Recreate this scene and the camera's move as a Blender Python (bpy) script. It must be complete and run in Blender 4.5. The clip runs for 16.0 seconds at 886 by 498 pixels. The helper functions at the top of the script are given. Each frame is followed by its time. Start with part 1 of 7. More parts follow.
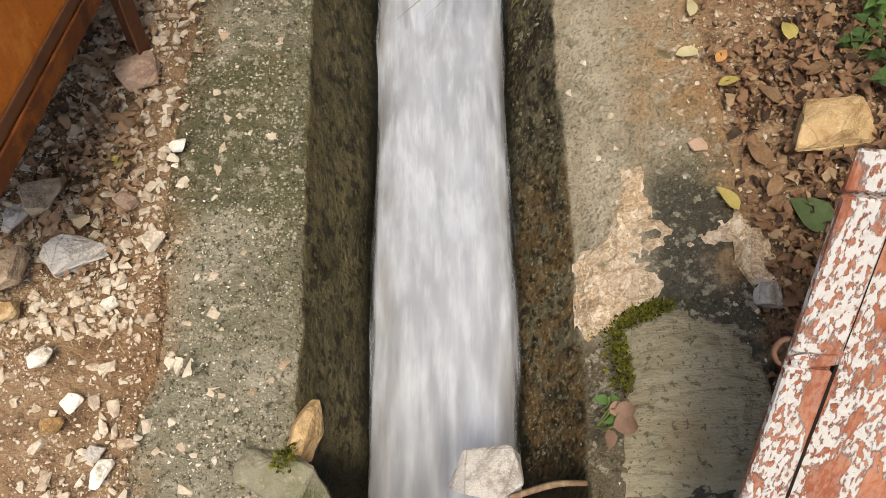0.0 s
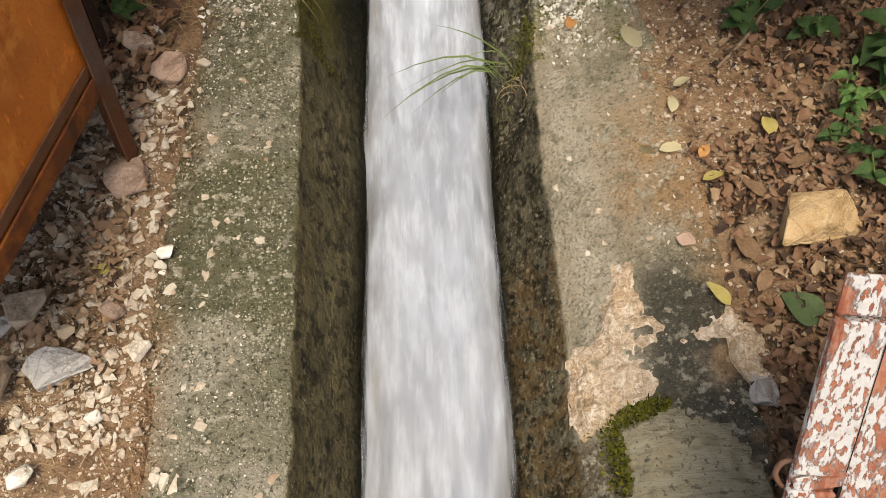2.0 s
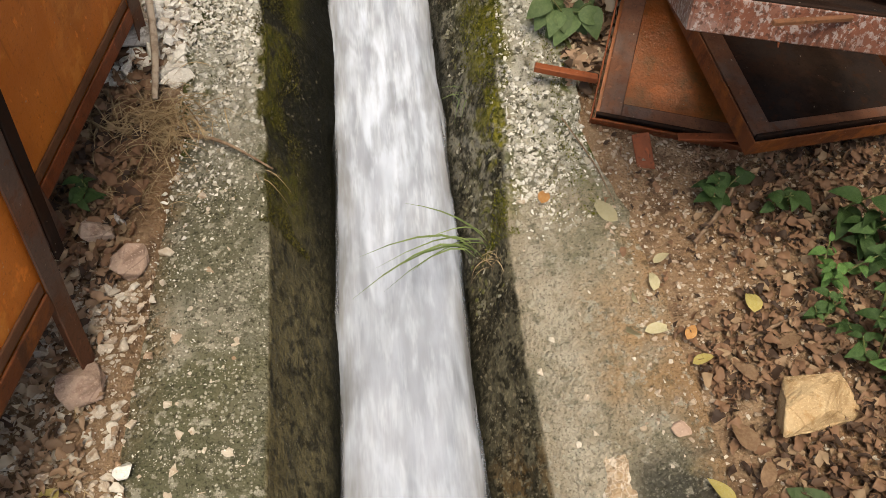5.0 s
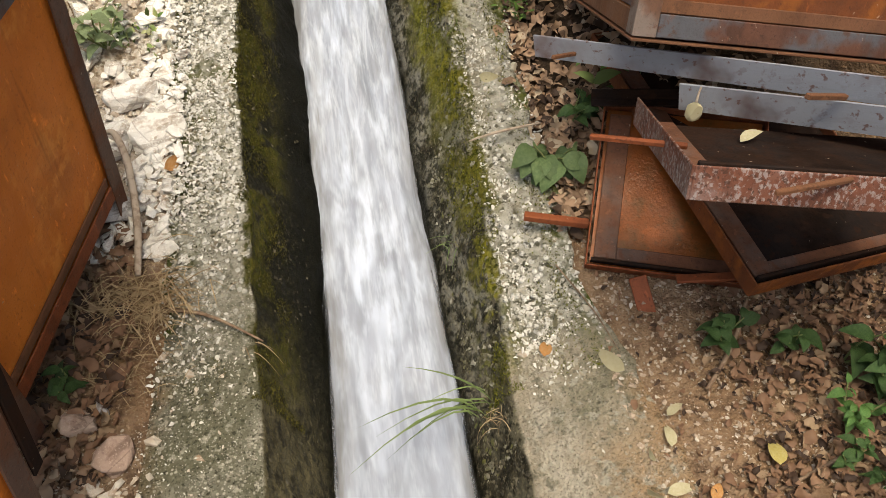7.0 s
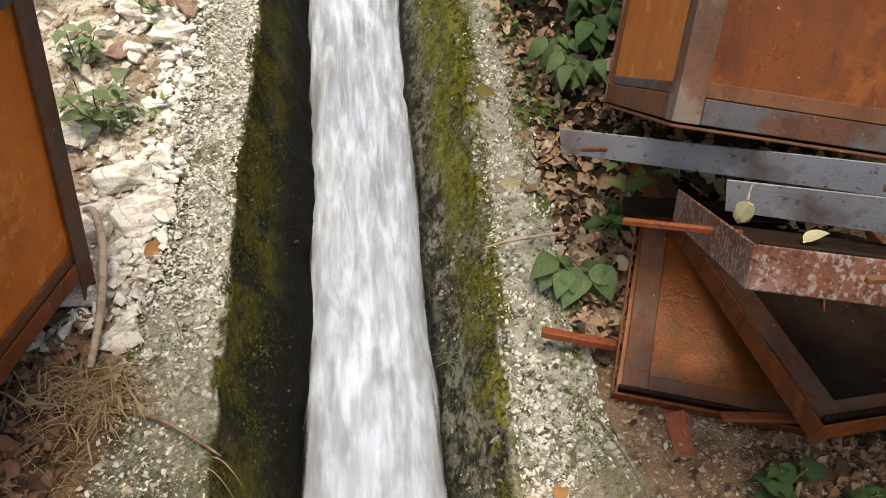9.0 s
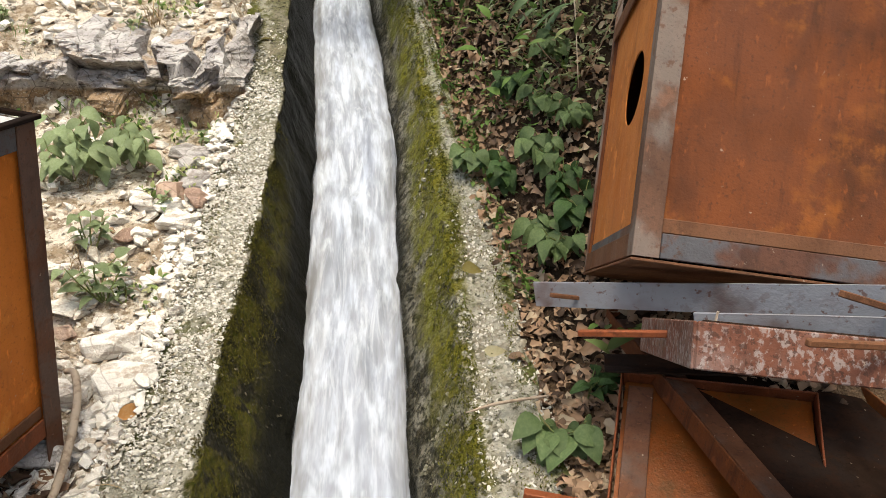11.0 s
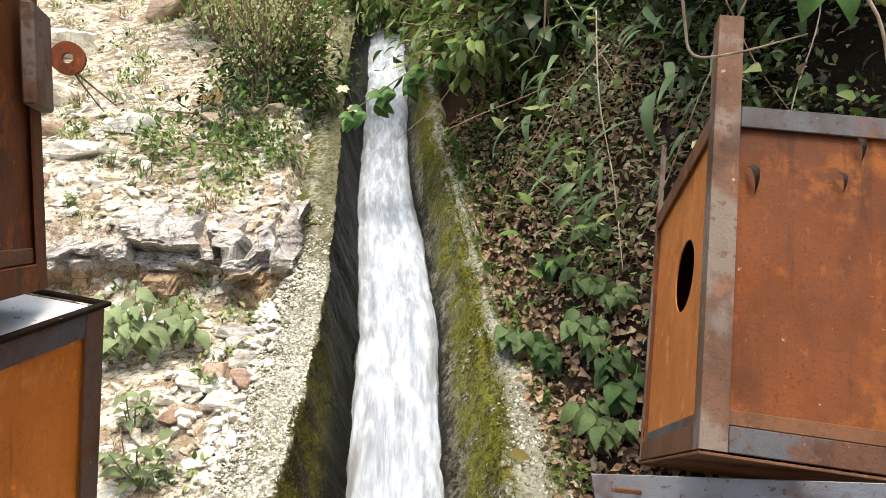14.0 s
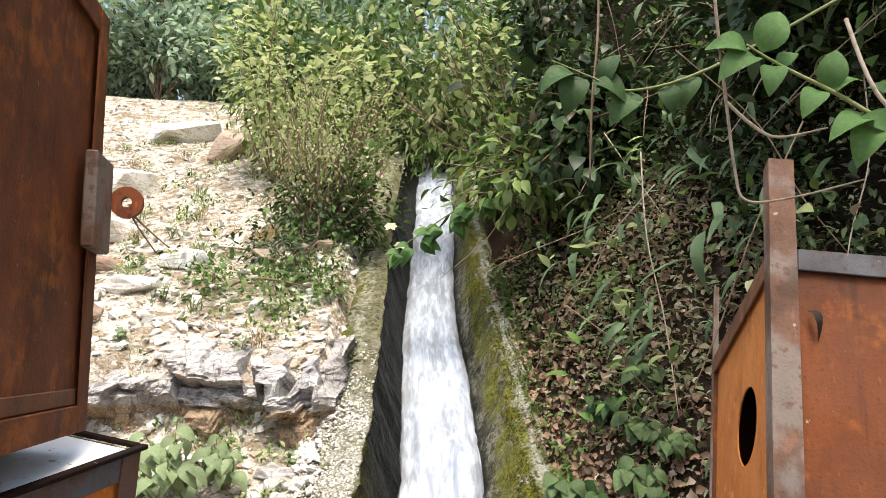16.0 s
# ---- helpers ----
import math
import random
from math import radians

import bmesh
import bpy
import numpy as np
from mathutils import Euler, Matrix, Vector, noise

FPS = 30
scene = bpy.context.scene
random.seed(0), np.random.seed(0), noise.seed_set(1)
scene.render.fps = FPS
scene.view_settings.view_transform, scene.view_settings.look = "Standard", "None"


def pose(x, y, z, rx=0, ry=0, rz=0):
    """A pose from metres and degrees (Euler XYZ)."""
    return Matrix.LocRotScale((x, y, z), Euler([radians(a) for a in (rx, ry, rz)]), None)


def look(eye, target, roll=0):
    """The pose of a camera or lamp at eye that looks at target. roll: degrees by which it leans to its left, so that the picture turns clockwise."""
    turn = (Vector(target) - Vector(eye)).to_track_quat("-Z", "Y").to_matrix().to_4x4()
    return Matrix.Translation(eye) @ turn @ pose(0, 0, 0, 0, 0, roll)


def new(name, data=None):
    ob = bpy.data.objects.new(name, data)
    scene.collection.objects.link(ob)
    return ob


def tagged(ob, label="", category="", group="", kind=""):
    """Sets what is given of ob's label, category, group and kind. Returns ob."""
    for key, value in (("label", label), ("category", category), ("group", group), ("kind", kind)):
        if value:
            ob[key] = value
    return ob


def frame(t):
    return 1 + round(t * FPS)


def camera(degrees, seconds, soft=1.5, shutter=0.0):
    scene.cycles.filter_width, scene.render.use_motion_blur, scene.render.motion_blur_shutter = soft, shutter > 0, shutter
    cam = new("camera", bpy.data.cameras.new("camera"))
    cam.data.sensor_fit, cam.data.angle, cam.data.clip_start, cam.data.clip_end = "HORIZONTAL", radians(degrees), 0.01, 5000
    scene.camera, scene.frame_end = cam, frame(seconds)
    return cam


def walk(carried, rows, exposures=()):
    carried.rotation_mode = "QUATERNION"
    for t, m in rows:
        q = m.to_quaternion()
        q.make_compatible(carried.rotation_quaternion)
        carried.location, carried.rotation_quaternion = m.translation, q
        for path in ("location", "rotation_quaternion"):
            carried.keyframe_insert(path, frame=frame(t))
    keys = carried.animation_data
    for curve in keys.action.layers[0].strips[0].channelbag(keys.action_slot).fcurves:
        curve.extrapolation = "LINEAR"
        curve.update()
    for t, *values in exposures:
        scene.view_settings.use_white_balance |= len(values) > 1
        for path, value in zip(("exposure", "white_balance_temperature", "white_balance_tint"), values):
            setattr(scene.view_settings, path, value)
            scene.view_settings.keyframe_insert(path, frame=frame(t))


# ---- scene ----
cam = camera(61.5, 16.0, soft=0.5)
PATH = [
    (0, (0.079, 0.097, 1.358), (0.066, 0.914, -0.467), 0.2),
    (0.5, (0.079, 0.106, 1.362), (0.07, 0.953, -0.45), 0.2),
    (1, (0.085, 0.122, 1.368), (0.074, 1.01, -0.424), -0.2),
    (1.5, (0.089, 0.141, 1.372), (0.084, 1.064, -0.403), -0.1),
    (2, (0.081, 0.163, 1.38), (0.09, 1.136, -0.368), 0.2),
    (2.5, (0.073, 0.185, 1.387), (0.095, 1.214, -0.328), 0.6),
    (3, (0.071, 0.206, 1.392), (0.117, 1.278, -0.295), 1.3),
    (3.5, (0.063, 0.23, 1.403), (0.133, 1.343, -0.258), 2.0),
    (4, (0.052, 0.253, 1.405), (0.143, 1.409, -0.224), 2.3),
    (4.2, (0.045, 0.268, 1.408), (0.146, 1.437, -0.212), 2.4),
    (6.3, (0.041, 0.467, 1.432), (0.215, 1.78, -0.067), 1.2),
    (6.5, (0.034, 0.472, 1.44), (0.208, 1.821, -0.027), 0.1),
    (7, (0.025, 0.482, 1.451), (0.215, 1.885, 0.038), 0.2),
    (7.5, (0.032, 0.525, 1.425), (0.224, 1.963, 0.048), 1.0),
    (8, (0.074, 0.534, 1.297), (0.202, 2.052, 0.001), 1.6),
    (8.5, (0.077, 0.562, 1.255), (0.207, 2.141, 0.034), 1.9),
    (9, (0.078, 0.582, 1.237), (0.223, 2.248, 0.14), 2.3),
    (9.2, (0.08, 0.584, 1.223), (0.224, 2.276, 0.167), 2.1),
    (11.3, (0.179, 0.489, 1.073), (0.255, 2.44, 0.638), 0.8),
    (11.5, (0.173, 0.488, 1.072), (0.255, 2.446, 0.675), 0.8),
    (12, (0.161, 0.491, 1.088), (0.244, 2.463, 0.766), 0.7),
    (12.5, (0.151, 0.493, 1.095), (0.243, 2.476, 0.848), 0.8),
    (13, (0.136, 0.499, 1.094), (0.213, 2.489, 0.915), 1.0),
    (13.5, (0.129, 0.501, 1.101), (0.167, 2.497, 0.98), 0.9),
    (14, (0.123, 0.497, 1.106), (0.124, 2.496, 1.053), 0.8),
    (14.5, (0.123, 0.504, 1.105), (0.089, 2.504, 1.129), 0.7),
    (15, (0.128, 0.512, 1.104), (0.09, 2.51, 1.194), 0.2),
    (15.5, (0.125, 0.521, 1.115), (0.092, 2.51, 1.326), 1.1),
    (16, (0.122, 0.522, 1.125), (-0.005, 2.495, 1.423), 1.5),
]
walk(cam, [(t, look(eye, target, roll)) for t, eye, target, roll in PATH], [(0.0, 0.95, 7600, 7), (4.2, 1.0, 7600, 7), (7.0, 1.04, 7400, 6), (9.2, 1.02, 7300, 6), (11.5, 1.27, 7200, 5), (13.5, 1.46, 7100, 4), (15.4, 1.8, 6900, 4), (16.0, 1.68, 6800, 6)])

# ---------------------------------------------------------------- light
world = bpy.data.worlds.new("world")
scene.world = world
world.use_nodes = True
wn = world.node_tree
wn.nodes.clear()
sky = wn.nodes.new("ShaderNodeTexSky")
sky.sky_type = "NISHITA"
sky.sun_disc = False
SUN_DIR = Vector((0.0, -0.31, 0.95)).normalized()
sky.sun_elevation = math.asin(SUN_DIR.z)
sky.sun_rotation = math.atan2(SUN_DIR.x, SUN_DIR.y)
sky.air_density, sky.dust_density, sky.ozone_density = 1.0, 4.0, 1.0
bgn = wn.nodes.new("ShaderNodeBackground")
bgn.inputs[1].default_value = 0.12
wout = wn.nodes.new("ShaderNodeOutputWorld")
wn.links.new(sky.outputs[0], bgn.inputs[0])
wn.links.new(bgn.outputs[0], wout.inputs[0])
sun_data = bpy.data.lights.new("sun", "SUN")
sun_data.energy = 1.45
sun_data.angle = radians(24)
sun_data.color = (1.0, 0.95, 0.87)
sun = new("sun", sun_data)
sun.rotation_euler = (-SUN_DIR).to_track_quat("-Z", "Y").to_euler()

# ---------------------------------------------------------------- materials


def link(nt, a, b):
    nt.links.new(a, b)


def value_of(nt, kind, coords, scale, detail=4.0, seed=0.0, rough=0.6):
    """A 0..1 pattern output. scale: number or three numbers."""
    mp = nt.nodes.new("ShaderNodeMapping")
    sc = scale if isinstance(scale, tuple) else (scale,) * 3
    mp.inputs["Scale"].default_value = sc
    mp.inputs["Location"].default_value = (seed * 3.7, seed * 1.9, seed * 5.3)
    link(nt, coords, mp.inputs["Vector"])
    if kind in ("noise", "stream"):
        n = nt.nodes.new("ShaderNodeTexNoise")
        n.inputs["Scale"].default_value = 1.0
        n.inputs["Detail"].default_value = detail
        n.inputs["Roughness"].default_value = rough
        if kind == "stream":
            n.inputs["Distortion"].default_value = 0.9
        link(nt, mp.outputs[0], n.inputs["Vector"])
        return n.outputs["Fac"]
    n = nt.nodes.new("ShaderNodeTexVoronoi")
    n.inputs["Scale"].default_value = 1.0
    if kind == "crack":
        n.feature = "DISTANCE_TO_EDGE"
    link(nt, mp.outputs[0], n.inputs["Vector"])
    return n.outputs["Color"] if kind == "cell" else n.outputs["Distance"]


def ranged(nt, out, lo, hi):
    m = nt.nodes.new("ShaderNodeMapRange")
    m.interpolation_type = "SMOOTHSTEP"
    m.inputs["From Min"].default_value = lo
    m.inputs["From Max"].default_value = hi
    link(nt, out, m.inputs["Value"])
    return m.outputs[0]


def product(nt, a, b, op="MULTIPLY"):
    m = nt.nodes.new("ShaderNodeMath")
    m.operation = op
    for socket, v in zip(m.inputs, (a, b)):
        if isinstance(v, (int, float)):
            socket.default_value = v
        else:
            link(nt, v, socket)
    return m.outputs[0]


def mixed(nt, fac, a, b):
    m = nt.nodes.new("ShaderNodeMix")
    m.data_type = "RGBA"
    for socket, v in ((m.inputs[0], fac), (m.inputs[6], a), (m.inputs[7], b)):
        if isinstance(v, (int, float)):
            socket.default_value = v
        elif isinstance(v, tuple):
            socket.default_value = (*v, 1.0)
        else:
            link(nt, v, socket)
    return m.outputs[2]


class Surface:
    """A principled material that is put together layer by layer."""

    def __init__(self, name, base, rough=0.8, metal=0.0, spec=0.18, space="Object"):
        self.m = bpy.data.materials.new(name)
        self.m.use_nodes = True
        self.nt = self.m.node_tree
        self.bsdf = self.nt.nodes["Principled BSDF"]
        self.bsdf.inputs["Roughness"].default_value = rough
        self.bsdf.inputs["Metallic"].default_value = metal
        self.bsdf.inputs["Specular IOR Level"].default_value = spec
        tc = self.nt.nodes.new("ShaderNodeTexCoord")
        self.obj = tc.outputs[space]
        self.uv = tc.outputs["UV"]
        self.colour = base
        self.rough = rough

    def pattern(self, kind, scale, lo, hi, detail=4.0, seed=0.0):
        return ranged(self.nt, value_of(self.nt, kind, self.obj, scale, detail, seed), lo, hi)

    def axis(self, index, lo, hi, uv=True):
        s = self.nt.nodes.new("ShaderNodeSeparateXYZ")
        link(self.nt, self.uv if uv else self.obj, s.inputs[0])
        return ranged(self.nt, s.outputs[index], lo, hi)

    def times(self, *masks):
        out = masks[0]
        for m in masks[1:]:
            out = product(self.nt, out, m)
        return out

    def over(self, mask, colour, amount=1.0):
        self.colour = mixed(self.nt, product(self.nt, mask, amount) if amount != 1.0 else mask, self.colour, colour)
        return self

    def layer(self, kind, scale, lo, hi, colour, amount=1.0, detail=4.0, seed=0.0):
        return self.over(self.pattern(kind, scale, lo, hi, detail, seed), colour, amount)

    def vary(self, amount=0.3, island=False, dark=(0.0, 0.0, 0.0)):
        if island:
            g = self.nt.nodes.new("ShaderNodeNewGeometry")
            r = g.outputs["Random Per Island"]
        else:
            g = self.nt.nodes.new("ShaderNodeObjectInfo")
            r = g.outputs["Random"]
        return self.over(product(self.nt, r, amount), dark)

    def tint(self, colour, lo, hi, island=True):
        g = self.nt.nodes.new("ShaderNodeNewGeometry" if island else "ShaderNodeObjectInfo")
        r = g.outputs["Random Per Island" if island else "Random"]
        return self.over(ranged(self.nt, r, lo, hi), colour)

    def gloss(self, mask, rough):
        mm = self.nt.nodes.new("ShaderNodeMix")
        mm.data_type = "FLOAT"
        link(self.nt, mask, mm.inputs[0])
        if isinstance(self.rough, (int, float)):
            mm.inputs[2].default_value = self.rough
        else:
            link(self.nt, self.rough, mm.inputs[2])
        mm.inputs[3].default_value = rough
        self.rough = mm.outputs[0]
        link(self.nt, self.rough, self.bsdf.inputs["Roughness"])
        return self

    def relief(self, *parts):
        """parts: (output, height in metres)."""
        total = None
        for out, h in parts:
            v = product(self.nt, out, h)
            total = v if total is None else product(self.nt, total, v, "ADD")
        b = self.nt.nodes.new("ShaderNodeBump")
        b.inputs["Strength"].default_value = 1.0
        b.inputs["Distance"].default_value = 1.0
        link(self.nt, total, b.inputs["Height"])
        link(self.nt, b.outputs[0], self.bsdf.inputs["Normal"])
        return self

    def noise(self, scale, detail=4.0, seed=0.0, kind="noise"):
        return value_of(self.nt, kind, self.obj, scale, detail, seed)

    def done(self):
        if isinstance(self.colour, tuple):
            self.bsdf.inputs["Base Color"].default_value = (*self.colour, 1.0)
        else:
            link(self.nt, self.colour, self.bsdf.inputs["Base Color"])
        return self.m


def leaf_material(name, base, other, under=0.25, rough=0.5, spots=None, island=True, tints=()):
    s = Surface(name, base, rough)
    s.layer("noise", 9.0, 0.35, 0.7, other, 0.8)
    for colour, lo, hi in tints:
        s.tint(colour, lo, hi, island)
    s.vary(0.55 if not tints else 0.25, island=island, dark=tuple(c * 0.35 for c in base))
    if spots:
        s.layer("noise", 60.0, 0.6, 0.68, spots, 0.9)
    s.relief((s.noise(120.0), 0.0006))
    m = s.done()
    nt = s.nt
    tr = nt.nodes.new("ShaderNodeBsdfTranslucent")
    if isinstance(s.colour, tuple):
        tr.inputs[0].default_value = (*s.colour, 1)
    else:
        link(nt, s.colour, tr.inputs[0])
    mx = nt.nodes.new("ShaderNodeMixShader")
    mx.inputs[0].default_value = under
    link(nt, s.bsdf.outputs[0], mx.inputs[1])
    link(nt, tr.outputs[0], mx.inputs[2])
    link(nt, mx.outputs[0], nt.nodes["Material Output"].inputs["Surface"])
    return m


def make_materials():
    M = {}
    # soil, pale rubble soil on the open slope
    s = Surface("soil", (0.2, 0.122, 0.07), 0.95, spec=0.05)
    s.layer("noise", 3.0, 0.35, 0.7, (0.29, 0.2, 0.13))
    s.layer("noise", 22.0, 0.45, 0.7, (0.1, 0.062, 0.04), 0.85)
    s.layer("noise", 160.0, 0.55, 0.7, (0.38, 0.29, 0.2), 0.7)
    pale = s.times(s.axis(1, 1.6, 2.3, uv=False), s.axis(0, -0.2, -0.5, uv=False))
    s.over(pale, (0.68, 0.62, 0.53), 0.9)
    s.over(s.times(pale, s.pattern("voronoi", 40.0, 0.4, 0.2, seed=5)), (0.68, 0.65, 0.6), 0.7)
    s.over(s.times(pale, s.pattern("noise", 4.0, 0.52, 0.62, seed=12)), (0.3, 0.23, 0.16), 0.8)
    s.over(s.times(pale, s.pattern("noise", 14.0, 0.45, 0.62, seed=2)), (0.26, 0.19, 0.12), 0.85)
    s.over(s.times(pale, s.pattern("noise", 45.0, 0.52, 0.62, seed=17)), (0.17, 0.12, 0.075), 0.8)
    # deep shade under the bank's foliage, painted into the soil by position
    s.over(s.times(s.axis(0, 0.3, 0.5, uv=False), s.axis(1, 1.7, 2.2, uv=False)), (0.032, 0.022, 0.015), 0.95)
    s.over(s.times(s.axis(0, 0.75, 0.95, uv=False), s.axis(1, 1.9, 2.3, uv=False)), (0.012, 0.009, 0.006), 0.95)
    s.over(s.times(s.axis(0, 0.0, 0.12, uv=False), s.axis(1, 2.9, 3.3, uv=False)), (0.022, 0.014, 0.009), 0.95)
    s.relief((s.noise(30.0), 0.03), (s.noise(110.0, 3), 0.014))
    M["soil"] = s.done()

    # concrete of the channel: u runs across (0 water, 0.35 inner edge, 0.9 outer edge), v in metres along
    def concrete(name, right):
        s = Surface(name, (0.185, 0.175, 0.135), 0.9, spec=0.03)
        lower, upper = s.axis(1, 1.55, 1.4), s.axis(1, 1.42, 1.55 if right else 1.85)
        # broad algae and bleached stretches of the smooth lower slab
        s.layer("noise", 2.6, 0.38, 0.58, (0.1, 0.1, 0.055), 0.85, seed=14)
        s.layer("noise", 5.5, 0.52, 0.64, (0.29, 0.27, 0.22), 0.8, seed=21)
        s.layer("noise", 13.0, 0.48, 0.7, (0.075, 0.08, 0.05), 0.6, seed=3)
        s.over(s.times(lower, s.axis(1, 0.75, 0.35)), (0.27, 0.25, 0.2), 0.55)
        if right:
            s.over(s.times(lower, s.pattern("noise", 4.2, 0.3, 0.62, seed=4)), (0.34, 0.29, 0.22), 0.8)
            s.over(s.times(lower, s.axis(0, 0.36, 0.44), s.axis(0, 0.62, 0.5), s.pattern("noise", 16.0, 0.36, 0.56, seed=45)), (0.4, 0.36, 0.29), 0.75)
            s.over(s.times(lower, s.axis(0, 0.5, 0.66), s.axis(1, 0.84, 1.0), s.axis(1, 1.3, 1.12), s.pattern("noise", 9.0, 0.34, 0.56, seed=46)), (0.3, 0.19, 0.1), 0.8)
            s.over(s.times(lower, s.axis(0, 0.74, 0.9), s.pattern("noise", 6.0, 0.36, 0.5, seed=22)), (0.27, 0.165, 0.09), 0.85)
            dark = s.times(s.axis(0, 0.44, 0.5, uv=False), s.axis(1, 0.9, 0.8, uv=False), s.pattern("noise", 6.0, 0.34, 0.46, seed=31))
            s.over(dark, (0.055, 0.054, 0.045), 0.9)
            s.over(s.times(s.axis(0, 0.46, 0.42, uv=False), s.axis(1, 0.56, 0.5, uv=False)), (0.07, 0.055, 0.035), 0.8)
        else:
            s.over(s.times(lower, s.axis(0, 0.72, 0.88), s.pattern("noise", 7.0, 0.38, 0.56, seed=22)), (0.25, 0.165, 0.1), 0.85)
            s.over(s.times(lower, s.axis(1, 0.6, 0.85), s.pattern("noise", 4.0, 0.4, 0.56, seed=49)), (0.1, 0.1, 0.062), 0.7)
        # sand grains, lime blooms and pits
        s.layer("noise", 38.0, 0.55, 0.64, (0.33, 0.31, 0.25), 0.75, seed=1)
        s.layer("noise", 46.0, 0.55, 0.66, (0.075, 0.075, 0.05), 0.4 if right else 0.7, seed=26)
        s.over(s.times(s.pattern("voronoi", 95.0, 0.34, 0.24, seed=5), s.pattern("noise", 12.0, 0.42, 0.56, seed=27)), (0.4, 0.38, 0.31), 0.2 if right else 0.75)
        s.over(s.times(s.pattern("voronoi", 190.0, 0.3, 0.2, seed=6), s.pattern("noise", 20.0, 0.42, 0.56, seed=28)), (0.46, 0.43, 0.36), 0.2 if right else 0.75)
        s.layer("noise", 120.0, 0.57, 0.62, (0.035, 0.034, 0.022), 0.4 if right else 0.75, seed=6)
        s.layer("noise", 9.0, 0.6, 0.68, (0.05, 0.052, 0.034), 0.7, seed=23)
        # worn upper stretch, its white aggregate bare
        s.over(s.times(upper, s.pattern("noise", 25.0, 0.3, 0.6, seed=7)), (0.44, 0.42, 0.36), 0.85)
        bare = s.times(upper, s.axis(1, 2.9, 2.1)) if right else s.times(upper, s.axis(1, 3.7, 3.1))
        s.over(s.times(bare, s.pattern("voronoi", 55.0, 0.42, 0.3, seed=3)), (0.76, 0.74, 0.68), 0.9)
        if not right:
            s.over(s.times(s.axis(1, 2.8, 3.4), s.pattern("noise", 8.0, 0.2, 0.5, seed=50)), (0.13, 0.125, 0.065), 0.92)
            s.over(s.times(s.axis(1, 1.7, 2.2), s.axis(0, 0.6, 0.75), s.pattern("noise", 5.0, 0.42, 0.52, seed=51)), (0.15, 0.14, 0.04), 0.75)
        else:
            s.over(s.times(s.axis(1, 2.1, 2.9), s.pattern("noise", 8.0, 0.35, 0.55, seed=40)), (0.21, 0.21, 0.12), 0.8)
        s.over(s.times(upper, s.pattern("noise", 70.0, 0.54, 0.6, seed=16)), (0.05, 0.047, 0.03), 0.88)
        s.over(s.times(upper, s.pattern("noise", 5.0, 0.48, 0.6, seed=52), s.pattern("noise", 24.0, 0.36, 0.56, seed=53)), (0.24, 0.215, 0.165), 0.75)
        s.over(s.times(upper, s.pattern("noise", 9.0, 0.56, 0.66, seed=13)), (0.085, 0.09, 0.03), 0.75)
        s.layer("noise", 240.0, 0.6, 0.66, (0.05, 0.045, 0.03), 0.7, seed=2)
        # the wet inner wall; on the left its shade is painted in near-black
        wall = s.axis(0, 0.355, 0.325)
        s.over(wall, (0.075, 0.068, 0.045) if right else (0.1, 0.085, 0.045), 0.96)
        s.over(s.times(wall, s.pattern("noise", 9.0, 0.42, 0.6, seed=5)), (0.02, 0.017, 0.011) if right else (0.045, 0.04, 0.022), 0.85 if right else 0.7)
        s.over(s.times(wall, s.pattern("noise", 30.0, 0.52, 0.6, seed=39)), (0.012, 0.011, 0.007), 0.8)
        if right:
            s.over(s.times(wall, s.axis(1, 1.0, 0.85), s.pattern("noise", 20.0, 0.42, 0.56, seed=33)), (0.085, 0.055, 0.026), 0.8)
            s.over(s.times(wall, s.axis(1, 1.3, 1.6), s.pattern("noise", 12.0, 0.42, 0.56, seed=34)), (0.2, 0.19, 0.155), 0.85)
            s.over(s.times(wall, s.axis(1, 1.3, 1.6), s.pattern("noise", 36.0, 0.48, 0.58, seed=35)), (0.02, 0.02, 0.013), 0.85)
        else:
            # left wall turned from the light: its shade as near-black colour
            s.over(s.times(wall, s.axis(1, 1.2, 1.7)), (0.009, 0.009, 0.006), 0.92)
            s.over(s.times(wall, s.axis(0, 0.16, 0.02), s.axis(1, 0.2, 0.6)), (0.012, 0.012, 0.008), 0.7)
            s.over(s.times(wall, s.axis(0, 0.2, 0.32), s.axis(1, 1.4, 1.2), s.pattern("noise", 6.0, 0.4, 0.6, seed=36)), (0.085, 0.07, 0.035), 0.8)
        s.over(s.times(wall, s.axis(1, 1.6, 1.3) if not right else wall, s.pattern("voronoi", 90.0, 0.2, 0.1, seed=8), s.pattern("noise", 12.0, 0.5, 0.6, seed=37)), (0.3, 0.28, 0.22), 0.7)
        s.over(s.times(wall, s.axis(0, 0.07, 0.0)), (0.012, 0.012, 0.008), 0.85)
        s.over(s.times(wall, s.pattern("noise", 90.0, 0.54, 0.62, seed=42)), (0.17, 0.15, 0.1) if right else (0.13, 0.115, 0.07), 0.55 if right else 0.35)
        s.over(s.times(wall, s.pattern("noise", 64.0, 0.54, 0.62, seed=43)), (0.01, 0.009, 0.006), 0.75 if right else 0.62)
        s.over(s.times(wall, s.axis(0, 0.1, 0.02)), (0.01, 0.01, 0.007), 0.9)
        # moss at the rim, in patches
        mossy = s.axis(1, 1.35, 1.55)
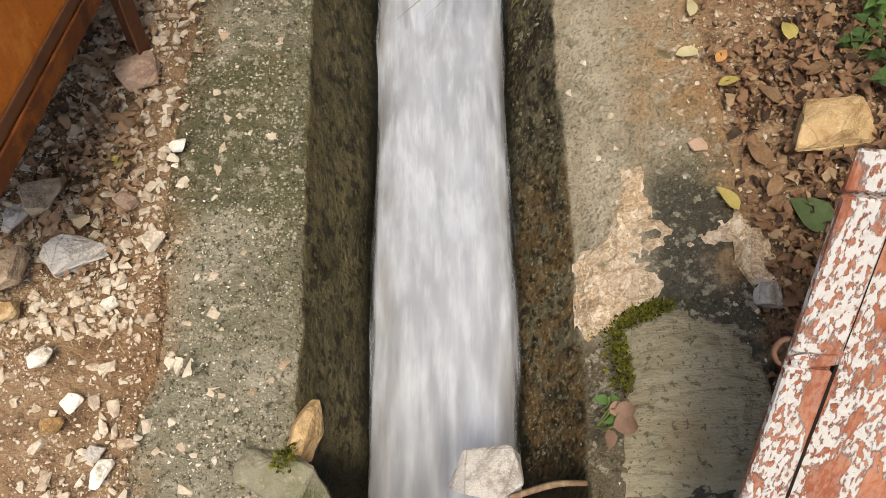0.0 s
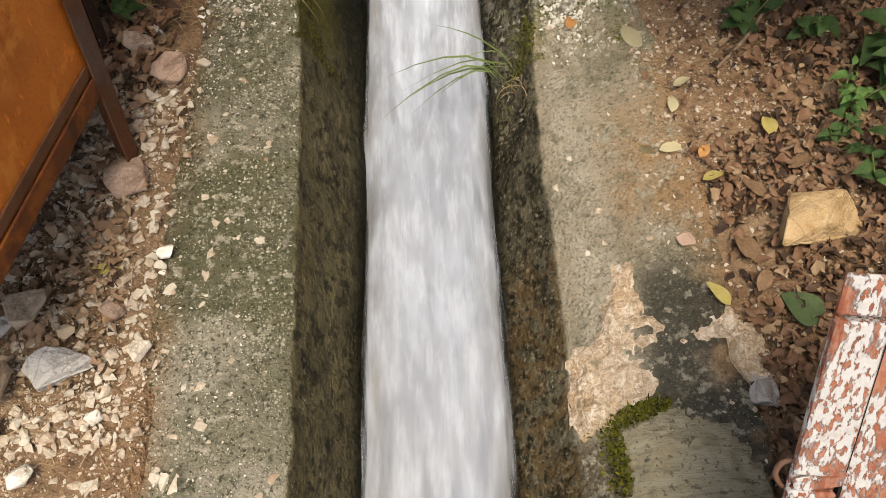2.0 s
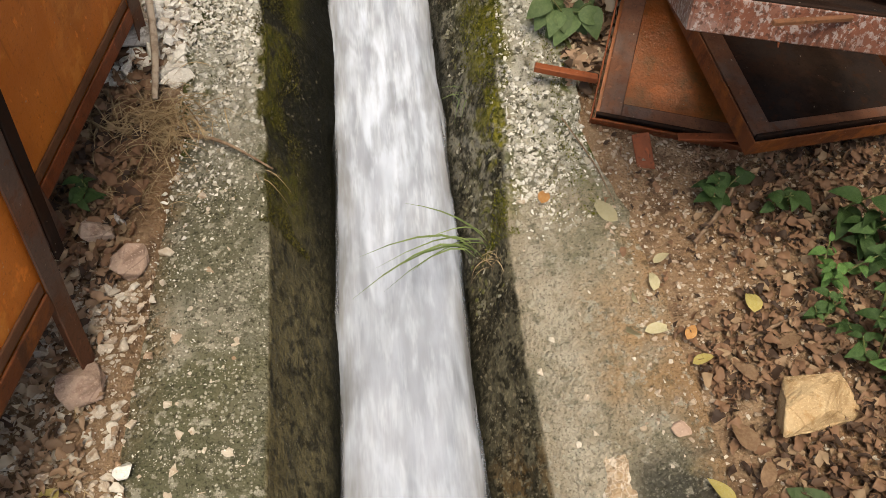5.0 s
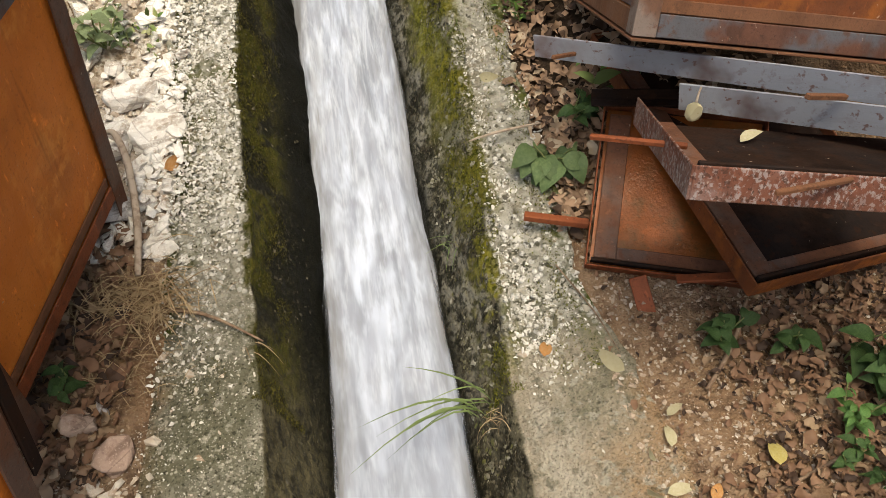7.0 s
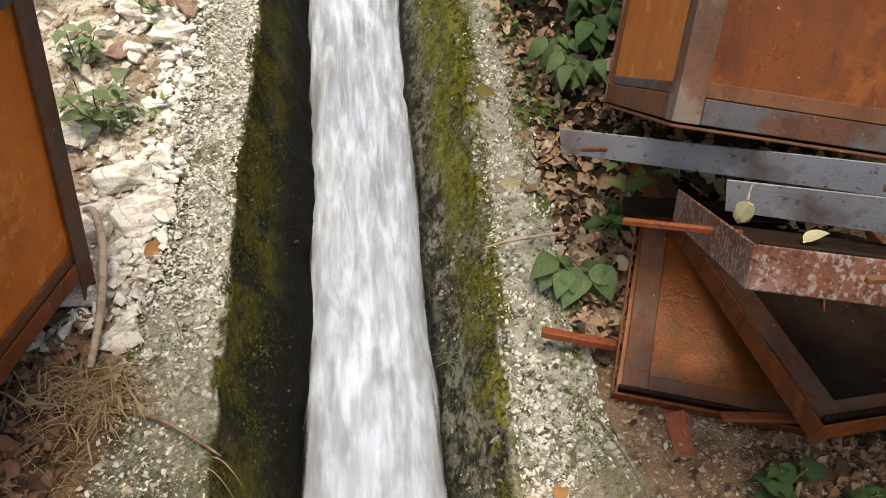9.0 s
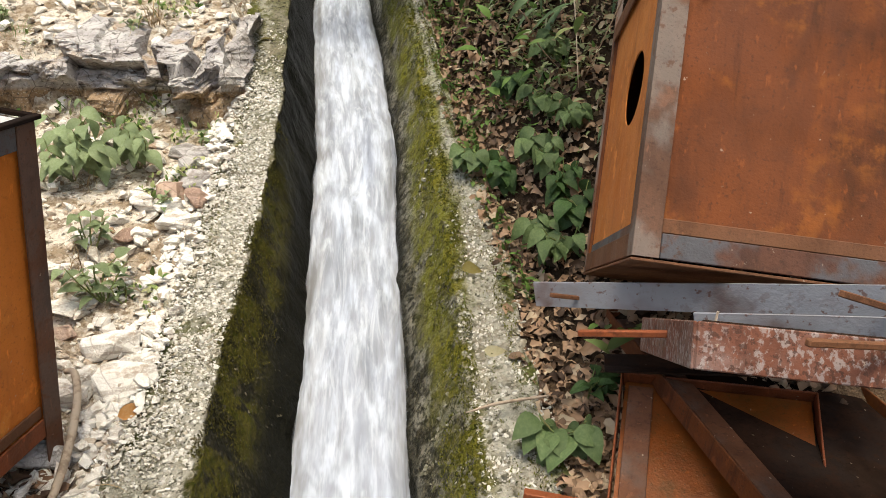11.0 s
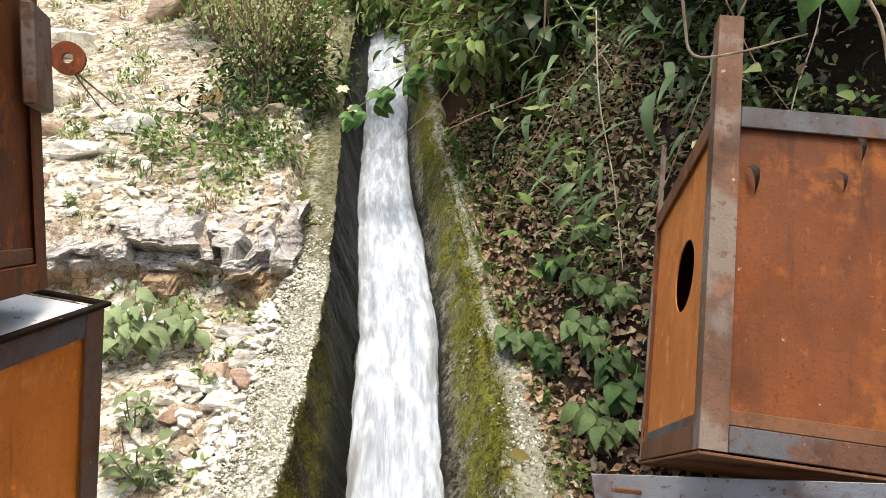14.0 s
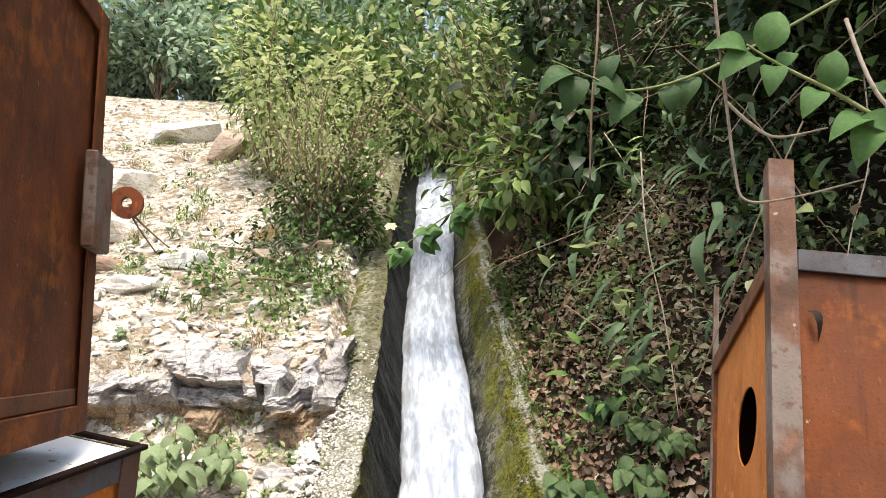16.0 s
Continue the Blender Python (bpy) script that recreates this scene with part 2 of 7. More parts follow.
        if right:
            spread = s.times(s.axis(1, 1.9, 2.5), s.axis(0, 0.08, 0.2), s.axis(0, 0.6, 0.42), s.pattern("noise", 6.0, 0.42, 0.54, seed=29), s.pattern("noise", 40.0, 0.34, 0.46, seed=30))
            s.over(spread, (0.14, 0.14, 0.018), 0.85)
            s.over(s.times(spread, s.pattern("noise", 30.0, 0.5, 0.6, seed=41)), (0.05, 0.045, 0.02), 0.85)
        rim = s.times(s.axis(0, 0.13 if right else 0.1, 0.3 if right else 0.24), s.axis(0, 0.5 if right else 0.4, 0.36), mossy, s.pattern("noise", 7.0, 0.42, 0.52, seed=9), s.pattern("noise", 36.0, 0.36, 0.48, seed=38))
        if not right:
            rim = s.times(rim, s.axis(1, 3.2, 2.6))
        s.over(rim, (0.125, 0.115, 0.016) if right else (0.062, 0.056, 0.012), 0.95)
        s.over(s.times(rim, s.pattern("noise", 60.0, 0.5, 0.6, seed=19)), (0.03, 0.034, 0.006), 0.9)
        s.over(s.times(s.axis(0, 0.52, 0.6), s.axis(1, 1.5, 1.9), s.pattern("noise", 30.0, 0.46, 0.56, seed=44)), (0.42, 0.41, 0.35), 0.5)
        s.over(s.times(s.axis(0, 0.68, 0.84), mossy, s.pattern("noise", 9.0, 0.48, 0.58, seed=11)), (0.075, 0.085, 0.015), 0.9)
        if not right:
            # shade far up and low on the left wall, laid over as black
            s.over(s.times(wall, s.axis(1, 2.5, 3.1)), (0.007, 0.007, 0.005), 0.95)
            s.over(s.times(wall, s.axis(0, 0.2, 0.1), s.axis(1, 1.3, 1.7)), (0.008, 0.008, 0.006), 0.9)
        # dark hollow at the channel's near end, painted on as black
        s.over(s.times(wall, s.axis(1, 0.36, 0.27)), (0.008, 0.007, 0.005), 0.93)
        s.gloss(wall, 0.38)
        top = s.axis(0, 0.325, 0.355)
        rough = lambda mask, *args, **kw: s.times(mask, product(s.nt, s.noise(*args, **kw), -0.5, "ADD"))
        s.relief((rough(top, 14.0), 0.02), (rough(top, 40.0), 0.016), (rough(top, 130.0, 3), 0.012), (s.times(upper, top, s.pattern("voronoi", 55.0, 0.5, 0.1, seed=3)), 0.009), (rough(wall, 16.0, 3, seed=4), 0.018 if right else 0.012), (rough(wall, 50.0, 3, seed=5), 0.01 if right else 0.008), (rough(wall, 140.0, 2, seed=6), 0.004 if right else 0.003))
        return s.done()

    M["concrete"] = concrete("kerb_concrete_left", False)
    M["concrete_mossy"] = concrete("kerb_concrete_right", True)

    s = Surface("white_pebble", (0.56, 0.54, 0.48), 0.8)
    s.tint((0.78, 0.76, 0.72), 0.3, 0.75)
    s.tint((0.36, 0.33, 0.26), 0.62, 0.8)
    s.tint((0.2, 0.17, 0.12), 0.9, 0.97)
    s.layer("noise", 90.0, 0.5, 0.75, (0.33, 0.3, 0.23), 0.7)
    s.relief((s.noise(200.0), 0.002))
    M["pebble"] = s.done()

    for name, a, b, c in (
        ("gravel", (0.44, 0.365, 0.285), (0.56, 0.515, 0.44), (0.29, 0.19, 0.12)),
        ("pale_rock", (0.66, 0.63, 0.57), (0.78, 0.76, 0.71), (0.42, 0.34, 0.26)),
        ("brown_rock", (0.34, 0.255, 0.185), (0.42, 0.34, 0.26), (0.22, 0.155, 0.11)),
        ("ochre_rock", (0.46, 0.32, 0.17), (0.55, 0.43, 0.27), (0.33, 0.2, 0.09)),
        ("grey_rock", (0.38, 0.36, 0.345), (0.5, 0.485, 0.47), (0.22, 0.19, 0.165)),
        ("pink_rock", (0.38, 0.27, 0.21), (0.47, 0.36, 0.29), (0.26, 0.17, 0.13)),
    ):
        s = Surface(name, a, 0.88, spec=0.15)
        isl = name == "gravel"
        s.tint(b, 0.3, 0.75, island=isl)
        s.tint(c, 0.7, 1.0, island=isl)
        s.layer("noise", 14.0, 0.45, 0.7, b, 0.7, seed=1)
        s.layer("noise", 40.0, 0.52, 0.7, c, 0.75, seed=2)
        s.layer("crack", 13.0, 0.03, 0.0, tuple(v * 0.45 for v in c), 0.4 if not isl else 0.0, seed=3)
        s.layer("noise", (9.0, 9.0, 60.0), 0.52, 0.64, tuple(v * 0.6 for v in c), 0.6 if not isl else 0.0, seed=6)
        s.layer("noise", 230.0, 0.55, 0.68, tuple(min(1, v * 1.25) for v in b), 0.5)
        s.relief((s.noise(35.0), 0.008), (s.noise(160.0, 3), 0.0025))
        M[name] = s.done()

    # the ledge: brown earthy face below, grey broken layers above
    s = Surface("ledge_rock", (0.29, 0.2, 0.125), 0.9, spec=0.15)
    s.layer("noise", 10.0, 0.45, 0.65, (0.38, 0.28, 0.18), 0.8)
    s.layer("noise", 30.0, 0.5, 0.66, (0.15, 0.1, 0.06), 0.8, seed=2)
    grey = s.axis(2, 0.94, 0.96, uv=False)
    s.over(grey, (0.36, 0.34, 0.335))
    s.over(s.times(grey, s.pattern("noise", 9.0, 0.45, 0.62, seed=3)), (0.5, 0.485, 0.47), 0.85)
    s.over(s.times(grey, s.pattern("noise", (14.0, 14.0, 50.0), 0.5, 0.64, seed=4)), (0.22, 0.19, 0.17), 0.8)
    s.over(s.times(grey, s.pattern("noise", 6.0, 0.56, 0.66, seed=8)), (0.34, 0.24, 0.15), 0.7)
    s.layer("crack", 14.0, 0.03, 0.0, (0.06, 0.05, 0.04), 0.7, seed=5)
    s.layer("noise", 140.0, 0.57, 0.65, (0.6, 0.58, 0.54), 0.5, seed=6)
    s.layer("noise", 90.0, 0.58, 0.65, (0.08, 0.065, 0.05), 0.7, seed=7)
    s.relief((s.noise(35.0), 0.014), (s.noise(150.0, 3), 0.005))
    M["ledge_rock"] = s.done()

    for name, a, b, c in (("wall_stone", (0.13, 0.12, 0.085), (0.3, 0.285, 0.23), (0.075, 0.075, 0.02)), ("wet_stone", (0.065, 0.056, 0.034), (0.14, 0.12, 0.08), (0.03, 0.026, 0.016))):
        s = Surface(name, a, 0.55, spec=0.3)
        s.tint(b, 0.72, 0.95)
        s.tint(c, 0.4, 0.1)
        s.layer("noise", 60.0, 0.48, 0.64, c, 0.7)
        s.relief((s.noise(160.0), 0.003))
        M[name] = s.done()
    s = Surface("mossy_rock", (0.2, 0.19, 0.14), 0.9)
    s.layer("noise", 8.0, 0.42, 0.6, (0.07, 0.09, 0.02), 0.9)
    s.layer("noise", 60.0, 0.5, 0.7, (0.3, 0.28, 0.22), 0.7)
    s.relief((s.noise(45.0), 0.008), (s.noise(170.0), 0.003))
    M["mossy_rock"] = s.done()

    s = Surface("tan_rock", (0.47, 0.37, 0.26), 0.9, spec=0.15)
    s.layer("noise", 7.0, 0.4, 0.6, (0.52, 0.42, 0.32), 0.9)
    s.layer("noise", 16.0, 0.52, 0.66, (0.43, 0.29, 0.16), 0.8, seed=3)
    s.layer("noise", (60.0, 22.0, 40.0), 0.52, 0.6, (0.68, 0.6, 0.5), 0.9, seed=5)
    s.layer("noise", (26.0, 70.0, 40.0), 0.54, 0.6, (0.36, 0.26, 0.17), 0.8, seed=15)
    s.layer("crack", 26.0, 0.05, 0.0, (0.34, 0.22, 0.13), 0.6, seed=7)
    s.layer("crack", 60.0, 0.08, 0.0, (0.7, 0.6, 0.5), 0.5, seed=9)
    s.layer("noise", 11.0, 0.6, 0.68, (0.17, 0.15, 0.1), 0.8, seed=8)
    s.layer("noise", 110.0, 0.58, 0.64, (0.28, 0.2, 0.12), 0.7, seed=11)
    s.relief((s.noise(30.0), 0.02), (s.noise(140.0), 0.008))
    M["tan_rock"] = s.done()
    s = Surface("streaked_rock", (0.27, 0.24, 0.165), 0.6)
    s.layer("noise", (10.0, 60.0, 20.0), 0.42, 0.62, (0.31, 0.29, 0.22), 0.55)
    s.layer("noise", (20.0, 140.0, 40.0), 0.52, 0.66, (0.12, 0.115, 0.08), 0.5, seed=3)
    s.layer("noise", 6.0, 0.55, 0.7, (0.24, 0.19, 0.12), 0.7, seed=5)
    s.layer("noise", 90.0, 0.58, 0.64, (0.06, 0.055, 0.035), 0.7, seed=6)
    s.relief((s.noise((14.0, 80.0, 30.0)), 0.007), (s.noise(120.0), 0.006))
    M["streaked_rock"] = s.done()
    s = Surface("moss", (0.032, 0.045, 0.008), 0.95, spec=0.05)
    s.layer("noise", 40.0, 0.5, 0.7, (0.085, 0.1, 0.018))
    s.layer("noise", 200.0, 0.5, 0.7, (0.025, 0.035, 0.008), 0.8)
    s.relief((s.noise(130.0), 0.006))
    M["moss"] = s.done()

    # rusted sheet steel: orange, dull brown-red; bars with mill scale
    def rust(name, a, b, dark, scale_col=None, amount=0.5, rough=0.65, spec=0.22, bare=0.44, bloom=None, even=False, speck=False, stain=1.0):
        s = Surface(name, a, rough, metal=0.1, spec=spec)
        s.layer("noise", 2.6, 0.35, 0.7, b, 0.9)
        s.layer("noise", (14.0, 14.0, 5.0), 0.45, 0.72, dark, 0.65 * stain, seed=2)
        s.layer("noise", 120.0, 0.55, 0.7, dark, 0.6, seed=3)
        s.layer("noise", (60.0, 60.0, 22.0), 0.62, 0.72, tuple(min(1, v * 1.5) for v in a), 0.7, seed=5)
        if scale_col:
            s.layer("noise", 7.0, bare, bare + 0.14, scale_col, amount, seed=7)
            s.layer("noise", 45.0, 0.56, 0.66, b, 0.85, seed=9)
        s.layer("noise", 75.0, 0.69, 0.73, (0.5, 0.42, 0.33), 0.6, seed=4)
        s.layer("noise", 3.4, 0.52, 0.66, tuple(v * 0.55 for v in dark), 0.6 * stain, seed=12)
        s.layer("noise", 18.0, 0.54, 0.74, tuple(v * 0.8 for v in dark), 0.35 * stain, seed=13)
        s.layer("noise", 11.0, 0.62, 0.7, tuple(min(1, v * 1.45) for v in a), 0.6, seed=15)
        s.layer("noise", 300.0, 0.58, 0.68, tuple(v * 0.5 for v in dark), 0.3, seed=16)
        s.layer("noise", (30.0, 30.0, 4.0), 0.56, 0.68, b, 0.6, seed=14)
        if even:
            s.layer("noise", 5.0, 0.3, 0.56, scale_col, 0.75, seed=25)
            s.layer("noise", 60.0, 0.6, 0.68, b, 0.8, seed=26)
        if speck:
            s.layer("noise", (150.0, 150.0, 110.0), 0.5, 0.6, scale_col, 0.6, seed=27, detail=8.0)
            s.layer("noise", 12.0, 0.5, 0.64, b, 0.5, seed=29)
            s.layer("noise", 130.0, 0.56, 0.62, dark, 0.8, seed=28)
        if bloom:
            s.layer("noise", 1.7, 0.42, 0.62, b, 0.75, seed=21)
            s.over(s.times(s.pattern("noise", 5.0, 0.5, 0.62, seed=22), s.pattern("noise", 26.0, 0.42, 0.62, seed=23)), bloom, 0.55)
            s.layer("noise", (20.0, 20.0, 2.0), 0.58, 0.68, tuple(v * 0.7 for v in dark), 0.5, seed=24)
        s.gloss(s.pattern("noise", 8.0, 0.4, 0.7, seed=6), rough + 0.2)
        s.relief((s.noise(20.0), 0.002), (s.noise(180.0, 3), 0.0009))
        return s.done()

    M["rust_orange"] = rust("rust_orange", (0.68, 0.22, 0.038), (0.56, 0.16, 0.024), (0.36, 0.1, 0.022), bloom=(0.8, 0.33, 0.07), stain=0.5)
    M["rust_wet"] = rust("rust_wet", (0.22, 0.058, 0.01), (0.14, 0.038, 0.008), (0.07, 0.042, 0.012), rough=0.28)
    M["rust_bright"] = rust("rust_bright", (0.58, 0.21, 0.055), (0.48, 0.15, 0.035), (0.33, 0.11, 0.03))
    M["rust_dull"] = rust("rust_dull", (0.185, 0.055, 0.017), (0.125, 0.043, 0.02), (0.06, 0.026, 0.015), bloom=(0.36, 0.115, 0.022))
    M["rust_front"] = rust("rust_front", (0.2, 0.058, 0.016), (0.13, 0.042, 0.017), (0.062, 0.026, 0.014), bloom=(0.34, 0.11, 0.02))
    M["rust_post"] = rust("rust_post", (0.17, 0.085, 0.052), (0.14, 0.075, 0.05), (0.07, 0.04, 0.028), (0.24, 0.21, 0.185), 0.6)
    M["rust_bar"] = rust("rust_bar", (0.16, 0.066, 0.033), (0.12, 0.05, 0.028), (0.05, 0.024, 0.015), (0.12, 0.108, 0.1), 0.4)
    # dark rust for bars; on frame sheets the near-black stands for shade
    M["rust_and_shade"] = rust("rust_and_shade", (0.026, 0.016, 0.012), (0.034, 0.017, 0.011), (0.01, 0.007, 0.006), (0.022, 0.02, 0.02), 0.4, 0.9, 0.02)
    M["rust_red"] = rust("rust_red", (0.25, 0.07, 0.027), (0.17, 0.05, 0.022), (0.075, 0.026, 0.014), rough=0.5)
    M["rust_brown"] = rust("rust_brown", (0.18, 0.08, 0.04), (0.14, 0.062, 0.034), (0.085, 0.04, 0.022))
    M["mill_blue"] = rust("mill_blue", (0.15, 0.062, 0.036), (0.125, 0.058, 0.04), (0.065, 0.032, 0.022), (0.27, 0.285, 0.32), 0.9, 0.5, bare=0.37, even=True)

    M["mill_dark"] = rust("mill_dark", (0.13, 0.056, 0.034), (0.1, 0.048, 0.034), (0.05, 0.026, 0.018), (0.1, 0.105, 0.115), 0.9, 0.5, bare=0.38)
    M["rust_mottled"] = rust("rust_mottled", (0.17, 0.062, 0.036), (0.12, 0.047, 0.03), (0.06, 0.027, 0.018), (0.34, 0.31, 0.3), 0.25, 0.6, bare=0.5, speck=True)
    # steel lid, the sky's reflection on it put in as near-white colour
    s = Surface("sky_glare_sheet", (0.8, 0.79, 0.77), 0.6, metal=0.0)
    s.layer("noise", 5.0, 0.45, 0.65, (0.7, 0.67, 0.63), 0.8)
    s.layer("noise", 60.0, 0.64, 0.7, (0.25, 0.14, 0.08), 0.7)
    s.relief((s.noise(40.0), 0.001))
    M["sky_glare_sheet"] = s.done()

    s = Surface("flaked_paint", (0.25, 0.085, 0.048), 0.75)
    s.layer("noise", 9.0, 0.4, 0.7, (0.4, 0.17, 0.1))
    s.layer("noise", 90.0, 0.5, 0.7, (0.2, 0.07, 0.04), 0.7)
    chips = s.pattern("noise", (170.0, 75.0, 170.0), 0.45, 0.48, detail=10.0, seed=3)
    patch = s.pattern("noise", (20.0, 8.0, 20.0), 0.455, 0.49, detail=10.0, seed=6)
    white = s.times(chips, patch)
    s.over(s.pattern("noise", (150.0, 60.0, 150.0), 0.46, 0.56, detail=6.0, seed=16), (0.36, 0.22, 0.18), 0.45)
    s.over(white, (0.47, 0.465, 0.47))
    s.over(s.times(white, s.pattern("noise", 50.0, 0.55, 0.7, seed=8)), (0.38, 0.33, 0.31), 0.7)
    s.relief((white, 0.0025), (s.noise(90.0), 0.003))
    M["flaked_paint"] = s.done()

    s = Surface("water", (0.33, 0.365, 0.44), 0.5, spec=0.25, space="UV")
    s.layer("noise", (4.0, 4.2, 1.0), 0.36, 0.64, (0.2, 0.22, 0.255), 0.8, detail=2)
    s.layer("stream", (4.5, 4.5, 1.0), 0.42, 0.72, (0.52, 0.58, 0.69), 0.85, detail=2, seed=5)
    s.layer("noise", (11.0, 9.0, 1.0), 0.44, 0.66, (0.2, 0.215, 0.245), 0.5, detail=3, seed=3)
    s.layer("noise", (13.0, 8.0, 1.0), 0.47, 0.7, (0.58, 0.64, 0.74), 0.5, detail=3, seed=4)
    s.layer("noise", (30.0, 5.0, 1.0), 0.48, 0.72, (0.6, 0.66, 0.76), 0.2, detail=2, seed=9)
    splash = s.axis(1, 1.9, 2.5)
    s.over(s.times(splash, s.pattern("stream", (8.0, 5.0, 1.0), 0.44, 0.68, detail=5, seed=12)), (0.22, 0.235, 0.265), 0.5)
    s.over(s.times(splash, s.pattern("stream", (9.0, 6.0, 1.0), 0.46, 0.7, detail=5, seed=13)), (0.62, 0.675, 0.76), 0.55)
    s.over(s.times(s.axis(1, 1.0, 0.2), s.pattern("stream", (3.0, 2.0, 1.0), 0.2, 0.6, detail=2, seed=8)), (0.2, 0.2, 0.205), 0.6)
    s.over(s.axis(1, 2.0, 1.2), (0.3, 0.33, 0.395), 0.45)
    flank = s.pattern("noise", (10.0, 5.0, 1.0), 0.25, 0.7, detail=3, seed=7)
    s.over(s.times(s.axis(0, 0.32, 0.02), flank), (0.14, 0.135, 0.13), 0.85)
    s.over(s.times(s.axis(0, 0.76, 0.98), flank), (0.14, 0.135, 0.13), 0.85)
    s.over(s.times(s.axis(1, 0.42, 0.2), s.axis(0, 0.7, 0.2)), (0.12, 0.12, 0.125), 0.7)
    s.relief((s.noise((5.0, 5.0, 1.0), 2), 0.01), (s.noise((16.0, 12.0, 1.0), 2), 0.0025), (s.times(splash, s.noise((14.0, 10.0, 1.0), 4, seed=13)), 0.004))
    shore = product(s.nt, s.axis(0, 0.0, 0.1), s.axis(0, 1.0, 0.88))
    veil = product(s.nt, shore, product(s.nt, s.pattern("noise", (18.0, 4.0, 1.0), 0.25, 0.75, detail=2, seed=11), 0.6), "ADD")
    link(s.nt, ranged(s.nt, veil, 0.1, 1.0), s.bsdf.inputs["Alpha"])
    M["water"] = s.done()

    M["leaf_green"] = leaf_material("leaf_green", (0.1, 0.18, 0.04), (0.15, 0.25, 0.065), tints=(((0.26, 0.34, 0.12), 0.7, 0.95), ((0.04, 0.075, 0.02), 0.3, 0.12)))
    M["leaf_soft"] = leaf_material("leaf_soft", (0.24, 0.31, 0.15), (0.32, 0.39, 0.22), 0.3, 0.45, island=False)
    M["leaf_herb"] = leaf_material("leaf_herb", (0.11, 0.17, 0.07), (0.17, 0.235, 0.1), 0.25, 0.45, island=False)
    M["leaf_fresh"] = leaf_material("leaf_fresh", (0.1, 0.21, 0.06), (0.15, 0.27, 0.08), 0.3, 0.4, island=False)
    M["leaf_mid"] = leaf_material("leaf_mid", (0.05, 0.1, 0.032), (0.085, 0.15, 0.05), 0.25, 0.45, island=False)
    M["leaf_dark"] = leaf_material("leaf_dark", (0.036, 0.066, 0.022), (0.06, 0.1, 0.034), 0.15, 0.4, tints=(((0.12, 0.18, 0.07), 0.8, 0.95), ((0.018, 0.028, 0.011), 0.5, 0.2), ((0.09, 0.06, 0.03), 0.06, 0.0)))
    # pale leaves with the bright sunlight put into their colour
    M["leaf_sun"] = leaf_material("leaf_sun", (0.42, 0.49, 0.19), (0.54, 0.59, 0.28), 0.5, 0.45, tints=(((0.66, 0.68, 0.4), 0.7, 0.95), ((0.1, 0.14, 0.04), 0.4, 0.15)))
    # distant leaves, haze mixed into the colour as paler bluish green
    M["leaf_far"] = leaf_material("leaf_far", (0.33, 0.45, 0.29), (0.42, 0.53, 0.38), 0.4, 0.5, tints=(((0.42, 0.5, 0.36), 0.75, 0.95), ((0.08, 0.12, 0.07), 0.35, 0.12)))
    M["leaf_creep"] = leaf_material("leaf_creep", (0.2, 0.235, 0.11), (0.28, 0.315, 0.165), 0.3, 0.45, tints=(((0.44, 0.47, 0.3), 0.72, 0.92), ((0.24, 0.18, 0.115), 0.34, 0.24), ((0.04, 0.04, 0.022), 0.14, 0.05)))
    M["leaf_over"] = leaf_material("leaf_over", (0.2, 0.29, 0.075), (0.28, 0.37, 0.12), 0.4, 0.4, tints=(((0.4, 0.46, 0.26), 0.75, 0.95), ((0.07, 0.11, 0.035), 0.4, 0.15)))
    M["leaf_grey"] = leaf_material("leaf_grey", (0.11, 0.17, 0.08), (0.17, 0.24, 0.12), 0.2, 0.5)
    M["leaf_dead"] = leaf_material("leaf_dead", (0.18, 0.1, 0.06), (0.26, 0.155, 0.095), 0.08, 0.6, tints=(((0.38, 0.27, 0.17), 0.78, 0.95), ((0.045, 0.028, 0.02), 0.35, 0.12)))
    M["leaf_bank"] = leaf_material("leaf_bank", (0.3, 0.19, 0.118), (0.4, 0.27, 0.18), 0.12, 0.6, tints=(((0.52, 0.42, 0.3), 0.8, 0.95), ((0.06, 0.038, 0.026), 0.35, 0.12)))
    M["leaf_black"] = leaf_material("leaf_black", (0.035, 0.024, 0.017), (0.06, 0.042, 0.03), 0.05, 0.7, island=False)
    M["leaf_brown"] = leaf_material("leaf_brown", (0.2, 0.12, 0.07), (0.3, 0.2, 0.12), 0.1, 0.6, island=False)
    M["leaf_yellow"] = leaf_material("leaf_yellow", (0.46, 0.38, 0.12), (0.5, 0.44, 0.19), 0.25, 0.5, (0.3, 0.16, 0.04), island=False)
    M["leaf_pale"] = leaf_material("leaf_pale", (0.52, 0.47, 0.29), (0.6, 0.55, 0.38), 0.2, 0.6, (0.35, 0.3, 0.15), island=False)
    M["leaf_orange"] = leaf_material("leaf_orange", (0.5, 0.24, 0.08), (0.55, 0.34, 0.16), 0.2, 0.6, island=False)
    M["leaf_pink"] = leaf_material("leaf_pink", (0.33, 0.2, 0.16), (0.36, 0.27, 0.19), 0.2, 0.55, island=False)
    M["moss_tuft"] = leaf_material("moss_tuft", (0.115, 0.12, 0.014), (0.18, 0.18, 0.024), 0.15, 0.8, tints=(((0.22, 0.21, 0.035), 0.8, 0.95), ((0.03, 0.036, 0.008), 0.4, 0.15)))
    M["moss_dark"] = leaf_material("moss_dark", (0.085, 0.077, 0.016), (0.125, 0.112, 0.022), 0.1, 0.85, tints=(((0.13, 0.115, 0.02), 0.85, 0.97), ((0.018, 0.017, 0.007), 0.45, 0.2)))
    M["grass"] = leaf_material("grass", (0.17, 0.24, 0.085), (0.26, 0.33, 0.13), 0.3, 0.5)
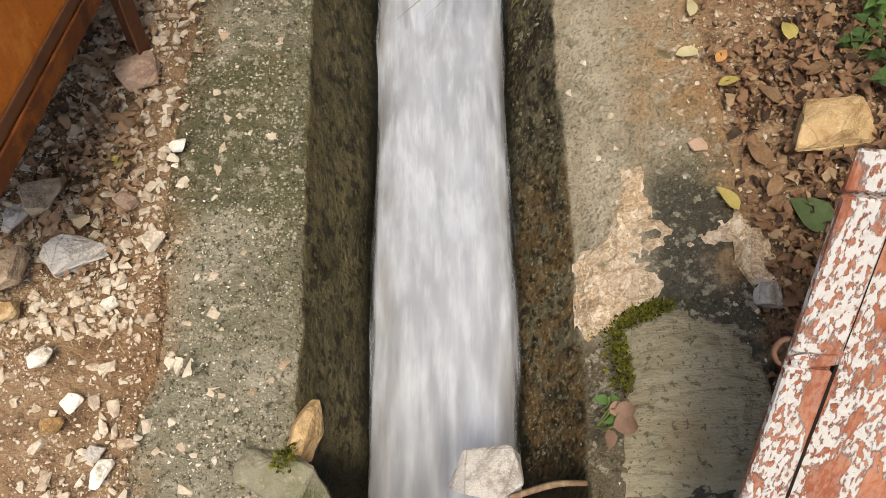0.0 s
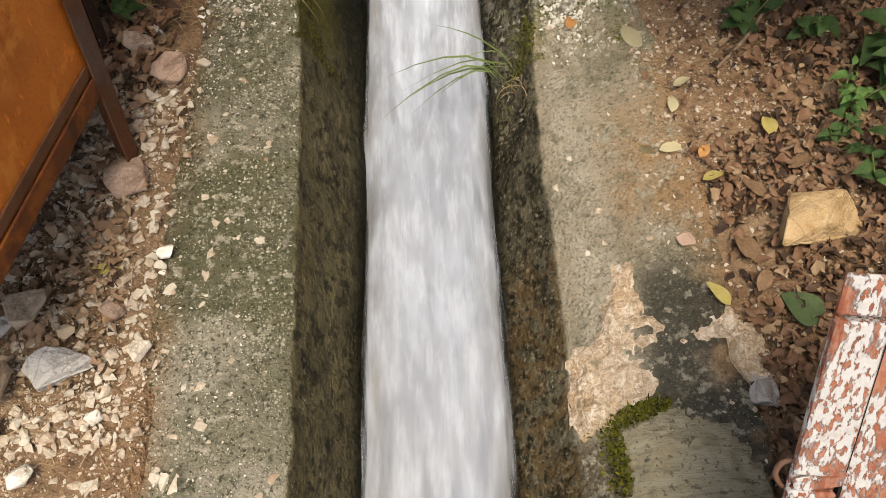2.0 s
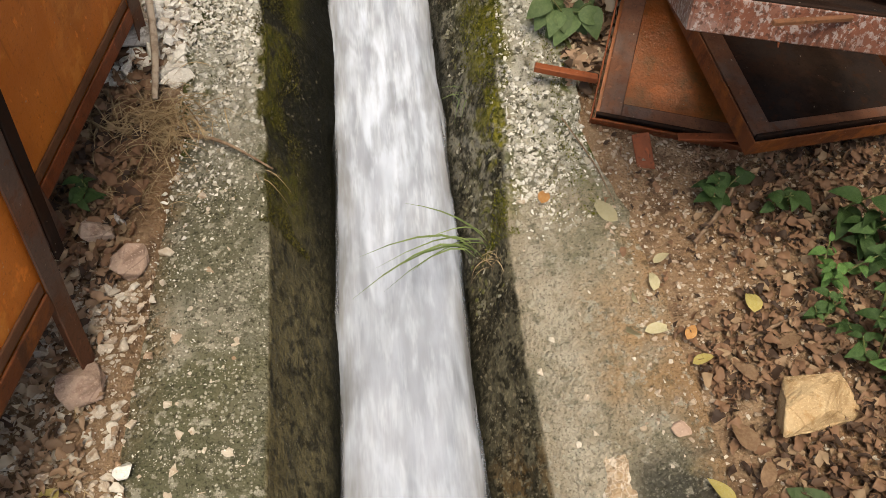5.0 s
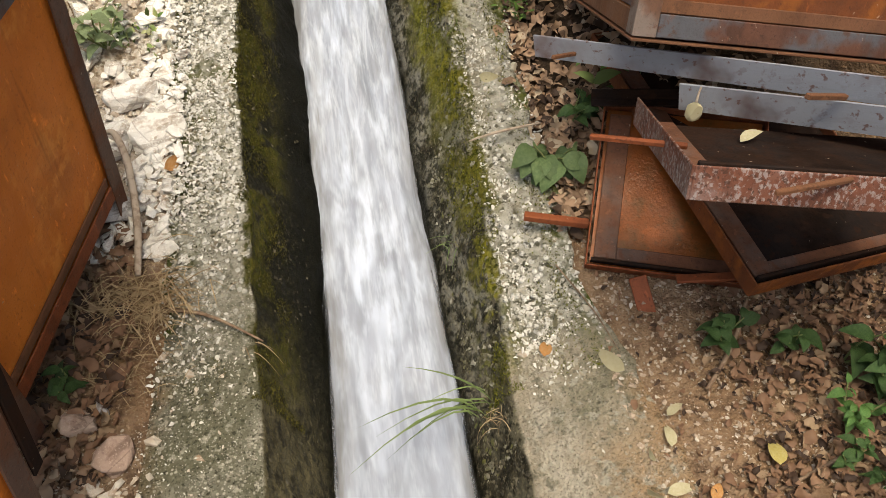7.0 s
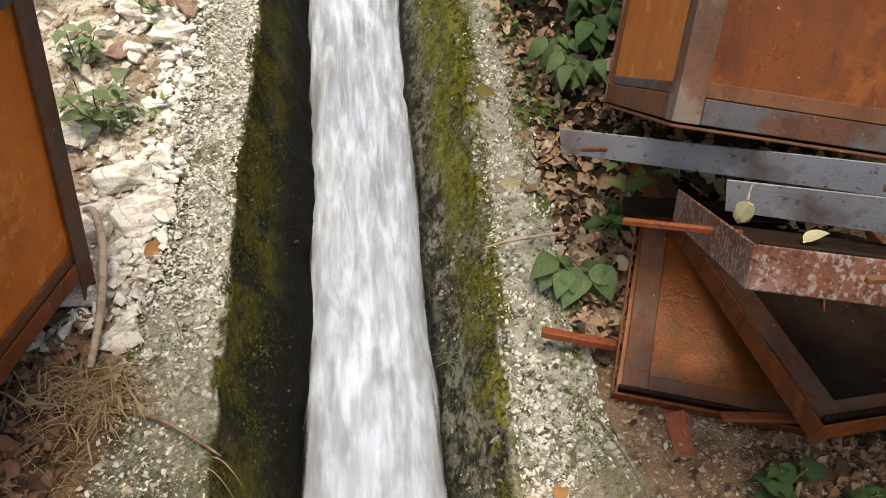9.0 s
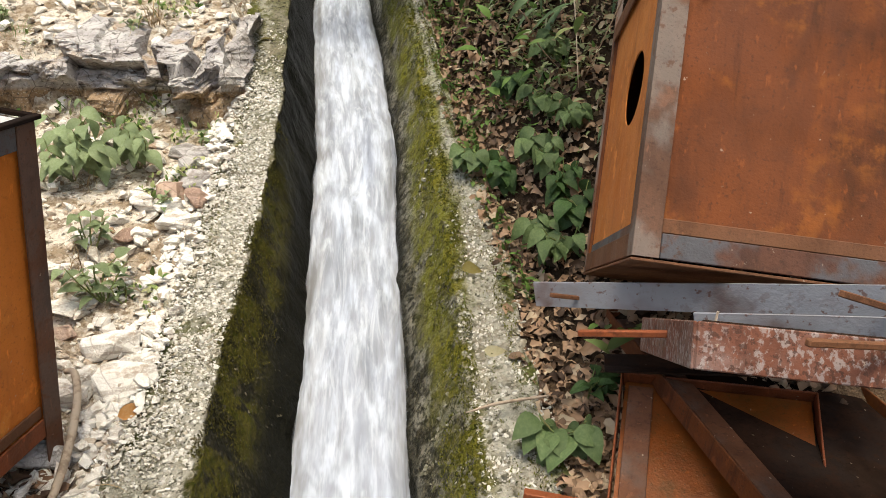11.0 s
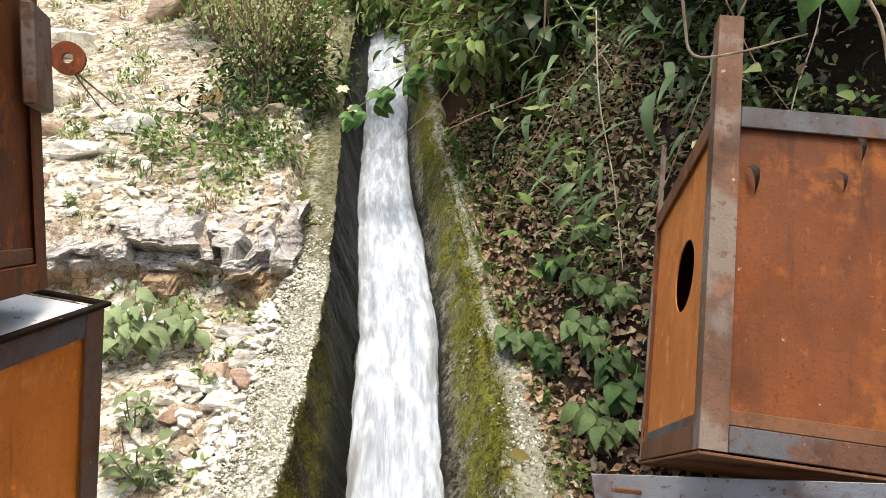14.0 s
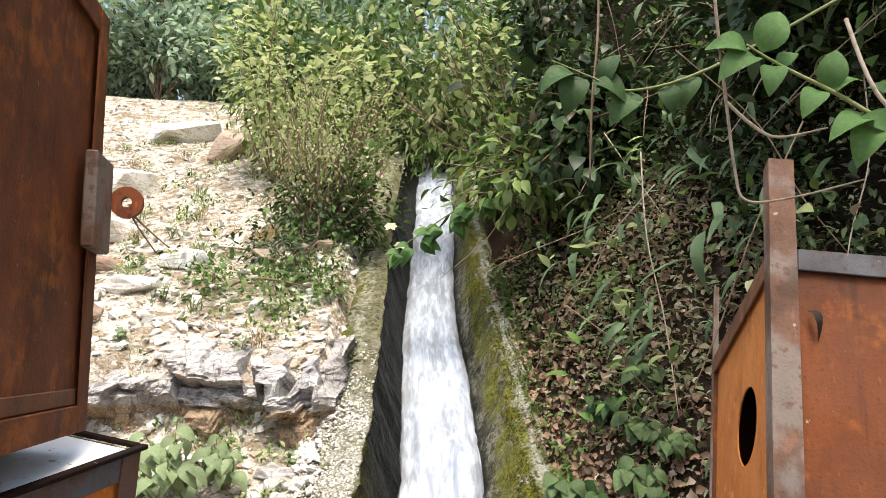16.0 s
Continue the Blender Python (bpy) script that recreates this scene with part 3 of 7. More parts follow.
    M["straw"] = leaf_material("straw", (0.36, 0.265, 0.155), (0.48, 0.37, 0.225), 0.15, 0.7, tints=(((0.2, 0.13, 0.07), 0.3, 0.15),))
    M["flower"] = leaf_material("flower", (0.75, 0.62, 0.42), (0.8, 0.7, 0.55), 0.3, 0.6, island=False)

    s = Surface("bark", (0.16, 0.105, 0.07), 0.85)
    s.layer("noise", (60.0, 60.0, 12.0), 0.4, 0.65, (0.26, 0.19, 0.13))
    s.relief((s.noise((90.0, 90.0, 20.0)), 0.002))
    M["bark"] = s.done()
    s = Surface("pale_twig", (0.38, 0.31, 0.24), 0.8)
    s.layer("noise", (50.0, 50.0, 50.0), 0.45, 0.65, (0.25, 0.19, 0.14))
    s.relief((s.noise(140.0), 0.001))
    M["twig"] = s.done()
    s = Surface("green_stem", (0.16, 0.2, 0.07), 0.6)
    s.layer("noise", 40.0, 0.45, 0.65, (0.22, 0.2, 0.1))
    M["stem"] = s.done()
    s = Surface("copper_wire", (0.3, 0.15, 0.1), 0.5, metal=0.4)
    s.layer("noise", 60.0, 0.45, 0.65, (0.22, 0.13, 0.1))
    M["wire"] = s.done()
    s = Surface("hole_black", (0.012, 0.01, 0.009), 0.95)
    s.layer("noise", 8.0, 0.4, 0.7, (0.02, 0.014, 0.01))
    M["inside"] = s.done()
    return M


MAT = make_materials()

# ---------------------------------------------------------------- helpers
rng = np.random.default_rng(7)


def vnoise(x, y, seed=0):
    """Smooth value noise in the plane, -1..1."""
    x, y = np.asarray(x, float), np.asarray(y, float)
    xi, yi = np.floor(x).astype(np.int64), np.floor(y).astype(np.int64)
    fx, fy = x - xi, y - yi
    fx, fy = fx * fx * (3 - 2 * fx), fy * fy * (3 - 2 * fy)

    def h(a, b):
        n = (a * 374761393 + b * 668265263 + seed * 974711) & 0x7FFFFFFF
        n = ((n ^ (n >> 13)) * 1274126177) & 0x7FFFFFFF
        return ((n ^ (n >> 16)) & 0xFFFF) / 32767.5 - 1

    top = h(xi, yi) * (1 - fx) + h(xi + 1, yi) * fx
    low = h(xi, yi + 1) * (1 - fx) + h(xi + 1, yi + 1) * fx
    return top * (1 - fy) + low * fy


def fbm(x, y, seed=0, octaves=4):
    return sum(vnoise(x * 2**k, y * 2**k, seed + 17 * k) / 2**k for k in range(octaves)) / 1.9


def step(v, lo, hi):
    t = np.clip((np.asarray(v, float) - lo) / (hi - lo), 0, 1)
    return t * t * (3 - 2 * t)


def along(*pairs):
    ys, vs = np.array(pairs).T
    grid = np.arange(-60, 90, 0.02)
    fine = np.convolve(np.pad(np.interp(grid, ys, vs), 8, mode="edge"), np.ones(17) / 17, "valid")
    return lambda y: np.interp(y, grid, fine)


def mesh_of(name, verts, faces, smooth=False, uvs=None):
    me = bpy.data.meshes.new(name)
    me.from_pydata([tuple(v) for v in verts], [], [tuple(f) for f in faces])
    if smooth:
        me.polygons.foreach_set("use_smooth", [True] * len(me.polygons))
    if uvs is not None:
        layer = me.uv_layers.new(name="UVMap")
        loops = np.empty(len(me.loops), dtype=np.int32)
        me.loops.foreach_get("vertex_index", loops)
        layer.data.foreach_set("uv", np.asarray(uvs, np.float32)[loops].ravel())
    me.update()
    return me


def put(name, me, material, parent=None, m=None, label="", category="", group="", kind=""):
    if material and not me.materials:
        me.materials.append(material)
    ob = new(name, me)
    if parent is not None:
        ob.parent = parent
    if m is not None:
        ob.matrix_basis = m
    return tagged(ob, label, category, group, kind)


def part(name, bm, material, parent, label=""):
    """Links a bmesh as one mesh object under a thing."""
    me = bpy.data.meshes.new(name)
    bm.to_mesh(me)
    bm.free()
    return put(name, me, material, parent, label=label)


def thing(name, m, label, category, group="", kind=""):
    ob = new(name)
    ob.empty_display_size = 0.05
    ob.matrix_basis = m
    return tagged(ob, label, category, group, kind)


def slab(x0, x1, y0, y1, z0, z1, bevel=0.0015):
    bm = bmesh.new()
    bmesh.ops.create_cube(bm, size=1.0, matrix=Matrix.LocRotScale(((x0 + x1) / 2, (y0 + y1) / 2, (z0 + z1) / 2), None, (x1 - x0, y1 - y0, z1 - z0)))
    if bevel:
        bmesh.ops.bevel(bm, geom=bm.edges[:], offset=bevel, segments=1, affect="EDGES")
    return bm


def angle_iron(length, a, b, t=0.004, bend=0.0):
    """An L bar along +z, its corner at the origin, one leg along +x (a wide), one along +y (b wide)."""
    bm = bmesh.new()
    outline = [(0, 0), (a, 0), (a, t), (t, t), (t, b), (0, b)]
    rings = []
    for k in range(5):
        z = length * k / 4
        o = bend * math.sin(math.pi * k / 4)
        rings.append([bm.verts.new((x + o, y, z)) for x, y in outline])
    for r0, r1 in zip(rings, rings[1:]):
        for i in range(6):
            j = (i + 1) % 6
            bm.faces.new((r0[i], r0[j], r1[j], r1[i]))
    bm.faces.new(rings[0][::-1])
    bm.faces.new(rings[-1])
    bmesh.ops.bevel(bm, geom=[e for e in bm.edges if abs((e.verts[0].co - e.verts[1].co).z) > 1e-4], offset=0.0012, segments=1, affect="EDGES")
    bmesh.ops.recalc_face_normals(bm, faces=bm.faces[:])
    return bm


def moved(bm, m):
    bmesh.ops.transform(bm, matrix=m, verts=bm.verts[:])
    return bm


def tube(points, radii, sides=7, name="tube"):
    """A swept round mesh through points."""
    pts = [Vector(p) for p in points]
    fine, rr = [], []
    n = len(pts)
    for i in range(n - 1):
        p0, p1, p2, p3 = pts[max(i - 1, 0)], pts[i], pts[i + 1], pts[min(i + 2, n - 1)]
        for k in range(5):
            t = k / 5
            fine.append(0.5 * ((2 * p1) + (p2 - p0) * t + (2 * p0 - 5 * p1 + 4 * p2 - p3) * t * t + (3 * p1 - p0 - 3 * p2 + p3) * t**3))
            rr.append(radii[i] * (1 - t) + radii[i + 1] * t)
    fine.append(pts[-1])
    rr.append(radii[-1])
    verts, faces = [], []
    side = Vector((0.3, 0.5, 0.8))
    for i, p in enumerate(fine):
        d = (fine[min(i + 1, len(fine) - 1)] - fine[max(i - 1, 0)]).normalized()
        a = side - d * side.dot(d)
        if a.length < 1e-3:
            a = d.orthogonal()
        a.normalize()
        side = a
        b = d.cross(a)
        for k in range(sides):
            w = 2 * math.pi * k / sides
            verts.append(p + (a * math.cos(w) + b * math.sin(w)) * rr[i])
    for i in range(len(fine) - 1):
        for k in range(sides):
            a0, a1 = i * sides + k, i * sides + (k + 1) % sides
            faces.append((a0, a1, a1 + sides, a0 + sides))
    faces.append(tuple(range(sides))[::-1])
    faces.append(tuple(range(len(verts) - sides, len(verts))))
    return mesh_of(name, verts, faces, smooth=True)


def joined(name, templates, mats, smooth=False):
    """One mesh out of many placed copies. templates: (verts, faces) for each placing matrix in mats (pairs of index, 4x4)."""
    vs, fs, base = [], [], 0
    for k, m in mats:
        v, f = templates[k]
        vs.append(v @ m[:3, :3].T + m[:3, 3])
        fs.extend([tuple(i + base for i in face) for face in f])
        base += len(v)
    return mesh_of(name, np.concatenate(vs), fs, smooth)


def placing(p, size, normal=(0, 0, 1), spin=0.0):
    """A 4x4 with z along the normal. size: number or three numbers."""
    n = np.asarray(normal, float)
    n = n / np.linalg.norm(n)
    a = np.cross((0.0, 1.0, 0.0) if abs(n[1]) < 0.9 else (1.0, 0.0, 0.0), n)
    a /= np.linalg.norm(a)
    b = np.cross(n, a)
    c, s = math.cos(spin), math.sin(spin)
    m = np.eye(4)
    m[:3, :3] = np.stack([c * a + s * b, c * b - s * a, n], 1) * np.asarray(size, float)
    m[:3, 3] = p
    return m


def stone_data(seed, points=14, flat=0.6):
    """An angular stone about 1 across, as arrays."""
    r = np.random.default_rng(seed)
    bm = bmesh.new()
    for _ in range(points):
        v = r.normal(size=3)
        v /= np.linalg.norm(v)
        bm.verts.new(Vector(v * r.uniform(0.4, 0.52) * (1, r.uniform(0.65, 0.95), flat)))
    res = bmesh.ops.convex_hull(bm, input=bm.verts[:])
    bmesh.ops.delete(bm, geom=[g for g in res["geom_interior"] if isinstance(g, bmesh.types.BMVert)], context="VERTS")
    bm.verts.index_update()
    v = np.array([x.co[:] for x in bm.verts])
    f = [tuple(x.index for x in face.verts) for face in bm.faces]
    bm.free()
    return v, f


def rock_mesh(name, seed, size, points=16, rough=0.05, cuts=2):
    """A larger stone with worn edges and broken faces."""
    r = np.random.default_rng(seed)
    bm = bmesh.new()
    for _ in range(points):
        v = r.normal(size=3)
        v /= np.abs(v).max() ** 0.55 * np.linalg.norm(v) ** 0.45
        bm.verts.new(Vector(v * 0.5 * np.asarray(size) * r.uniform(0.82, 1.0)))
    res = bmesh.ops.convex_hull(bm, input=bm.verts[:])
    bmesh.ops.delete(bm, geom=[g for g in res["geom_interior"] if isinstance(g, bmesh.types.BMVert)], context="VERTS")
    bmesh.ops.dissolve_limit(bm, angle_limit=radians(14), verts=bm.verts[:], edges=bm.edges[:])
    bmesh.ops.bevel(bm, geom=bm.edges[:], offset=min(size) * 0.03, segments=1, affect="EDGES")
    bmesh.ops.triangulate(bm, faces=bm.faces[:])
    bmesh.ops.subdivide_edges(bm, edges=[e for e in bm.edges if e.calc_length() > max(size) * 0.12], cuts=cuts, use_grid_fill=True)
    bm.normal_update()
    k = 5.0 / max(size)
    for v in bm.verts:
        p = v.co * k + Vector((seed, seed * 2.0, 0))
        d = noise.noise(p) * 0.6 + noise.noise(p * 3.1) * 0.3 + noise.noise(p * 7.0) * 0.15
        v.co += v.normal * d * rough * max(size)
    me = bpy.data.meshes.new(name)
    bm.to_mesh(me)
    bm.free()
    return me


STONES = [stone_data(s, 12 + s % 5, 0.45 + 0.06 * (s % 6)) for s in range(14)]
PEBBLES = [stone_data(40 + s, 8, 0.8) for s in range(8)]


def leaf_data(width, rows=4, fold=0.18, curl=0.12, tip=1.0):
    """A leaf 1 long along +y from its base at the origin, z up; folded along the midrib."""
    v, f = [], []
    for i in range(rows + 1):
        t = i / rows
        w = width * 0.5 * (math.sin(math.pi * min(1.0, t**0.75 * 1.0)) ** 0.8) * (1 - 0.25 * tip * t) if 0 < i < rows else 0.0
        z = -curl * (t - 0.4) ** 2 * 2
        v += [(-w, t, z + fold * w), (0, t, z), (w, t, z + fold * w)]
    for i in range(rows):
        a = i * 3
        f += [(a, a + 1, a + 4, a + 3), (a + 1, a + 2, a + 5, a + 4)]
    return np.array(v), f


LEAVES = [leaf_data(w, r, fo, cu) for w, r, fo, cu in ((0.55, 4, 0.3, 0.15), (0.42, 4, 0.2, 0.3), (0.68, 4, 0.15, 0.2), (0.35, 4, 0.5, -0.2))]


def crumpled(width, fold, curl, seed):
    """A dry leaf: twisted, with a ragged, uneven edge."""
    r = np.random.default_rng(seed)
    v, f = leaf_data(width, 5, fold, curl)
    v = v + r.normal(size=v.shape) * (0.05, 0.045, 0.075) * (np.abs(v[:, :1]) > 0.01)
    v[:, 2] += 0.35 * r.normal() * v[:, 0] * v[:, 1] + 0.12 * np.sin(v[:, 1] * r.uniform(3, 7) + r.random() * 6)
    return v, f


CURLED = [crumpled(w, fo, cu, 70 + k) for k, (w, fo, cu) in enumerate(((0.6, 0.4, 0.3), (0.5, 0.9, -0.3), (0.75, 0.25, 0.2), (0.5, 0.5, -0.15), (0.85, 0.6, 0.35), (0.4, 1.2, 0.5), (0.7, 0.8, -0.4), (0.3, 0.3, 0.6)))]
LANCES = [leaf_data(w, 6, 0.3, c) for w, c in ((0.2, 0.3), (0.26, 0.5), (0.16, 0.2))]
BLADES = [leaf_data(0.028, 6, 0.3, c) for c in (0.3, 0.7, 1.2)]


def leaf_matrix(p, size, direction, up=(0, 0, 1)):
    """A 4x4 that lays a leaf's +y along direction, its face towards up."""
    d = np.asarray(direction, float)
    d = d / np.linalg.norm(d)
    u = np.asarray(up, float) - d * np.dot(up, d)
    if np.linalg.norm(u) < 1e-3:
        u = np.array((0.1, 0.2, 0.97)) - d * d[2]
    u /= np.linalg.norm(u)
    m = np.eye(4)
    m[:3, :3] = np.stack([np.cross(d, u), d, u], 1) * size
    m[:3, 3] = p
    return m


# ---------------------------------------------------------------- the lie of the land
zk = along((-60, 0.0), (-3, 0.03), (0, 0.05), (0.5, 0.09), (0.95, 0.135), (1.3, 0.155), (1.5, 0.175), (2, 0.33), (2.4, 0.53), (3, 0.86), (6, 2.55), (8.5, 3.9), (12, 4.6), (30, 9.0), (90, 20))
cx = along((-60, 0.08), (0.44, 0.08), (0.8, 0.066), (1.3, 0.054), (1.8, 0.04), (2.2, 0.02), (2.9, -0.015), (3.3, -0.045), (3.68, -0.095), (4.13, -0.155), (4.53, -0.196), (5.5, -0.262), (6.5, -0.345), (9, -0.5), (90, -0.6))
x_left = along((-60, -0.16), (0.49, -0.163), (0.81, -0.184), (1.28, -0.203), (1.56, -0.232), (2.1, -0.258), (2.6, -0.247), (2.96, -0.255), (3.27, -0.279), (3.66, -0.315), (4.18, -0.375), (5.07, -0.47), (6, -0.54), (9, -0.75), (90, -0.8))
x_left_out = along((-60, -0.47), (0.3, -0.47), (0.5, -0.44), (0.8, -0.478), (1.1, -0.468), (1.4, -0.47), (1.6, -0.445), (2.3, -0.435), (2.75, -0.44), (3.1, -0.425), (3.4, -0.45), (4.2, -0.56), (5, -0.64), (9, -0.92), (90, -1))
x_right = along((-60, 0.33), (0.48, 0.33), (0.76, 0.326), (0.93, 0.313), (1.15, 0.29), (1.42, 0.292), (1.7, 0.29), (2.06, 0.285), (2.43, 0.27), (2.87, 0.225), (3.25, 0.2), (3.75, 0.135), (4.3, 0.03), (6, -0.1), (9, -0.3), (90, -0.4))
x_right_out = along((-60, 0.66), (0.6, 0.64), (1.0, 0.6), (1.35, 0.56), (1.5, 0.48), (1.9, 0.49), (2.15, 0.45), (2.44, 0.43), (2.85, 0.35), (3.2, 0.285), (3.75, 0.22), (4.5, 0.1), (6, -0.02), (9, -0.2), (90, -0.3))
z_right = along((-60, -0.06), (0.5, -0.04), (0.76, -0.015), (0.935, 0.026), (1.42, 0.085), (1.6, 0.16), (2.0, 0.305), (2.4, 0.5), (3, 0.83), (6, 2.52), (8.5, 3.87), (90, 20))


def ground_z(x, y):
    x, y = np.asarray(x, float), np.asarray(y, float)
    base = zk(y) - 0.012
    lo, ro = x_left_out(y), x_right_out(y)
    left = np.clip(lo - x, 0, None)
    right = np.clip(x - ro, 0, None)
    z = base + 0.05 * left * step(y, 1.4, 3) + 0.03 * np.minimum(left, 0.4) - 0.012 * step(y, 1.4, 2)
    bank = step(y, 1.75, 2.7)
    z = z + bank * (1.45 * np.clip(right - 0.06, 0, 2.2) + 0.5 * np.clip(right - 2.2, 0, 30)) + (1 - bank) * (0.1 * np.minimum(right, 0.5) + 1.1 * np.clip(right - 0.75, 0, 1.6))
    z = z * 1.0
    amp = 0.012 + 0.05 * step(y, 2.0, 4.0) + 0.05 * bank * step(right, 0.1, 0.5)
    z = z + amp * fbm(x * 2.2, y * 2.2, 3) + 0.006 * fbm(x * 11, y * 11, 5)
    # a rock ledge that crosses the open slope
    z = z + 0.13 * step(y - 0.12 * fbm(x * 3, y * 0 + 1, 8), 3.08, 3.16) * step(left, 0.0, 0.06) * step(x, -2.2, -1.4) - 0.06 * step(left, 0, 0.1) * step(y, 2.5, 3.0) * (1 - step(y, 3.05, 3.15))
    inside = step(x, lo + 0.02, lo + 0.1) * (1 - step(x, ro - 0.1, ro - 0.02))
    return z * (1 - inside) + (zk(y) - 0.42) * inside


GRID_X, GRID_Y = np.arange(-4.0, 5.0, 0.02), np.arange(-1.0, 10.0, 0.02)
HEIGHTS = ground_z(*np.meshgrid(GRID_X, GRID_Y))


def height(x, y):
    """The ground's height at one place, from the table where it reaches."""
    i, j = (x + 4.0) / 0.02, (y + 1.0) / 0.02
    a, b = int(i), int(j)
    if not (0 <= i and a < len(GRID_X) - 1 and 0 <= j and b < len(GRID_Y) - 1):
        return float(ground_z(x, y))
    u, v = i - a, j - b
    return float((HEIGHTS[b, a] * (1 - u) + HEIGHTS[b, a + 1] * u) * (1 - v) + (HEIGHTS[b + 1, a] * (1 - u) + HEIGHTS[b + 1, a + 1] * u) * v)


def lie(x, y):
    """The place on the ground and its normal."""
    e = 0.03
    z, zx, zy = height(x, y), height(x + e, y), height(x, y + e)
    n = Vector((-(zx - z) / e, -(zy - z) / e, 1)).normalized()
    return Vector((x, y, z)), n


def kerb_top(x, y):
    """The top of the concrete at x, y (or the ground beside it)."""
    l, lo, r, ro = float(x_left(y)), float(x_left_out(y)), float(x_right(y)), float(x_right_out(y))
    if lo <= x <= l:
        return float(zk(y))
    if r <= x <= ro:
        t = (x - r) / max(ro - r, 1e-3)
        return float(z_right(y)) * (1 - t) + float(zk(y) + 0.0) * t
    return height(x, y)


def spaced(lo, hi, near_lo, near_hi, fine, grow=1.18):
    mid = list(np.arange(near_lo, near_hi + fine, fine))
    out, s = [], fine
    v = mid[-1]
    while v < hi:
        s *= grow
        v += s
        out.append(v)
    low, s, v = [], fine, mid[0]
    while v > lo:
        s *= grow
        v -= s
        low.append(v)
    return np.array(low[::-1] + mid + out)


def build_ground():
    xs, ys = spaced(-55, 55, -2.2, 2.2, 0.03), spaced(-50, 85, -0.4, 6.0, 0.035)
    X, Y = np.meshgrid(xs, ys)
    Z = ground_z(X, Y)
    v = np.stack([X, Y, Z], -1).reshape(-1, 3)
    n = len(xs)
    i = (np.arange(len(ys) - 1)[:, None] * n + np.arange(n - 1)[None]).ravel()
    f = np.stack([i, i + 1, i + n + 1, i + n], 1).tolist()
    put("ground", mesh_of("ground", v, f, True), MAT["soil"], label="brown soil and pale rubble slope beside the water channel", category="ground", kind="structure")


def loft(name, section, ys, material, label, category):
    """section(y) gives rows of (x, z, u)."""
    rows = np.array([section(y) for y in ys])
    k = rows.shape[1]
    v = np.stack([rows[:, :, 0], np.repeat(np.array(ys)[:, None], k, 1), rows[:, :, 1]], -1)
    uv = np.stack([rows[:, :, 2], v[:, :, 1]], -1).reshape(-1, 2)
    # weathering across and along
    e = fbm(v[..., 0] * 9 + v[..., 2] * 7, v[..., 1] * 9, 21) * 0.5 + fbm(v[..., 0] * 33, v[..., 1] * 33, 25) * 0.35
    a = (0.01 if "right" in name else 0.007) + (0.006 if "right" in name else 0.011) * step(v[..., 1], 1.4, 1.6)
    v[..., 2] += e * a
    v[..., 0] += fbm(v[..., 2] * 12 + 3, v[..., 1] * 12, 29) * a * 0.9
    v = v.reshape(-1, 3)
    i = (np.arange(len(ys) - 1)[:, None] * k + np.arange(k - 1)[None]).ravel()
    f = np.stack([i, i + 1, i + k + 1, i + k], 1)
    return put(name, mesh_of(name, v, f.tolist(), True, uv), material, label=label, category=category, kind="structure")


ROWS_Y = list(np.arange(-0.5, 3.6, 0.014)) + list(np.arange(3.6, 7.6, 0.05))


def half_water(y):
    return float(np.interp(y, (0, 1.4, 2.2, 2.8, 3.3, 3.8, 4.5, 8), (0.152, 0.152, 0.136, 0.138, 0.146, 0.144, 0.128, 0.15)))


def left_section(y):
    xi, xo, z = float(x_left(y)), float(x_left_out(y) + 0.035 * fbm(y * 3.5, 0.5, 35) + 0.022 * fbm(y * 13, 0.5, 36)), float(zk(y))
    xw = float(cx(y)) - half_water(y)
    out = [(xw + 0.02, z - 0.36, 0.0)]
    for k in range(9):
        t = k / 8
        out.append((xw + (xi - 0.008 - xw) * t**0.9, z - 0.255 + 0.24 * t, 0.03 + 0.28 * t))
    out += [(xi - 0.010, z - 0.006, 0.33), (xi - 0.016, z - 0.001, 0.35), (xi - 0.026, z, 0.37)]
    for k in range(1, 13):
        t = k / 12
        out.append((xi - 0.026 + (xo - xi + 0.026) * t, z - 0.02 * t**3, 0.37 + 0.53 * t))
    out += [(xo - 0.02, z - 0.05, 0.95), (xo - 0.03, z - 0.2, 1.0)]
    return out[::-1]


def right_section(y):
    xi, xo, z0, z1 = float(x_right(y)), float(x_right_out(y) + 0.05 * fbm(y * 3.0, 0.5, 33) + 0.025 * fbm(y * 12, 0.5, 34)), float(z_right(y)), float(zk(y))
    xw, zb = float(cx(y)) + half_water(y), float(zk(y)) - 0.255
    out = [(xw - 0.02, zb - 0.1, 0.0)]
    for k in range(9):
        t = k / 8
        out.append((xw + (xi - xw) * t**0.9, zb + (z0 - 0.015 - zb) * t, 0.03 + 0.28 * t))
    out += [(xi + 0.006, z0 - 0.006, 0.33), (xi + 0.014, z0 - 0.001, 0.35), (xi + 0.026, z0 + 0.002, 0.37)]
    for k in range(1, 13):
        t = k / 12
        out.append((xi + 0.026 + (xo - xi - 0.026) * t, z0 + 0.002 + (z1 - z0) * t**0.8, 0.37 + 0.53 * t))
    out += [(xo + 0.03, z1 - 0.06, 0.95), (xo + 0.05, z1 - 0.2, 1.0)]
    return out


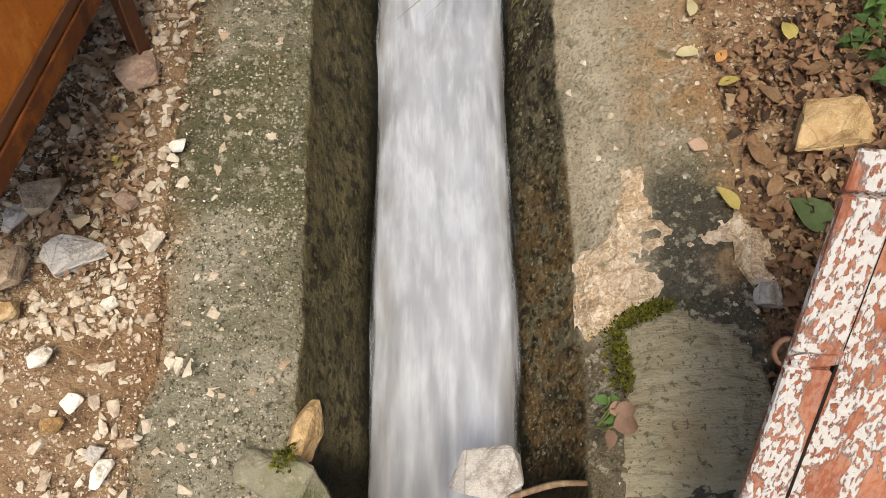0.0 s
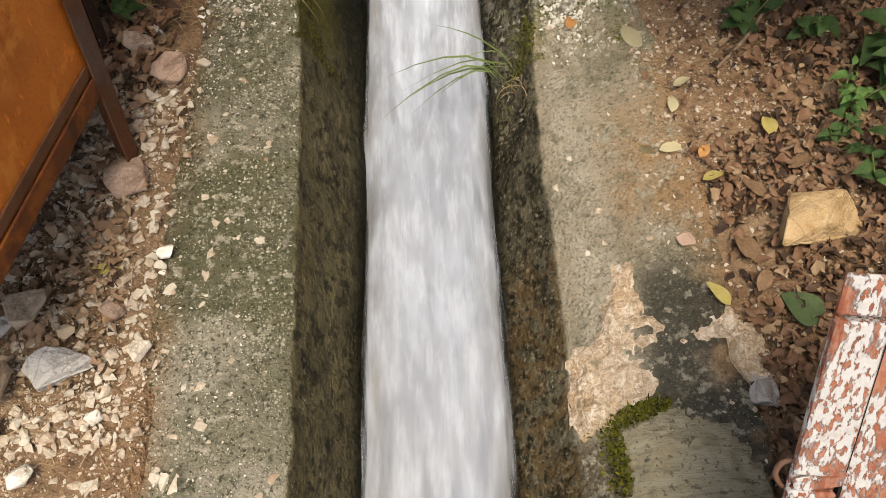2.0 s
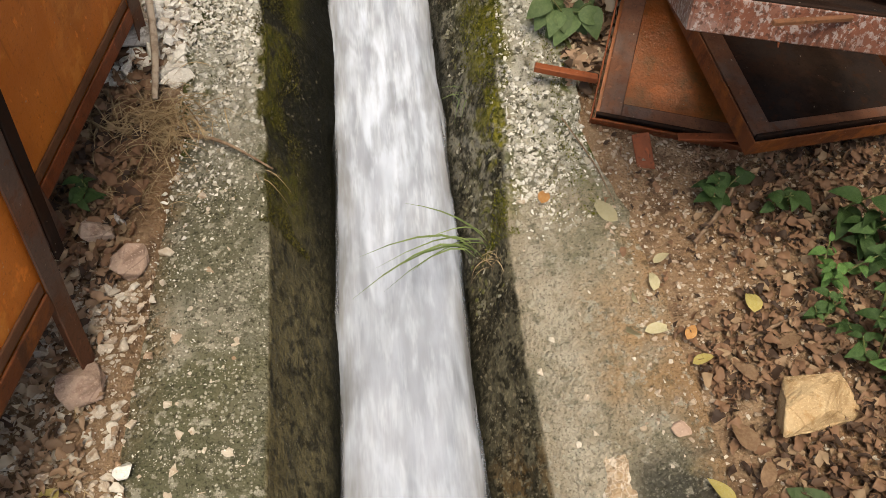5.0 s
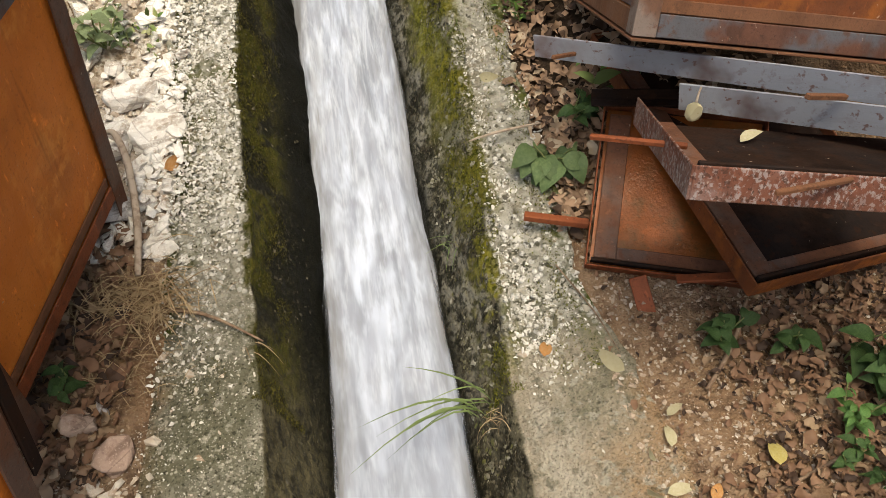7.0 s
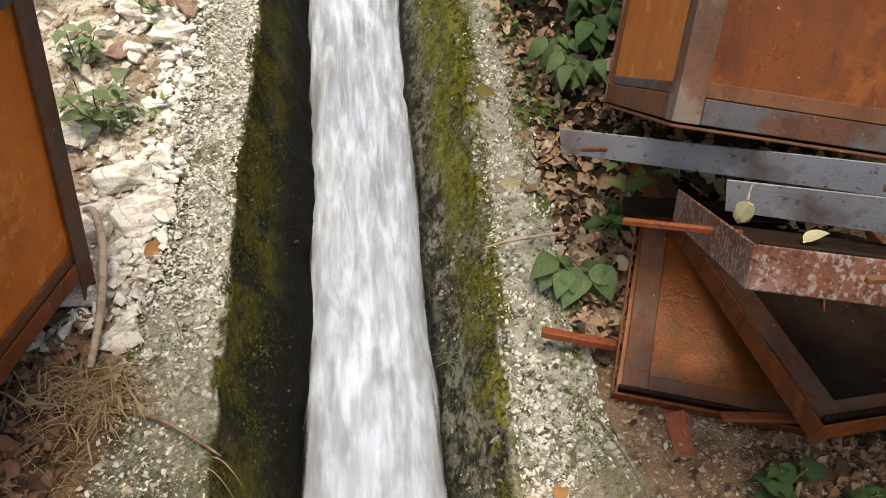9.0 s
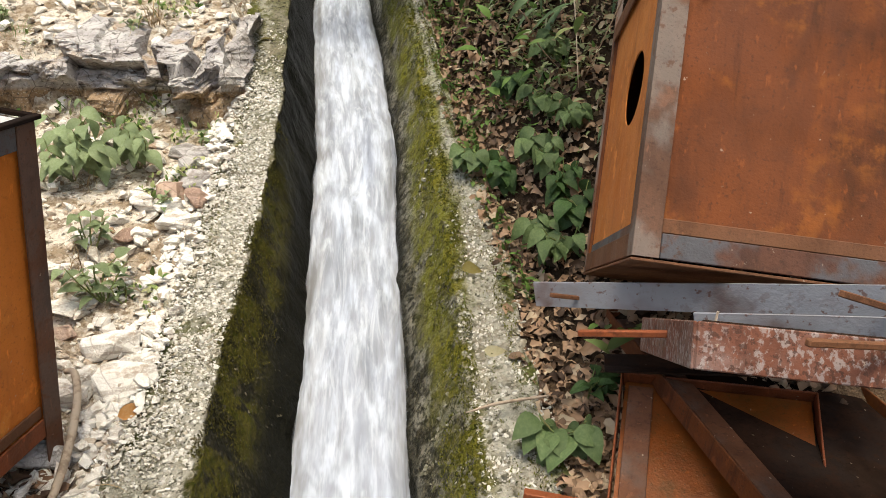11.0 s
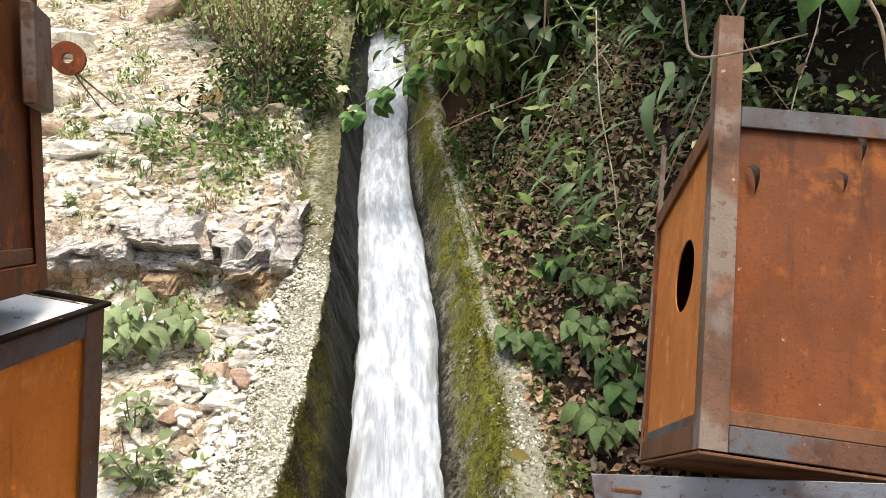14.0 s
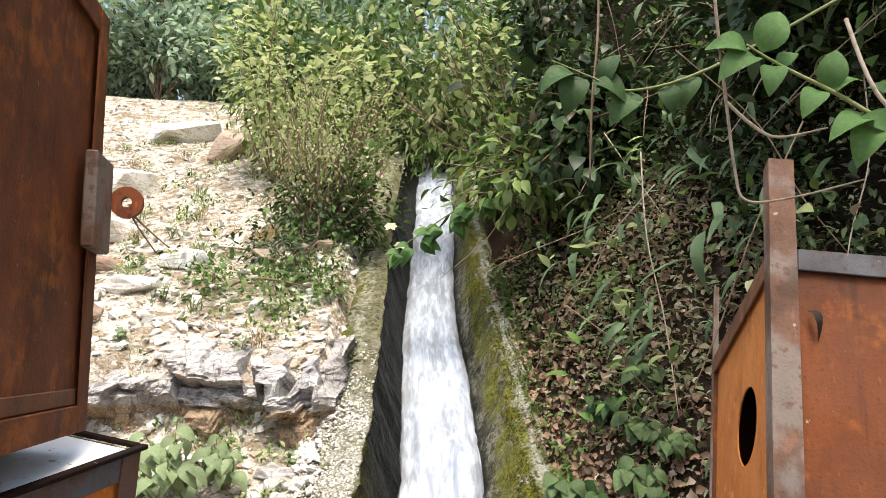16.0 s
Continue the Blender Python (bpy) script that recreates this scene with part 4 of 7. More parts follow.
def build_channel():
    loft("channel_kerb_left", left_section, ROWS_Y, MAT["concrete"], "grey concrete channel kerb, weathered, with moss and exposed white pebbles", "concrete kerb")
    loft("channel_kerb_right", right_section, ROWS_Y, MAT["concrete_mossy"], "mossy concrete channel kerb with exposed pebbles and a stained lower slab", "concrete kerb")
    ys = np.arange(-0.6, 7.8, 0.02)
    k = 30
    t = np.linspace(0, 1, k)
    c, half = cx(ys)[:, None], np.interp(ys, (0, 1.4, 2.2, 2.8, 3.3, 3.8, 4.5, 8), (0.162, 0.162, 0.147, 0.149, 0.157, 0.155, 0.139, 0.16))[:, None]
    X = c + (2 * t[None] - 1) * half
    Y = np.repeat(ys[:, None], k, 1)
    ripple = vnoise(t[None] * 7 + 0 * Y, Y * 3.5, 51) * 0.016 + vnoise(t[None] * 16 + 0 * Y, Y * 7.0, 53) * 0.006 + vnoise(t[None] * 4, Y * 5.5, 55) * 0.02
    Z = zk(ys)[:, None] - 0.238 + ripple * step(Y, -1, 0) - 0.02 * (np.abs(2 * t[None] - 1)) ** 6
    v = np.stack([X, Y, Z], -1).reshape(-1, 3)
    uv = np.stack([np.repeat(t[None], len(ys), 0), Y], -1).reshape(-1, 2)
    i = (np.arange(len(ys) - 1)[:, None] * k + np.arange(k - 1)[None]).ravel()
    f = np.stack([i, i + 1, i + k + 1, i + k], 1).tolist()
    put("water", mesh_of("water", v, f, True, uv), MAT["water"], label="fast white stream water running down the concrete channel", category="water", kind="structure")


build_ground()
build_channel()


# ---------------------------------------------------------------- steel things
def frame_of(origin, ax, ay):
    """A pose with local x along ax, local y near ay."""
    x = Vector(ax).normalized()
    z = x.cross(Vector(ay)).normalized()
    y = z.cross(x)
    m = Matrix((x, y, z)).transposed().to_4x4()
    return Matrix.Translation(origin) @ m


def bar_between(p, q, w, h, t, material, name, label, group="", angle=True, up=(0, 0, 1), parent=None):
    p, q = Vector(p), Vector(q)
    d = (q - p).normalized()
    u = (Vector(up) - d * d.dot(Vector(up))).normalized()
    s = d.cross(u)
    m = Matrix((s, u, d)).transposed().to_4x4()
    bm = angle_iron((q - p).length, w, h, t) if angle else slab(0, w, 0, h, 0, (q - p).length)
    me = bpy.data.meshes.new(name)
    bm.to_mesh(me)
    bm.free()
    return put(name, me, material, parent, Matrix.Translation(p) @ m, label, "steel bar" if parent is None else "", group)


def round_hole_panel(x0, x1, z0, z1, cx_, cz_, rx, rz, t):
    """A sheet in the x-z plane, t thick along +y, with an oval opening."""
    bm = bmesh.new()
    n = 32
    ring_out, ring_in = [], []
    for k in range(n):
        w = 2 * math.pi * k / n + math.pi / n
        dx, dz = math.cos(w), math.sin(w)
        s = min((x1 - cx_) / dx if dx > 0 else (x0 - cx_) / dx, (z1 - cz_) / dz if dz > 0 else (z0 - cz_) / dz)
        ring_out.append((cx_ + dx * s, cz_ + dz * s))
        ring_in.append((cx_ + dx * rx, cz_ + dz * rz))
    layers = []
    for y in (0, t):
        layers.append(([bm.verts.new((x, y, z)) for x, z in ring_out], [bm.verts.new((x, y, z)) for x, z in ring_in]))
    (o0, i0), (o1, i1) = layers
    corners = {}
    for k in range(n):
        j = (k + 1) % n
        bm.faces.new((o0[k], o0[j], i0[j], i0[k]))
        bm.faces.new((o1[j], o1[k], i1[k], i1[j]))
        bm.faces.new((i0[k], i0[j], i1[j], i1[k]))
        bm.faces.new((o0[j], o0[k], o1[k], o1[j]))
        (xa, za), (xb, zb) = ring_out[k], ring_out[j]
        if abs(xa - xb) > 1e-5 and abs(za - zb) > 1e-5:
            c = (x1 if max(xa, xb) > x1 - 1e-5 else x0, z1 if max(za, zb) > z1 - 1e-5 else z0)
            a, b = bm.verts.new((c[0], 0, c[1])), bm.verts.new((c[0], t, c[1]))
            bm.faces.new((o0[k], a, o0[j]))
            bm.faces.new((o1[k], o1[j], b))
    bmesh.ops.recalc_face_normals(bm, faces=bm.faces[:])
    return bm


def nest_box(m, w, d, h, label, panel, side, bar, legs=(0, 0, 0, 0), tops=(0, 0, 0, 0), hole=None, lid="rust_bar", rail="rust_bar", side_rail=None, base="rust_and_shade", back_post=None, foot=None):
    """A steel box on an angle-iron frame: local x across the front, y back, z up. Corners in order: front left, front right, back right, back left."""
    ob = thing("steel_box", m, label, "steel box", "rusty steel boxes")
    a, t = 0.045, 0.004
    places = ((0, 0, 0), (w, 0, 90), (w, d, 180), (0, d, 270))
    for k, ((x, y, r), leg, top) in enumerate(zip(places, legs, tops)):
        wide = back_post if back_post and k == 3 else a
        part("post", moved(angle_iron(h + leg + top, a if k != 3 else wide, wide, t), pose(x, y, -leg, 0, 0, r)), MAT[bar], ob)
    for z, name in ((0, "bottom_rail"), (h - 0.04, "top_rail")):
        iron = foot if foot and z == 0 else rail
        part(name, slab(a + 0.001, w - a - 0.001, 0.001, 0.006, z, z + 0.042), MAT[iron], ob)
        part(name, slab(a + 0.001, w - a - 0.001, d - 0.006, d - 0.001, z, z + 0.042), MAT[iron], ob)
        part(name, slab(0.001, 0.006, a + 0.001, d - (back_post or a) - 0.001, z, z + 0.042), MAT[side_rail or iron], ob)
        part(name, slab(w - 0.006, w - 0.001, a + 0.001, d - a - 0.001, z, z + 0.042), MAT[iron], ob)
    front = part("front_panel", slab(0.005, w - 0.005, 0.012, 0.015, 0.01, h - 0.005, 0), MAT[panel], ob)
    part("inner_strip", slab(a, w - a, 0.0065, 0.0115, 0.043, 0.068), MAT["rust_brown"], front)
    part("inner_strip", slab(0.0065, 0.0115, a, d - a, 0.043, 0.062), MAT[rail], ob)
    part("back_panel", slab(0.005, w - 0.005, d - 0.015, d - 0.012, 0.01, h - 0.005, 0), MAT[panel], ob)
    part("side_panel", slab(w - 0.015, w - 0.012, 0.02, d - 0.02, 0.01, h - 0.005, 0), MAT[panel], ob)
    if hole:
        hy, hz, ry, rz = hole
        bm = round_hole_panel(0.02, d - 0.02, 0.01, h - 0.005, hy, hz, ry, rz, 0.003)
        part("side_panel", moved(bm, pose(0.015, 0, 0, 0, 0, 90)), MAT[side], ob, "bright orange rusted panel with a round hole")
    else:
        part("side_panel", slab(0.012, 0.015, 0.02, d - 0.02, 0.01, h - 0.005, 0), MAT[side], ob)
    part("floor_sheet", slab(-0.002, w - 0.01, -0.006, d - 0.01, -0.009, -0.004, 0.001) if side_rail else slab(0.01, w - 0.01, 0.01, d - 0.01, 0.002, 0.005, 0), MAT[base], ob)
    part("lid", slab(0.008, w - 0.008, 0.008, d - 0.008, h - 0.002, h + 0.002, 0), MAT[lid], ob)
    return ob


# the box with the round hole, tilted back on the pile
right_box = nest_box(pose(0.533, 1.668, 0.765, -19.1, 5.6, -7.8), 0.56, 0.6, 0.612, "rusty steel box with a round hole, tilted on steel bars", "rust_front", "rust_bright", "rust_post", tops=(0.19, 0, 0, 0.2), hole=(0.256, 0.358, 0.088, 0.074), rail="mill_dark", side_rail="rust_brown", base="rust_brown", back_post=0.014)
# boxes in a row beside the channel, two on legs, one stacked; their fronts face the water
far_box = nest_box(pose(-0.52, 1.863, 0.362, 7.2, 7.5, -10.4) @ pose(0, 0, 0, 0, 0, 90) @ pose(-0.58, 0, 0), 0.58, 0.46, 0.61, "rusty orange steel box with dark angle-iron posts, standing on short legs", "rust_orange", "rust_orange", "rust_bar", legs=(0.12, 0.15, 0.15, 0.12), foot="rust_red", rail="mill_dark", lid="sky_glare_sheet")
near_box = nest_box(pose(-0.522, 1.105, 0.335, -7, 3, -6) @ pose(0, 0, 0, 0, 0, 90) @ pose(-0.6, 0, 0), 0.6, 0.46, 0.42, "rusty orange steel box on angle-iron legs beside the kerb", "rust_orange", "rust_orange", "rust_bar", legs=(0, 0.2, 0.2, 0.34), rail="rust_dull")
part("lid_rim", slab(-0.008, 0.588, -0.008, 0.006, 0.614, 0.622), MAT["rust_and_shade"], far_box, "dark steel strip along the lid")
part("lid_rim", slab(0.576, 0.588, 0.007, 0.47, 0.614, 0.622), MAT["rust_and_shade"], far_box, "dark steel strip along the lid")
part("inner_post", slab(0.61, 0.638, 0.0, 0.006, 0.06, 0.42), MAT["rust_and_shade"], near_box, "black second leg of the corner angle")
upper_box = nest_box(pose(-0.525, 1.719, 1.0, 0, -2, 13) @ pose(0, 0, 0, 0, 0, 90) @ pose(-0.58, 0, 0), 0.58, 0.46, 0.7, "dull red-brown steel box stacked on top of another box", "rust_dull", "rust_dull", "rust_dull", rail="rust_dull")
hinge_plate = part("hinge_plate", slab(0.478, 0.572, -0.022, -0.002, 0.285, 0.44, 0.003), MAT["rust_post"], upper_box, "brown steel angle welded on as a hinge plate")
ring = bmesh.new()
for k in range(18):
    w = 2 * math.pi * k / 18
    for r, y in ((0.009, -0.006), (0.027, -0.006), (0.027, 0.006), (0.009, 0.006)):
        ring.verts.new((y, r * math.cos(w), r * math.sin(w)))
ring.verts.ensure_lookup_table()
for k in range(18):
    for j in range(4):
        a, b = k * 4, ((k + 1) % 18) * 4
        ring.faces.new([ring.verts[i] for i in (a + j, a + (j + 1) % 4, b + (j + 1) % 4, b + j)])
part("hinge_ring", moved(ring, pose(0.575, -0.045, 0.375)), MAT["rust_red"], hinge_plate, "round rusty steel hinge ring")
for k in range(2):
    put("wire", tube([(0.58, -0.05, 0.36), (0.582, -0.075 + 0.012 * k, 0.335), (0.584, -0.115 + 0.02 * k, 0.3 - 0.01 * k)], [0.002, 0.0018, 0.0012], 5, "wire"), MAT["bark"], hinge_plate)
part("hinge_arm", slab(0.571, 0.579, -0.035, 0.0, 0.365, 0.38), MAT["rust_red"], hinge_plate)


def framed_panel(m, w, d, label, sheet, bar, deep=0.045, inner=0.05, level=0.45, open_back=False):
    """A flat steel door: a sheet in a frame of angle bars; local x along the near edge, y away, z up."""
    ob = thing("steel_door_frame", m, label, "steel frame", "stacked steel frames")
    part("sheet", slab(0.006, w - 0.006, 0.006, d - 0.006, deep * level, deep * level + 0.003, 0), MAT[sheet], ob)
    part("edge_bar", slab(0, w, -0.004, 0.0, 0, deep), MAT[bar], ob)
    if not open_back:
        part("edge_bar", slab(0, w, d, d + 0.004, 0, deep), MAT[bar], ob)
    part("edge_bar", slab(-0.004, 0.0, -0.004, d + 0.004, 0, deep), MAT[bar], ob)
    part("edge_bar", slab(w, w + 0.004, -0.004, d + 0.004, 0, deep), MAT[bar], ob)
    z = deep * level + 0.004
    part("inner_bar", slab(0.008, w - 0.008, 0.008, 0.016, z, deep + 0.002), MAT["rust_and_shade"], ob)
    part("inner_bar", slab(0.014, 0.014 + inner, 0.02, d - 0.02, z, z + 0.008), MAT["rust_bar"], ob)
    part("inner_bar", slab(0.014 + inner, w - 0.03, 0.02, 0.02 + inner * 0.6, z, z + 0.006), MAT["rust_bar"], ob)
    return ob


GROUPED = "pile of rusty steel"
low_frame = framed_panel(frame_of((0.515, 1.625, 0.195), (0.93, -0.33, 0.03), (0.2, 0.84, 0.5)), 0.37, 0.40, "rusty steel door frame lying open on the slope", "rust_wet", "rust_red")
# the next two sheets are coloured near-black for the shade inside the frames
mid_frame = framed_panel(frame_of((0.78, 1.404, 0.308), (0.965, 0.2, -0.06), (-0.2, 0.965, 0.19)), 0.44, 0.78, "rusty steel door frame lying across another frame", "rust_and_shade", "rust_dull")
top_frame = framed_panel(frame_of((0.474, 1.224, 0.758), (0.98, -0.18, -0.04), (0.17, 0.93, -0.33)), 0.55, 0.37, "rusty steel frame resting on the pile, shade coloured into its sheet", "rust_and_shade", "rust_mottled", 0.052, level=0.06, open_back=True)
bar_between((0.63, 1.555, 0.23), (0.655, 1.42, 0.125), 0.04, 0.005, 0.004, MAT["rust_red"], "steel_prop", "short rusty steel prop under the frame", GROUPED, angle=False, up=(0, -1, 0.1))
bar_between((1.06, 1.30, 0.775), (0.42, 1.90, 0.594), 0.05, 0.05, 0.005, MAT["mill_blue"], "steel_beam", "long blue-grey steel angle beam with rusted edges", GROUPED)
bar_between((1.14, 1.23, 0.745), (0.641, 1.627, 0.621), 0.045, 0.056, 0.005, MAT["mill_blue"], "steel_beam", "short blue-grey steel angle beam with rust patches", GROUPED)
bar_between((0.403, 1.446, 0.710), (0.53, 1.36, 0.742), 0.009, 0.009, 0.003, MAT["rust_red"], "steel_rod", "thin red-rusted square steel rod", GROUPED, angle=False)
bar_between((0.385, 1.735, 0.275), (0.53, 1.70, 0.265), 0.02, 0.016, 0.003, MAT["rust_red"], "steel_rod", "short rusted rod sticking out over the kerb", GROUPED, angle=False)
bar_between((0.575, 1.93, 0.45), (0.9, 1.86, 0.47), 0.03, 0.03, 0.004, MAT["rust_and_shade"], "steel_bar", "dark rusty angle bar under the beams", GROUPED)

for p, q, w, name, label in (
    ((0.425, 1.8, 0.648), (0.53, 1.87, 0.615), 0.008, "steel_rod", "short rusty rod welded to the long beam"),
    ((0.738, 1.42, 0.776), (0.84, 1.46, 0.74), 0.01, "steel_rod", "short rusty rod welded to the long beam"),
    ((0.556, 1.165, 0.81), (0.69, 1.2, 0.79), 0.008, "steel_rod", "rusty rod sticking out of the steel frame"),
):
    bar_between(p, q, w, w, 0.003, MAT["rust_brown"], name, label, GROUPED, angle=False)
bar_between((0.50, 1.42, 0.70), (0.50, 1.42, 0.76), 0.05, 0.045, 0.004, MAT["rust_brown"], "steel_bracket", "bent brown steel bracket at the frame's end", GROUPED, angle=False)
bar_between((0.68, 1.52, 0.253), (0.86, 1.50, 0.262), 0.022, 0.008, 0.003, MAT["rust_red"], "steel_bar", "flat rusty bar lying on the open frame", GROUPED, angle=False)

# the painted box by the near end of the kerb
painted = thing("painted_steel_box", frame_of((0.4865, 0.474, 0.706), (0.985, -0.06, -0.03), (-0.063, -0.634, -0.771)), "red steel box covered in flaking white paint, leaning beside the kerb", "steel box")
face_sheet = part("face_sheet", slab(0.0, 0.5, 0.0, 0.84, 0.014, 0.018, 0), MAT["flaked_paint"], painted)
part("edge_flange", slab(-0.004, 0.052, 0.02, 0.21, -0.001, 0.013, 0.003), MAT["flaked_paint"], painted)
part("edge_flange", slab(-0.004, 0.05, 0.232, 0.84, 0.0, 0.0135, 0.003), MAT["flaked_paint"], painted)
part("seam", slab(0.0525, 0.0563, 0.02, 0.84, 0.006, 0.0139, 0), MAT["inside"], face_sheet, "dark rusted seam beside the flange")
part("end_flange", slab(-0.004, 0.5, -0.03, 0.016, 0.003, 0.012, 0.003), MAT["flaked_paint"], painted)
part("weld_strap", moved(slab(-0.028, 0.035, -0.01, 0.01, -0.003, 0.005, 0.003), pose(0.03, 0.222, 0.007, 0, 0, -14)), MAT["flaked_paint"], face_sheet, "welded strap with flaking paint")
part("box_body", slab(0.22, 0.5, 0.12, 0.7, 0.019, 0.16, 0.002), MAT["rust_dull"], painted)
hook = tube([(0.0, 0.2, 0.014), (-0.01, 0.206, 0.018), (-0.014, 0.222, 0.02), (-0.008, 0.234, 0.018), (0.0, 0.24, 0.016)], [0.003, 0.0035, 0.0035, 0.003, 0.002], 8, "hook")
put("hook", hook, MAT["rust_bar"], face_sheet)

# ---------------------------------------------------------------- stones
def stone(x, y, size, seed, material, label, sink=0.3, spin=0.0, tilt=(0, 0, 1), z=None, name="stone", rough=0.04, points=14):
    p, n = lie(x, y)
    if z is None:
        p.z = max(p.z, kerb_top(x, y))
    else:
        p.z = z
    me = rock_mesh(name, seed, size, points, rough)
    m = Matrix(placing(p + Vector((0, 0, 1)) * size[2] * (0.5 - sink), 1.0, tilt, spin).tolist())
    return put(name, me, MAT[material], m=m, label=label, category="stone", group="loose stones")


for n, (x, y, sx, sy, sz, mat, label, spin) in enumerate((
    (-0.543, 1.015, 0.105, 0.085, 0.06, "pink_rock", "rounded pinkish-brown stone with pale cracks beside the kerb", 0.4),
    (-0.598, 0.626, 0.15, 0.095, 0.035, "grey_rock", "flat grey slab of stone lying in gravel", -0.1),
    (-0.676, 0.733, 0.1, 0.075, 0.05, "brown_rock", "brown weathered stone in the gravel", 0.3),
    (-0.718, 0.706, 0.1, 0.045, 0.03, "grey_rock", "narrow grey flat stone in the gravel", 1.2),
    (-0.712, 0.59, 0.12, 0.09, 0.06, "brown_rock", "dark brown broken stone under the steel box", 0.9),
    (-0.715, 0.51, 0.09, 0.07, 0.05, "ochre_rock", "orange-brown broken stone in the gravel", 0.2),
    (-0.622, 0.44, 0.054, 0.048, 0.036, "pale_rock", "small rounded pale stone on soil", 0.5),
    (-0.523, 0.542, 0.038, 0.034, 0.022, "pale_rock", "small three-cornered pale stone", 0.0),
    (-0.556, 0.363, 0.046, 0.04, 0.025, "pale_rock", "small three-cornered pale stone", 0.7),
    (-0.584, 0.322, 0.05, 0.04, 0.03, "ochre_rock", "small tan stone on soil", 0.3),
    (-0.489, 0.25, 0.06, 0.034, 0.03, "pale_rock", "long whitish stone on soil", 1.2),
    (-0.505, 0.285, 0.04, 0.034, 0.025, "grey_rock", "small blue-grey stone on soil", 0.8),
    (-0.526, 0.738, 0.05, 0.046, 0.034, "pink_rock", "small beige stone in gravel", 0.4),
    (-0.462, 0.66, 0.048, 0.046, 0.03, "pale_rock", "pale angular stone at the kerb edge", 0.2),
    (-0.444, 0.857, 0.043, 0.036, 0.022, "pale_rock", "single pale pebble lying on the concrete", 1.0),
    (-0.446, 0.815, 0.016, 0.012, 0.01, "pale_rock", "tiny white pebble lying on the concrete", 0.0),
    (0.79, 0.9, 0.225, 0.15, 0.1, "ochre_rock", "large tan angular rock among dead leaves", 0.35),
    (0.655, 0.585, 0.07, 0.085, 0.06, "grey_rock", "grey angular stone at the slab edge", 0.2),
    (0.463, 0.301, 0.046, 0.034, 0.02, "pale_rock", "white flat pebble on the concrete", 0.1),
    (0.566, 0.89, 0.05, 0.04, 0.015, "pink_rock", "flat pinkish chip of stone", 0.3),
    (-0.58, 1.368, 0.08, 0.085, 0.06, "pink_rock", "pinkish stone beside the kerb", 0.2),
    (-0.5, 1.295, 0.085, 0.115, 0.07, "pink_rock", "rough pinkish block of stone against the kerb", 0.1),
    (-0.535, 1.4, 0.03, 0.06, 0.04, "grey_rock", "narrow bluish stone wedged between others", 0.3),
    (-0.655, 1.16, 0.09, 0.05, 0.04, "brown_rock", "dark brown stone under the box leg", 0.6),
    (-0.47, 2.06, 0.16, 0.11, 0.1, "pale_rock", "white limestone rock beside the kerb", 0.5),
    (-0.6, 2.02, 0.15, 0.12, 0.09, "pale_rock", "white limestone rock beside the kerb", 0.1),
    (-0.53, 2.16, 0.17, 0.09, 0.08, "pale_rock", "white limestone rock beside the kerb", 0.3),
    (-0.56, 1.86, 0.13, 0.1, 0.1, "grey_rock", "grey rock behind the box leg", 0.3),
    (-0.49, 2.72, 0.13, 0.1, 0.1, "grey_rock", "grey and white rock against the kerb", 0.2),
    (-0.52, 2.9, 0.16, 0.09, 0.06, "grey_rock", "flat grey rock against the kerb", -0.3),
    (-1.07, 4.3, 0.2, 0.14, 0.12, "ochre_rock", "tan rock on the overgrown slope", 0.1),
    (-1.0, 4.05, 0.2, 0.13, 0.1, "brown_rock", "brown rock on the overgrown slope", 0.0),
    (-0.74, 4.15, 0.18, 0.14, 0.14, "brown_rock", "brown rock on the overgrown slope", 0.5),
    (-0.85, 3.6, 0.08, 0.07, 0.06, "pale_rock", "white stone on the slope", 0.5),
)):
    stone(x, y, (sx, sy, sz * (1.15 if n < 14 else 1.0)), 100 + n, mat, label, sink=-0.08 if n < 14 and n != 0 else 0.3, spin=spin)

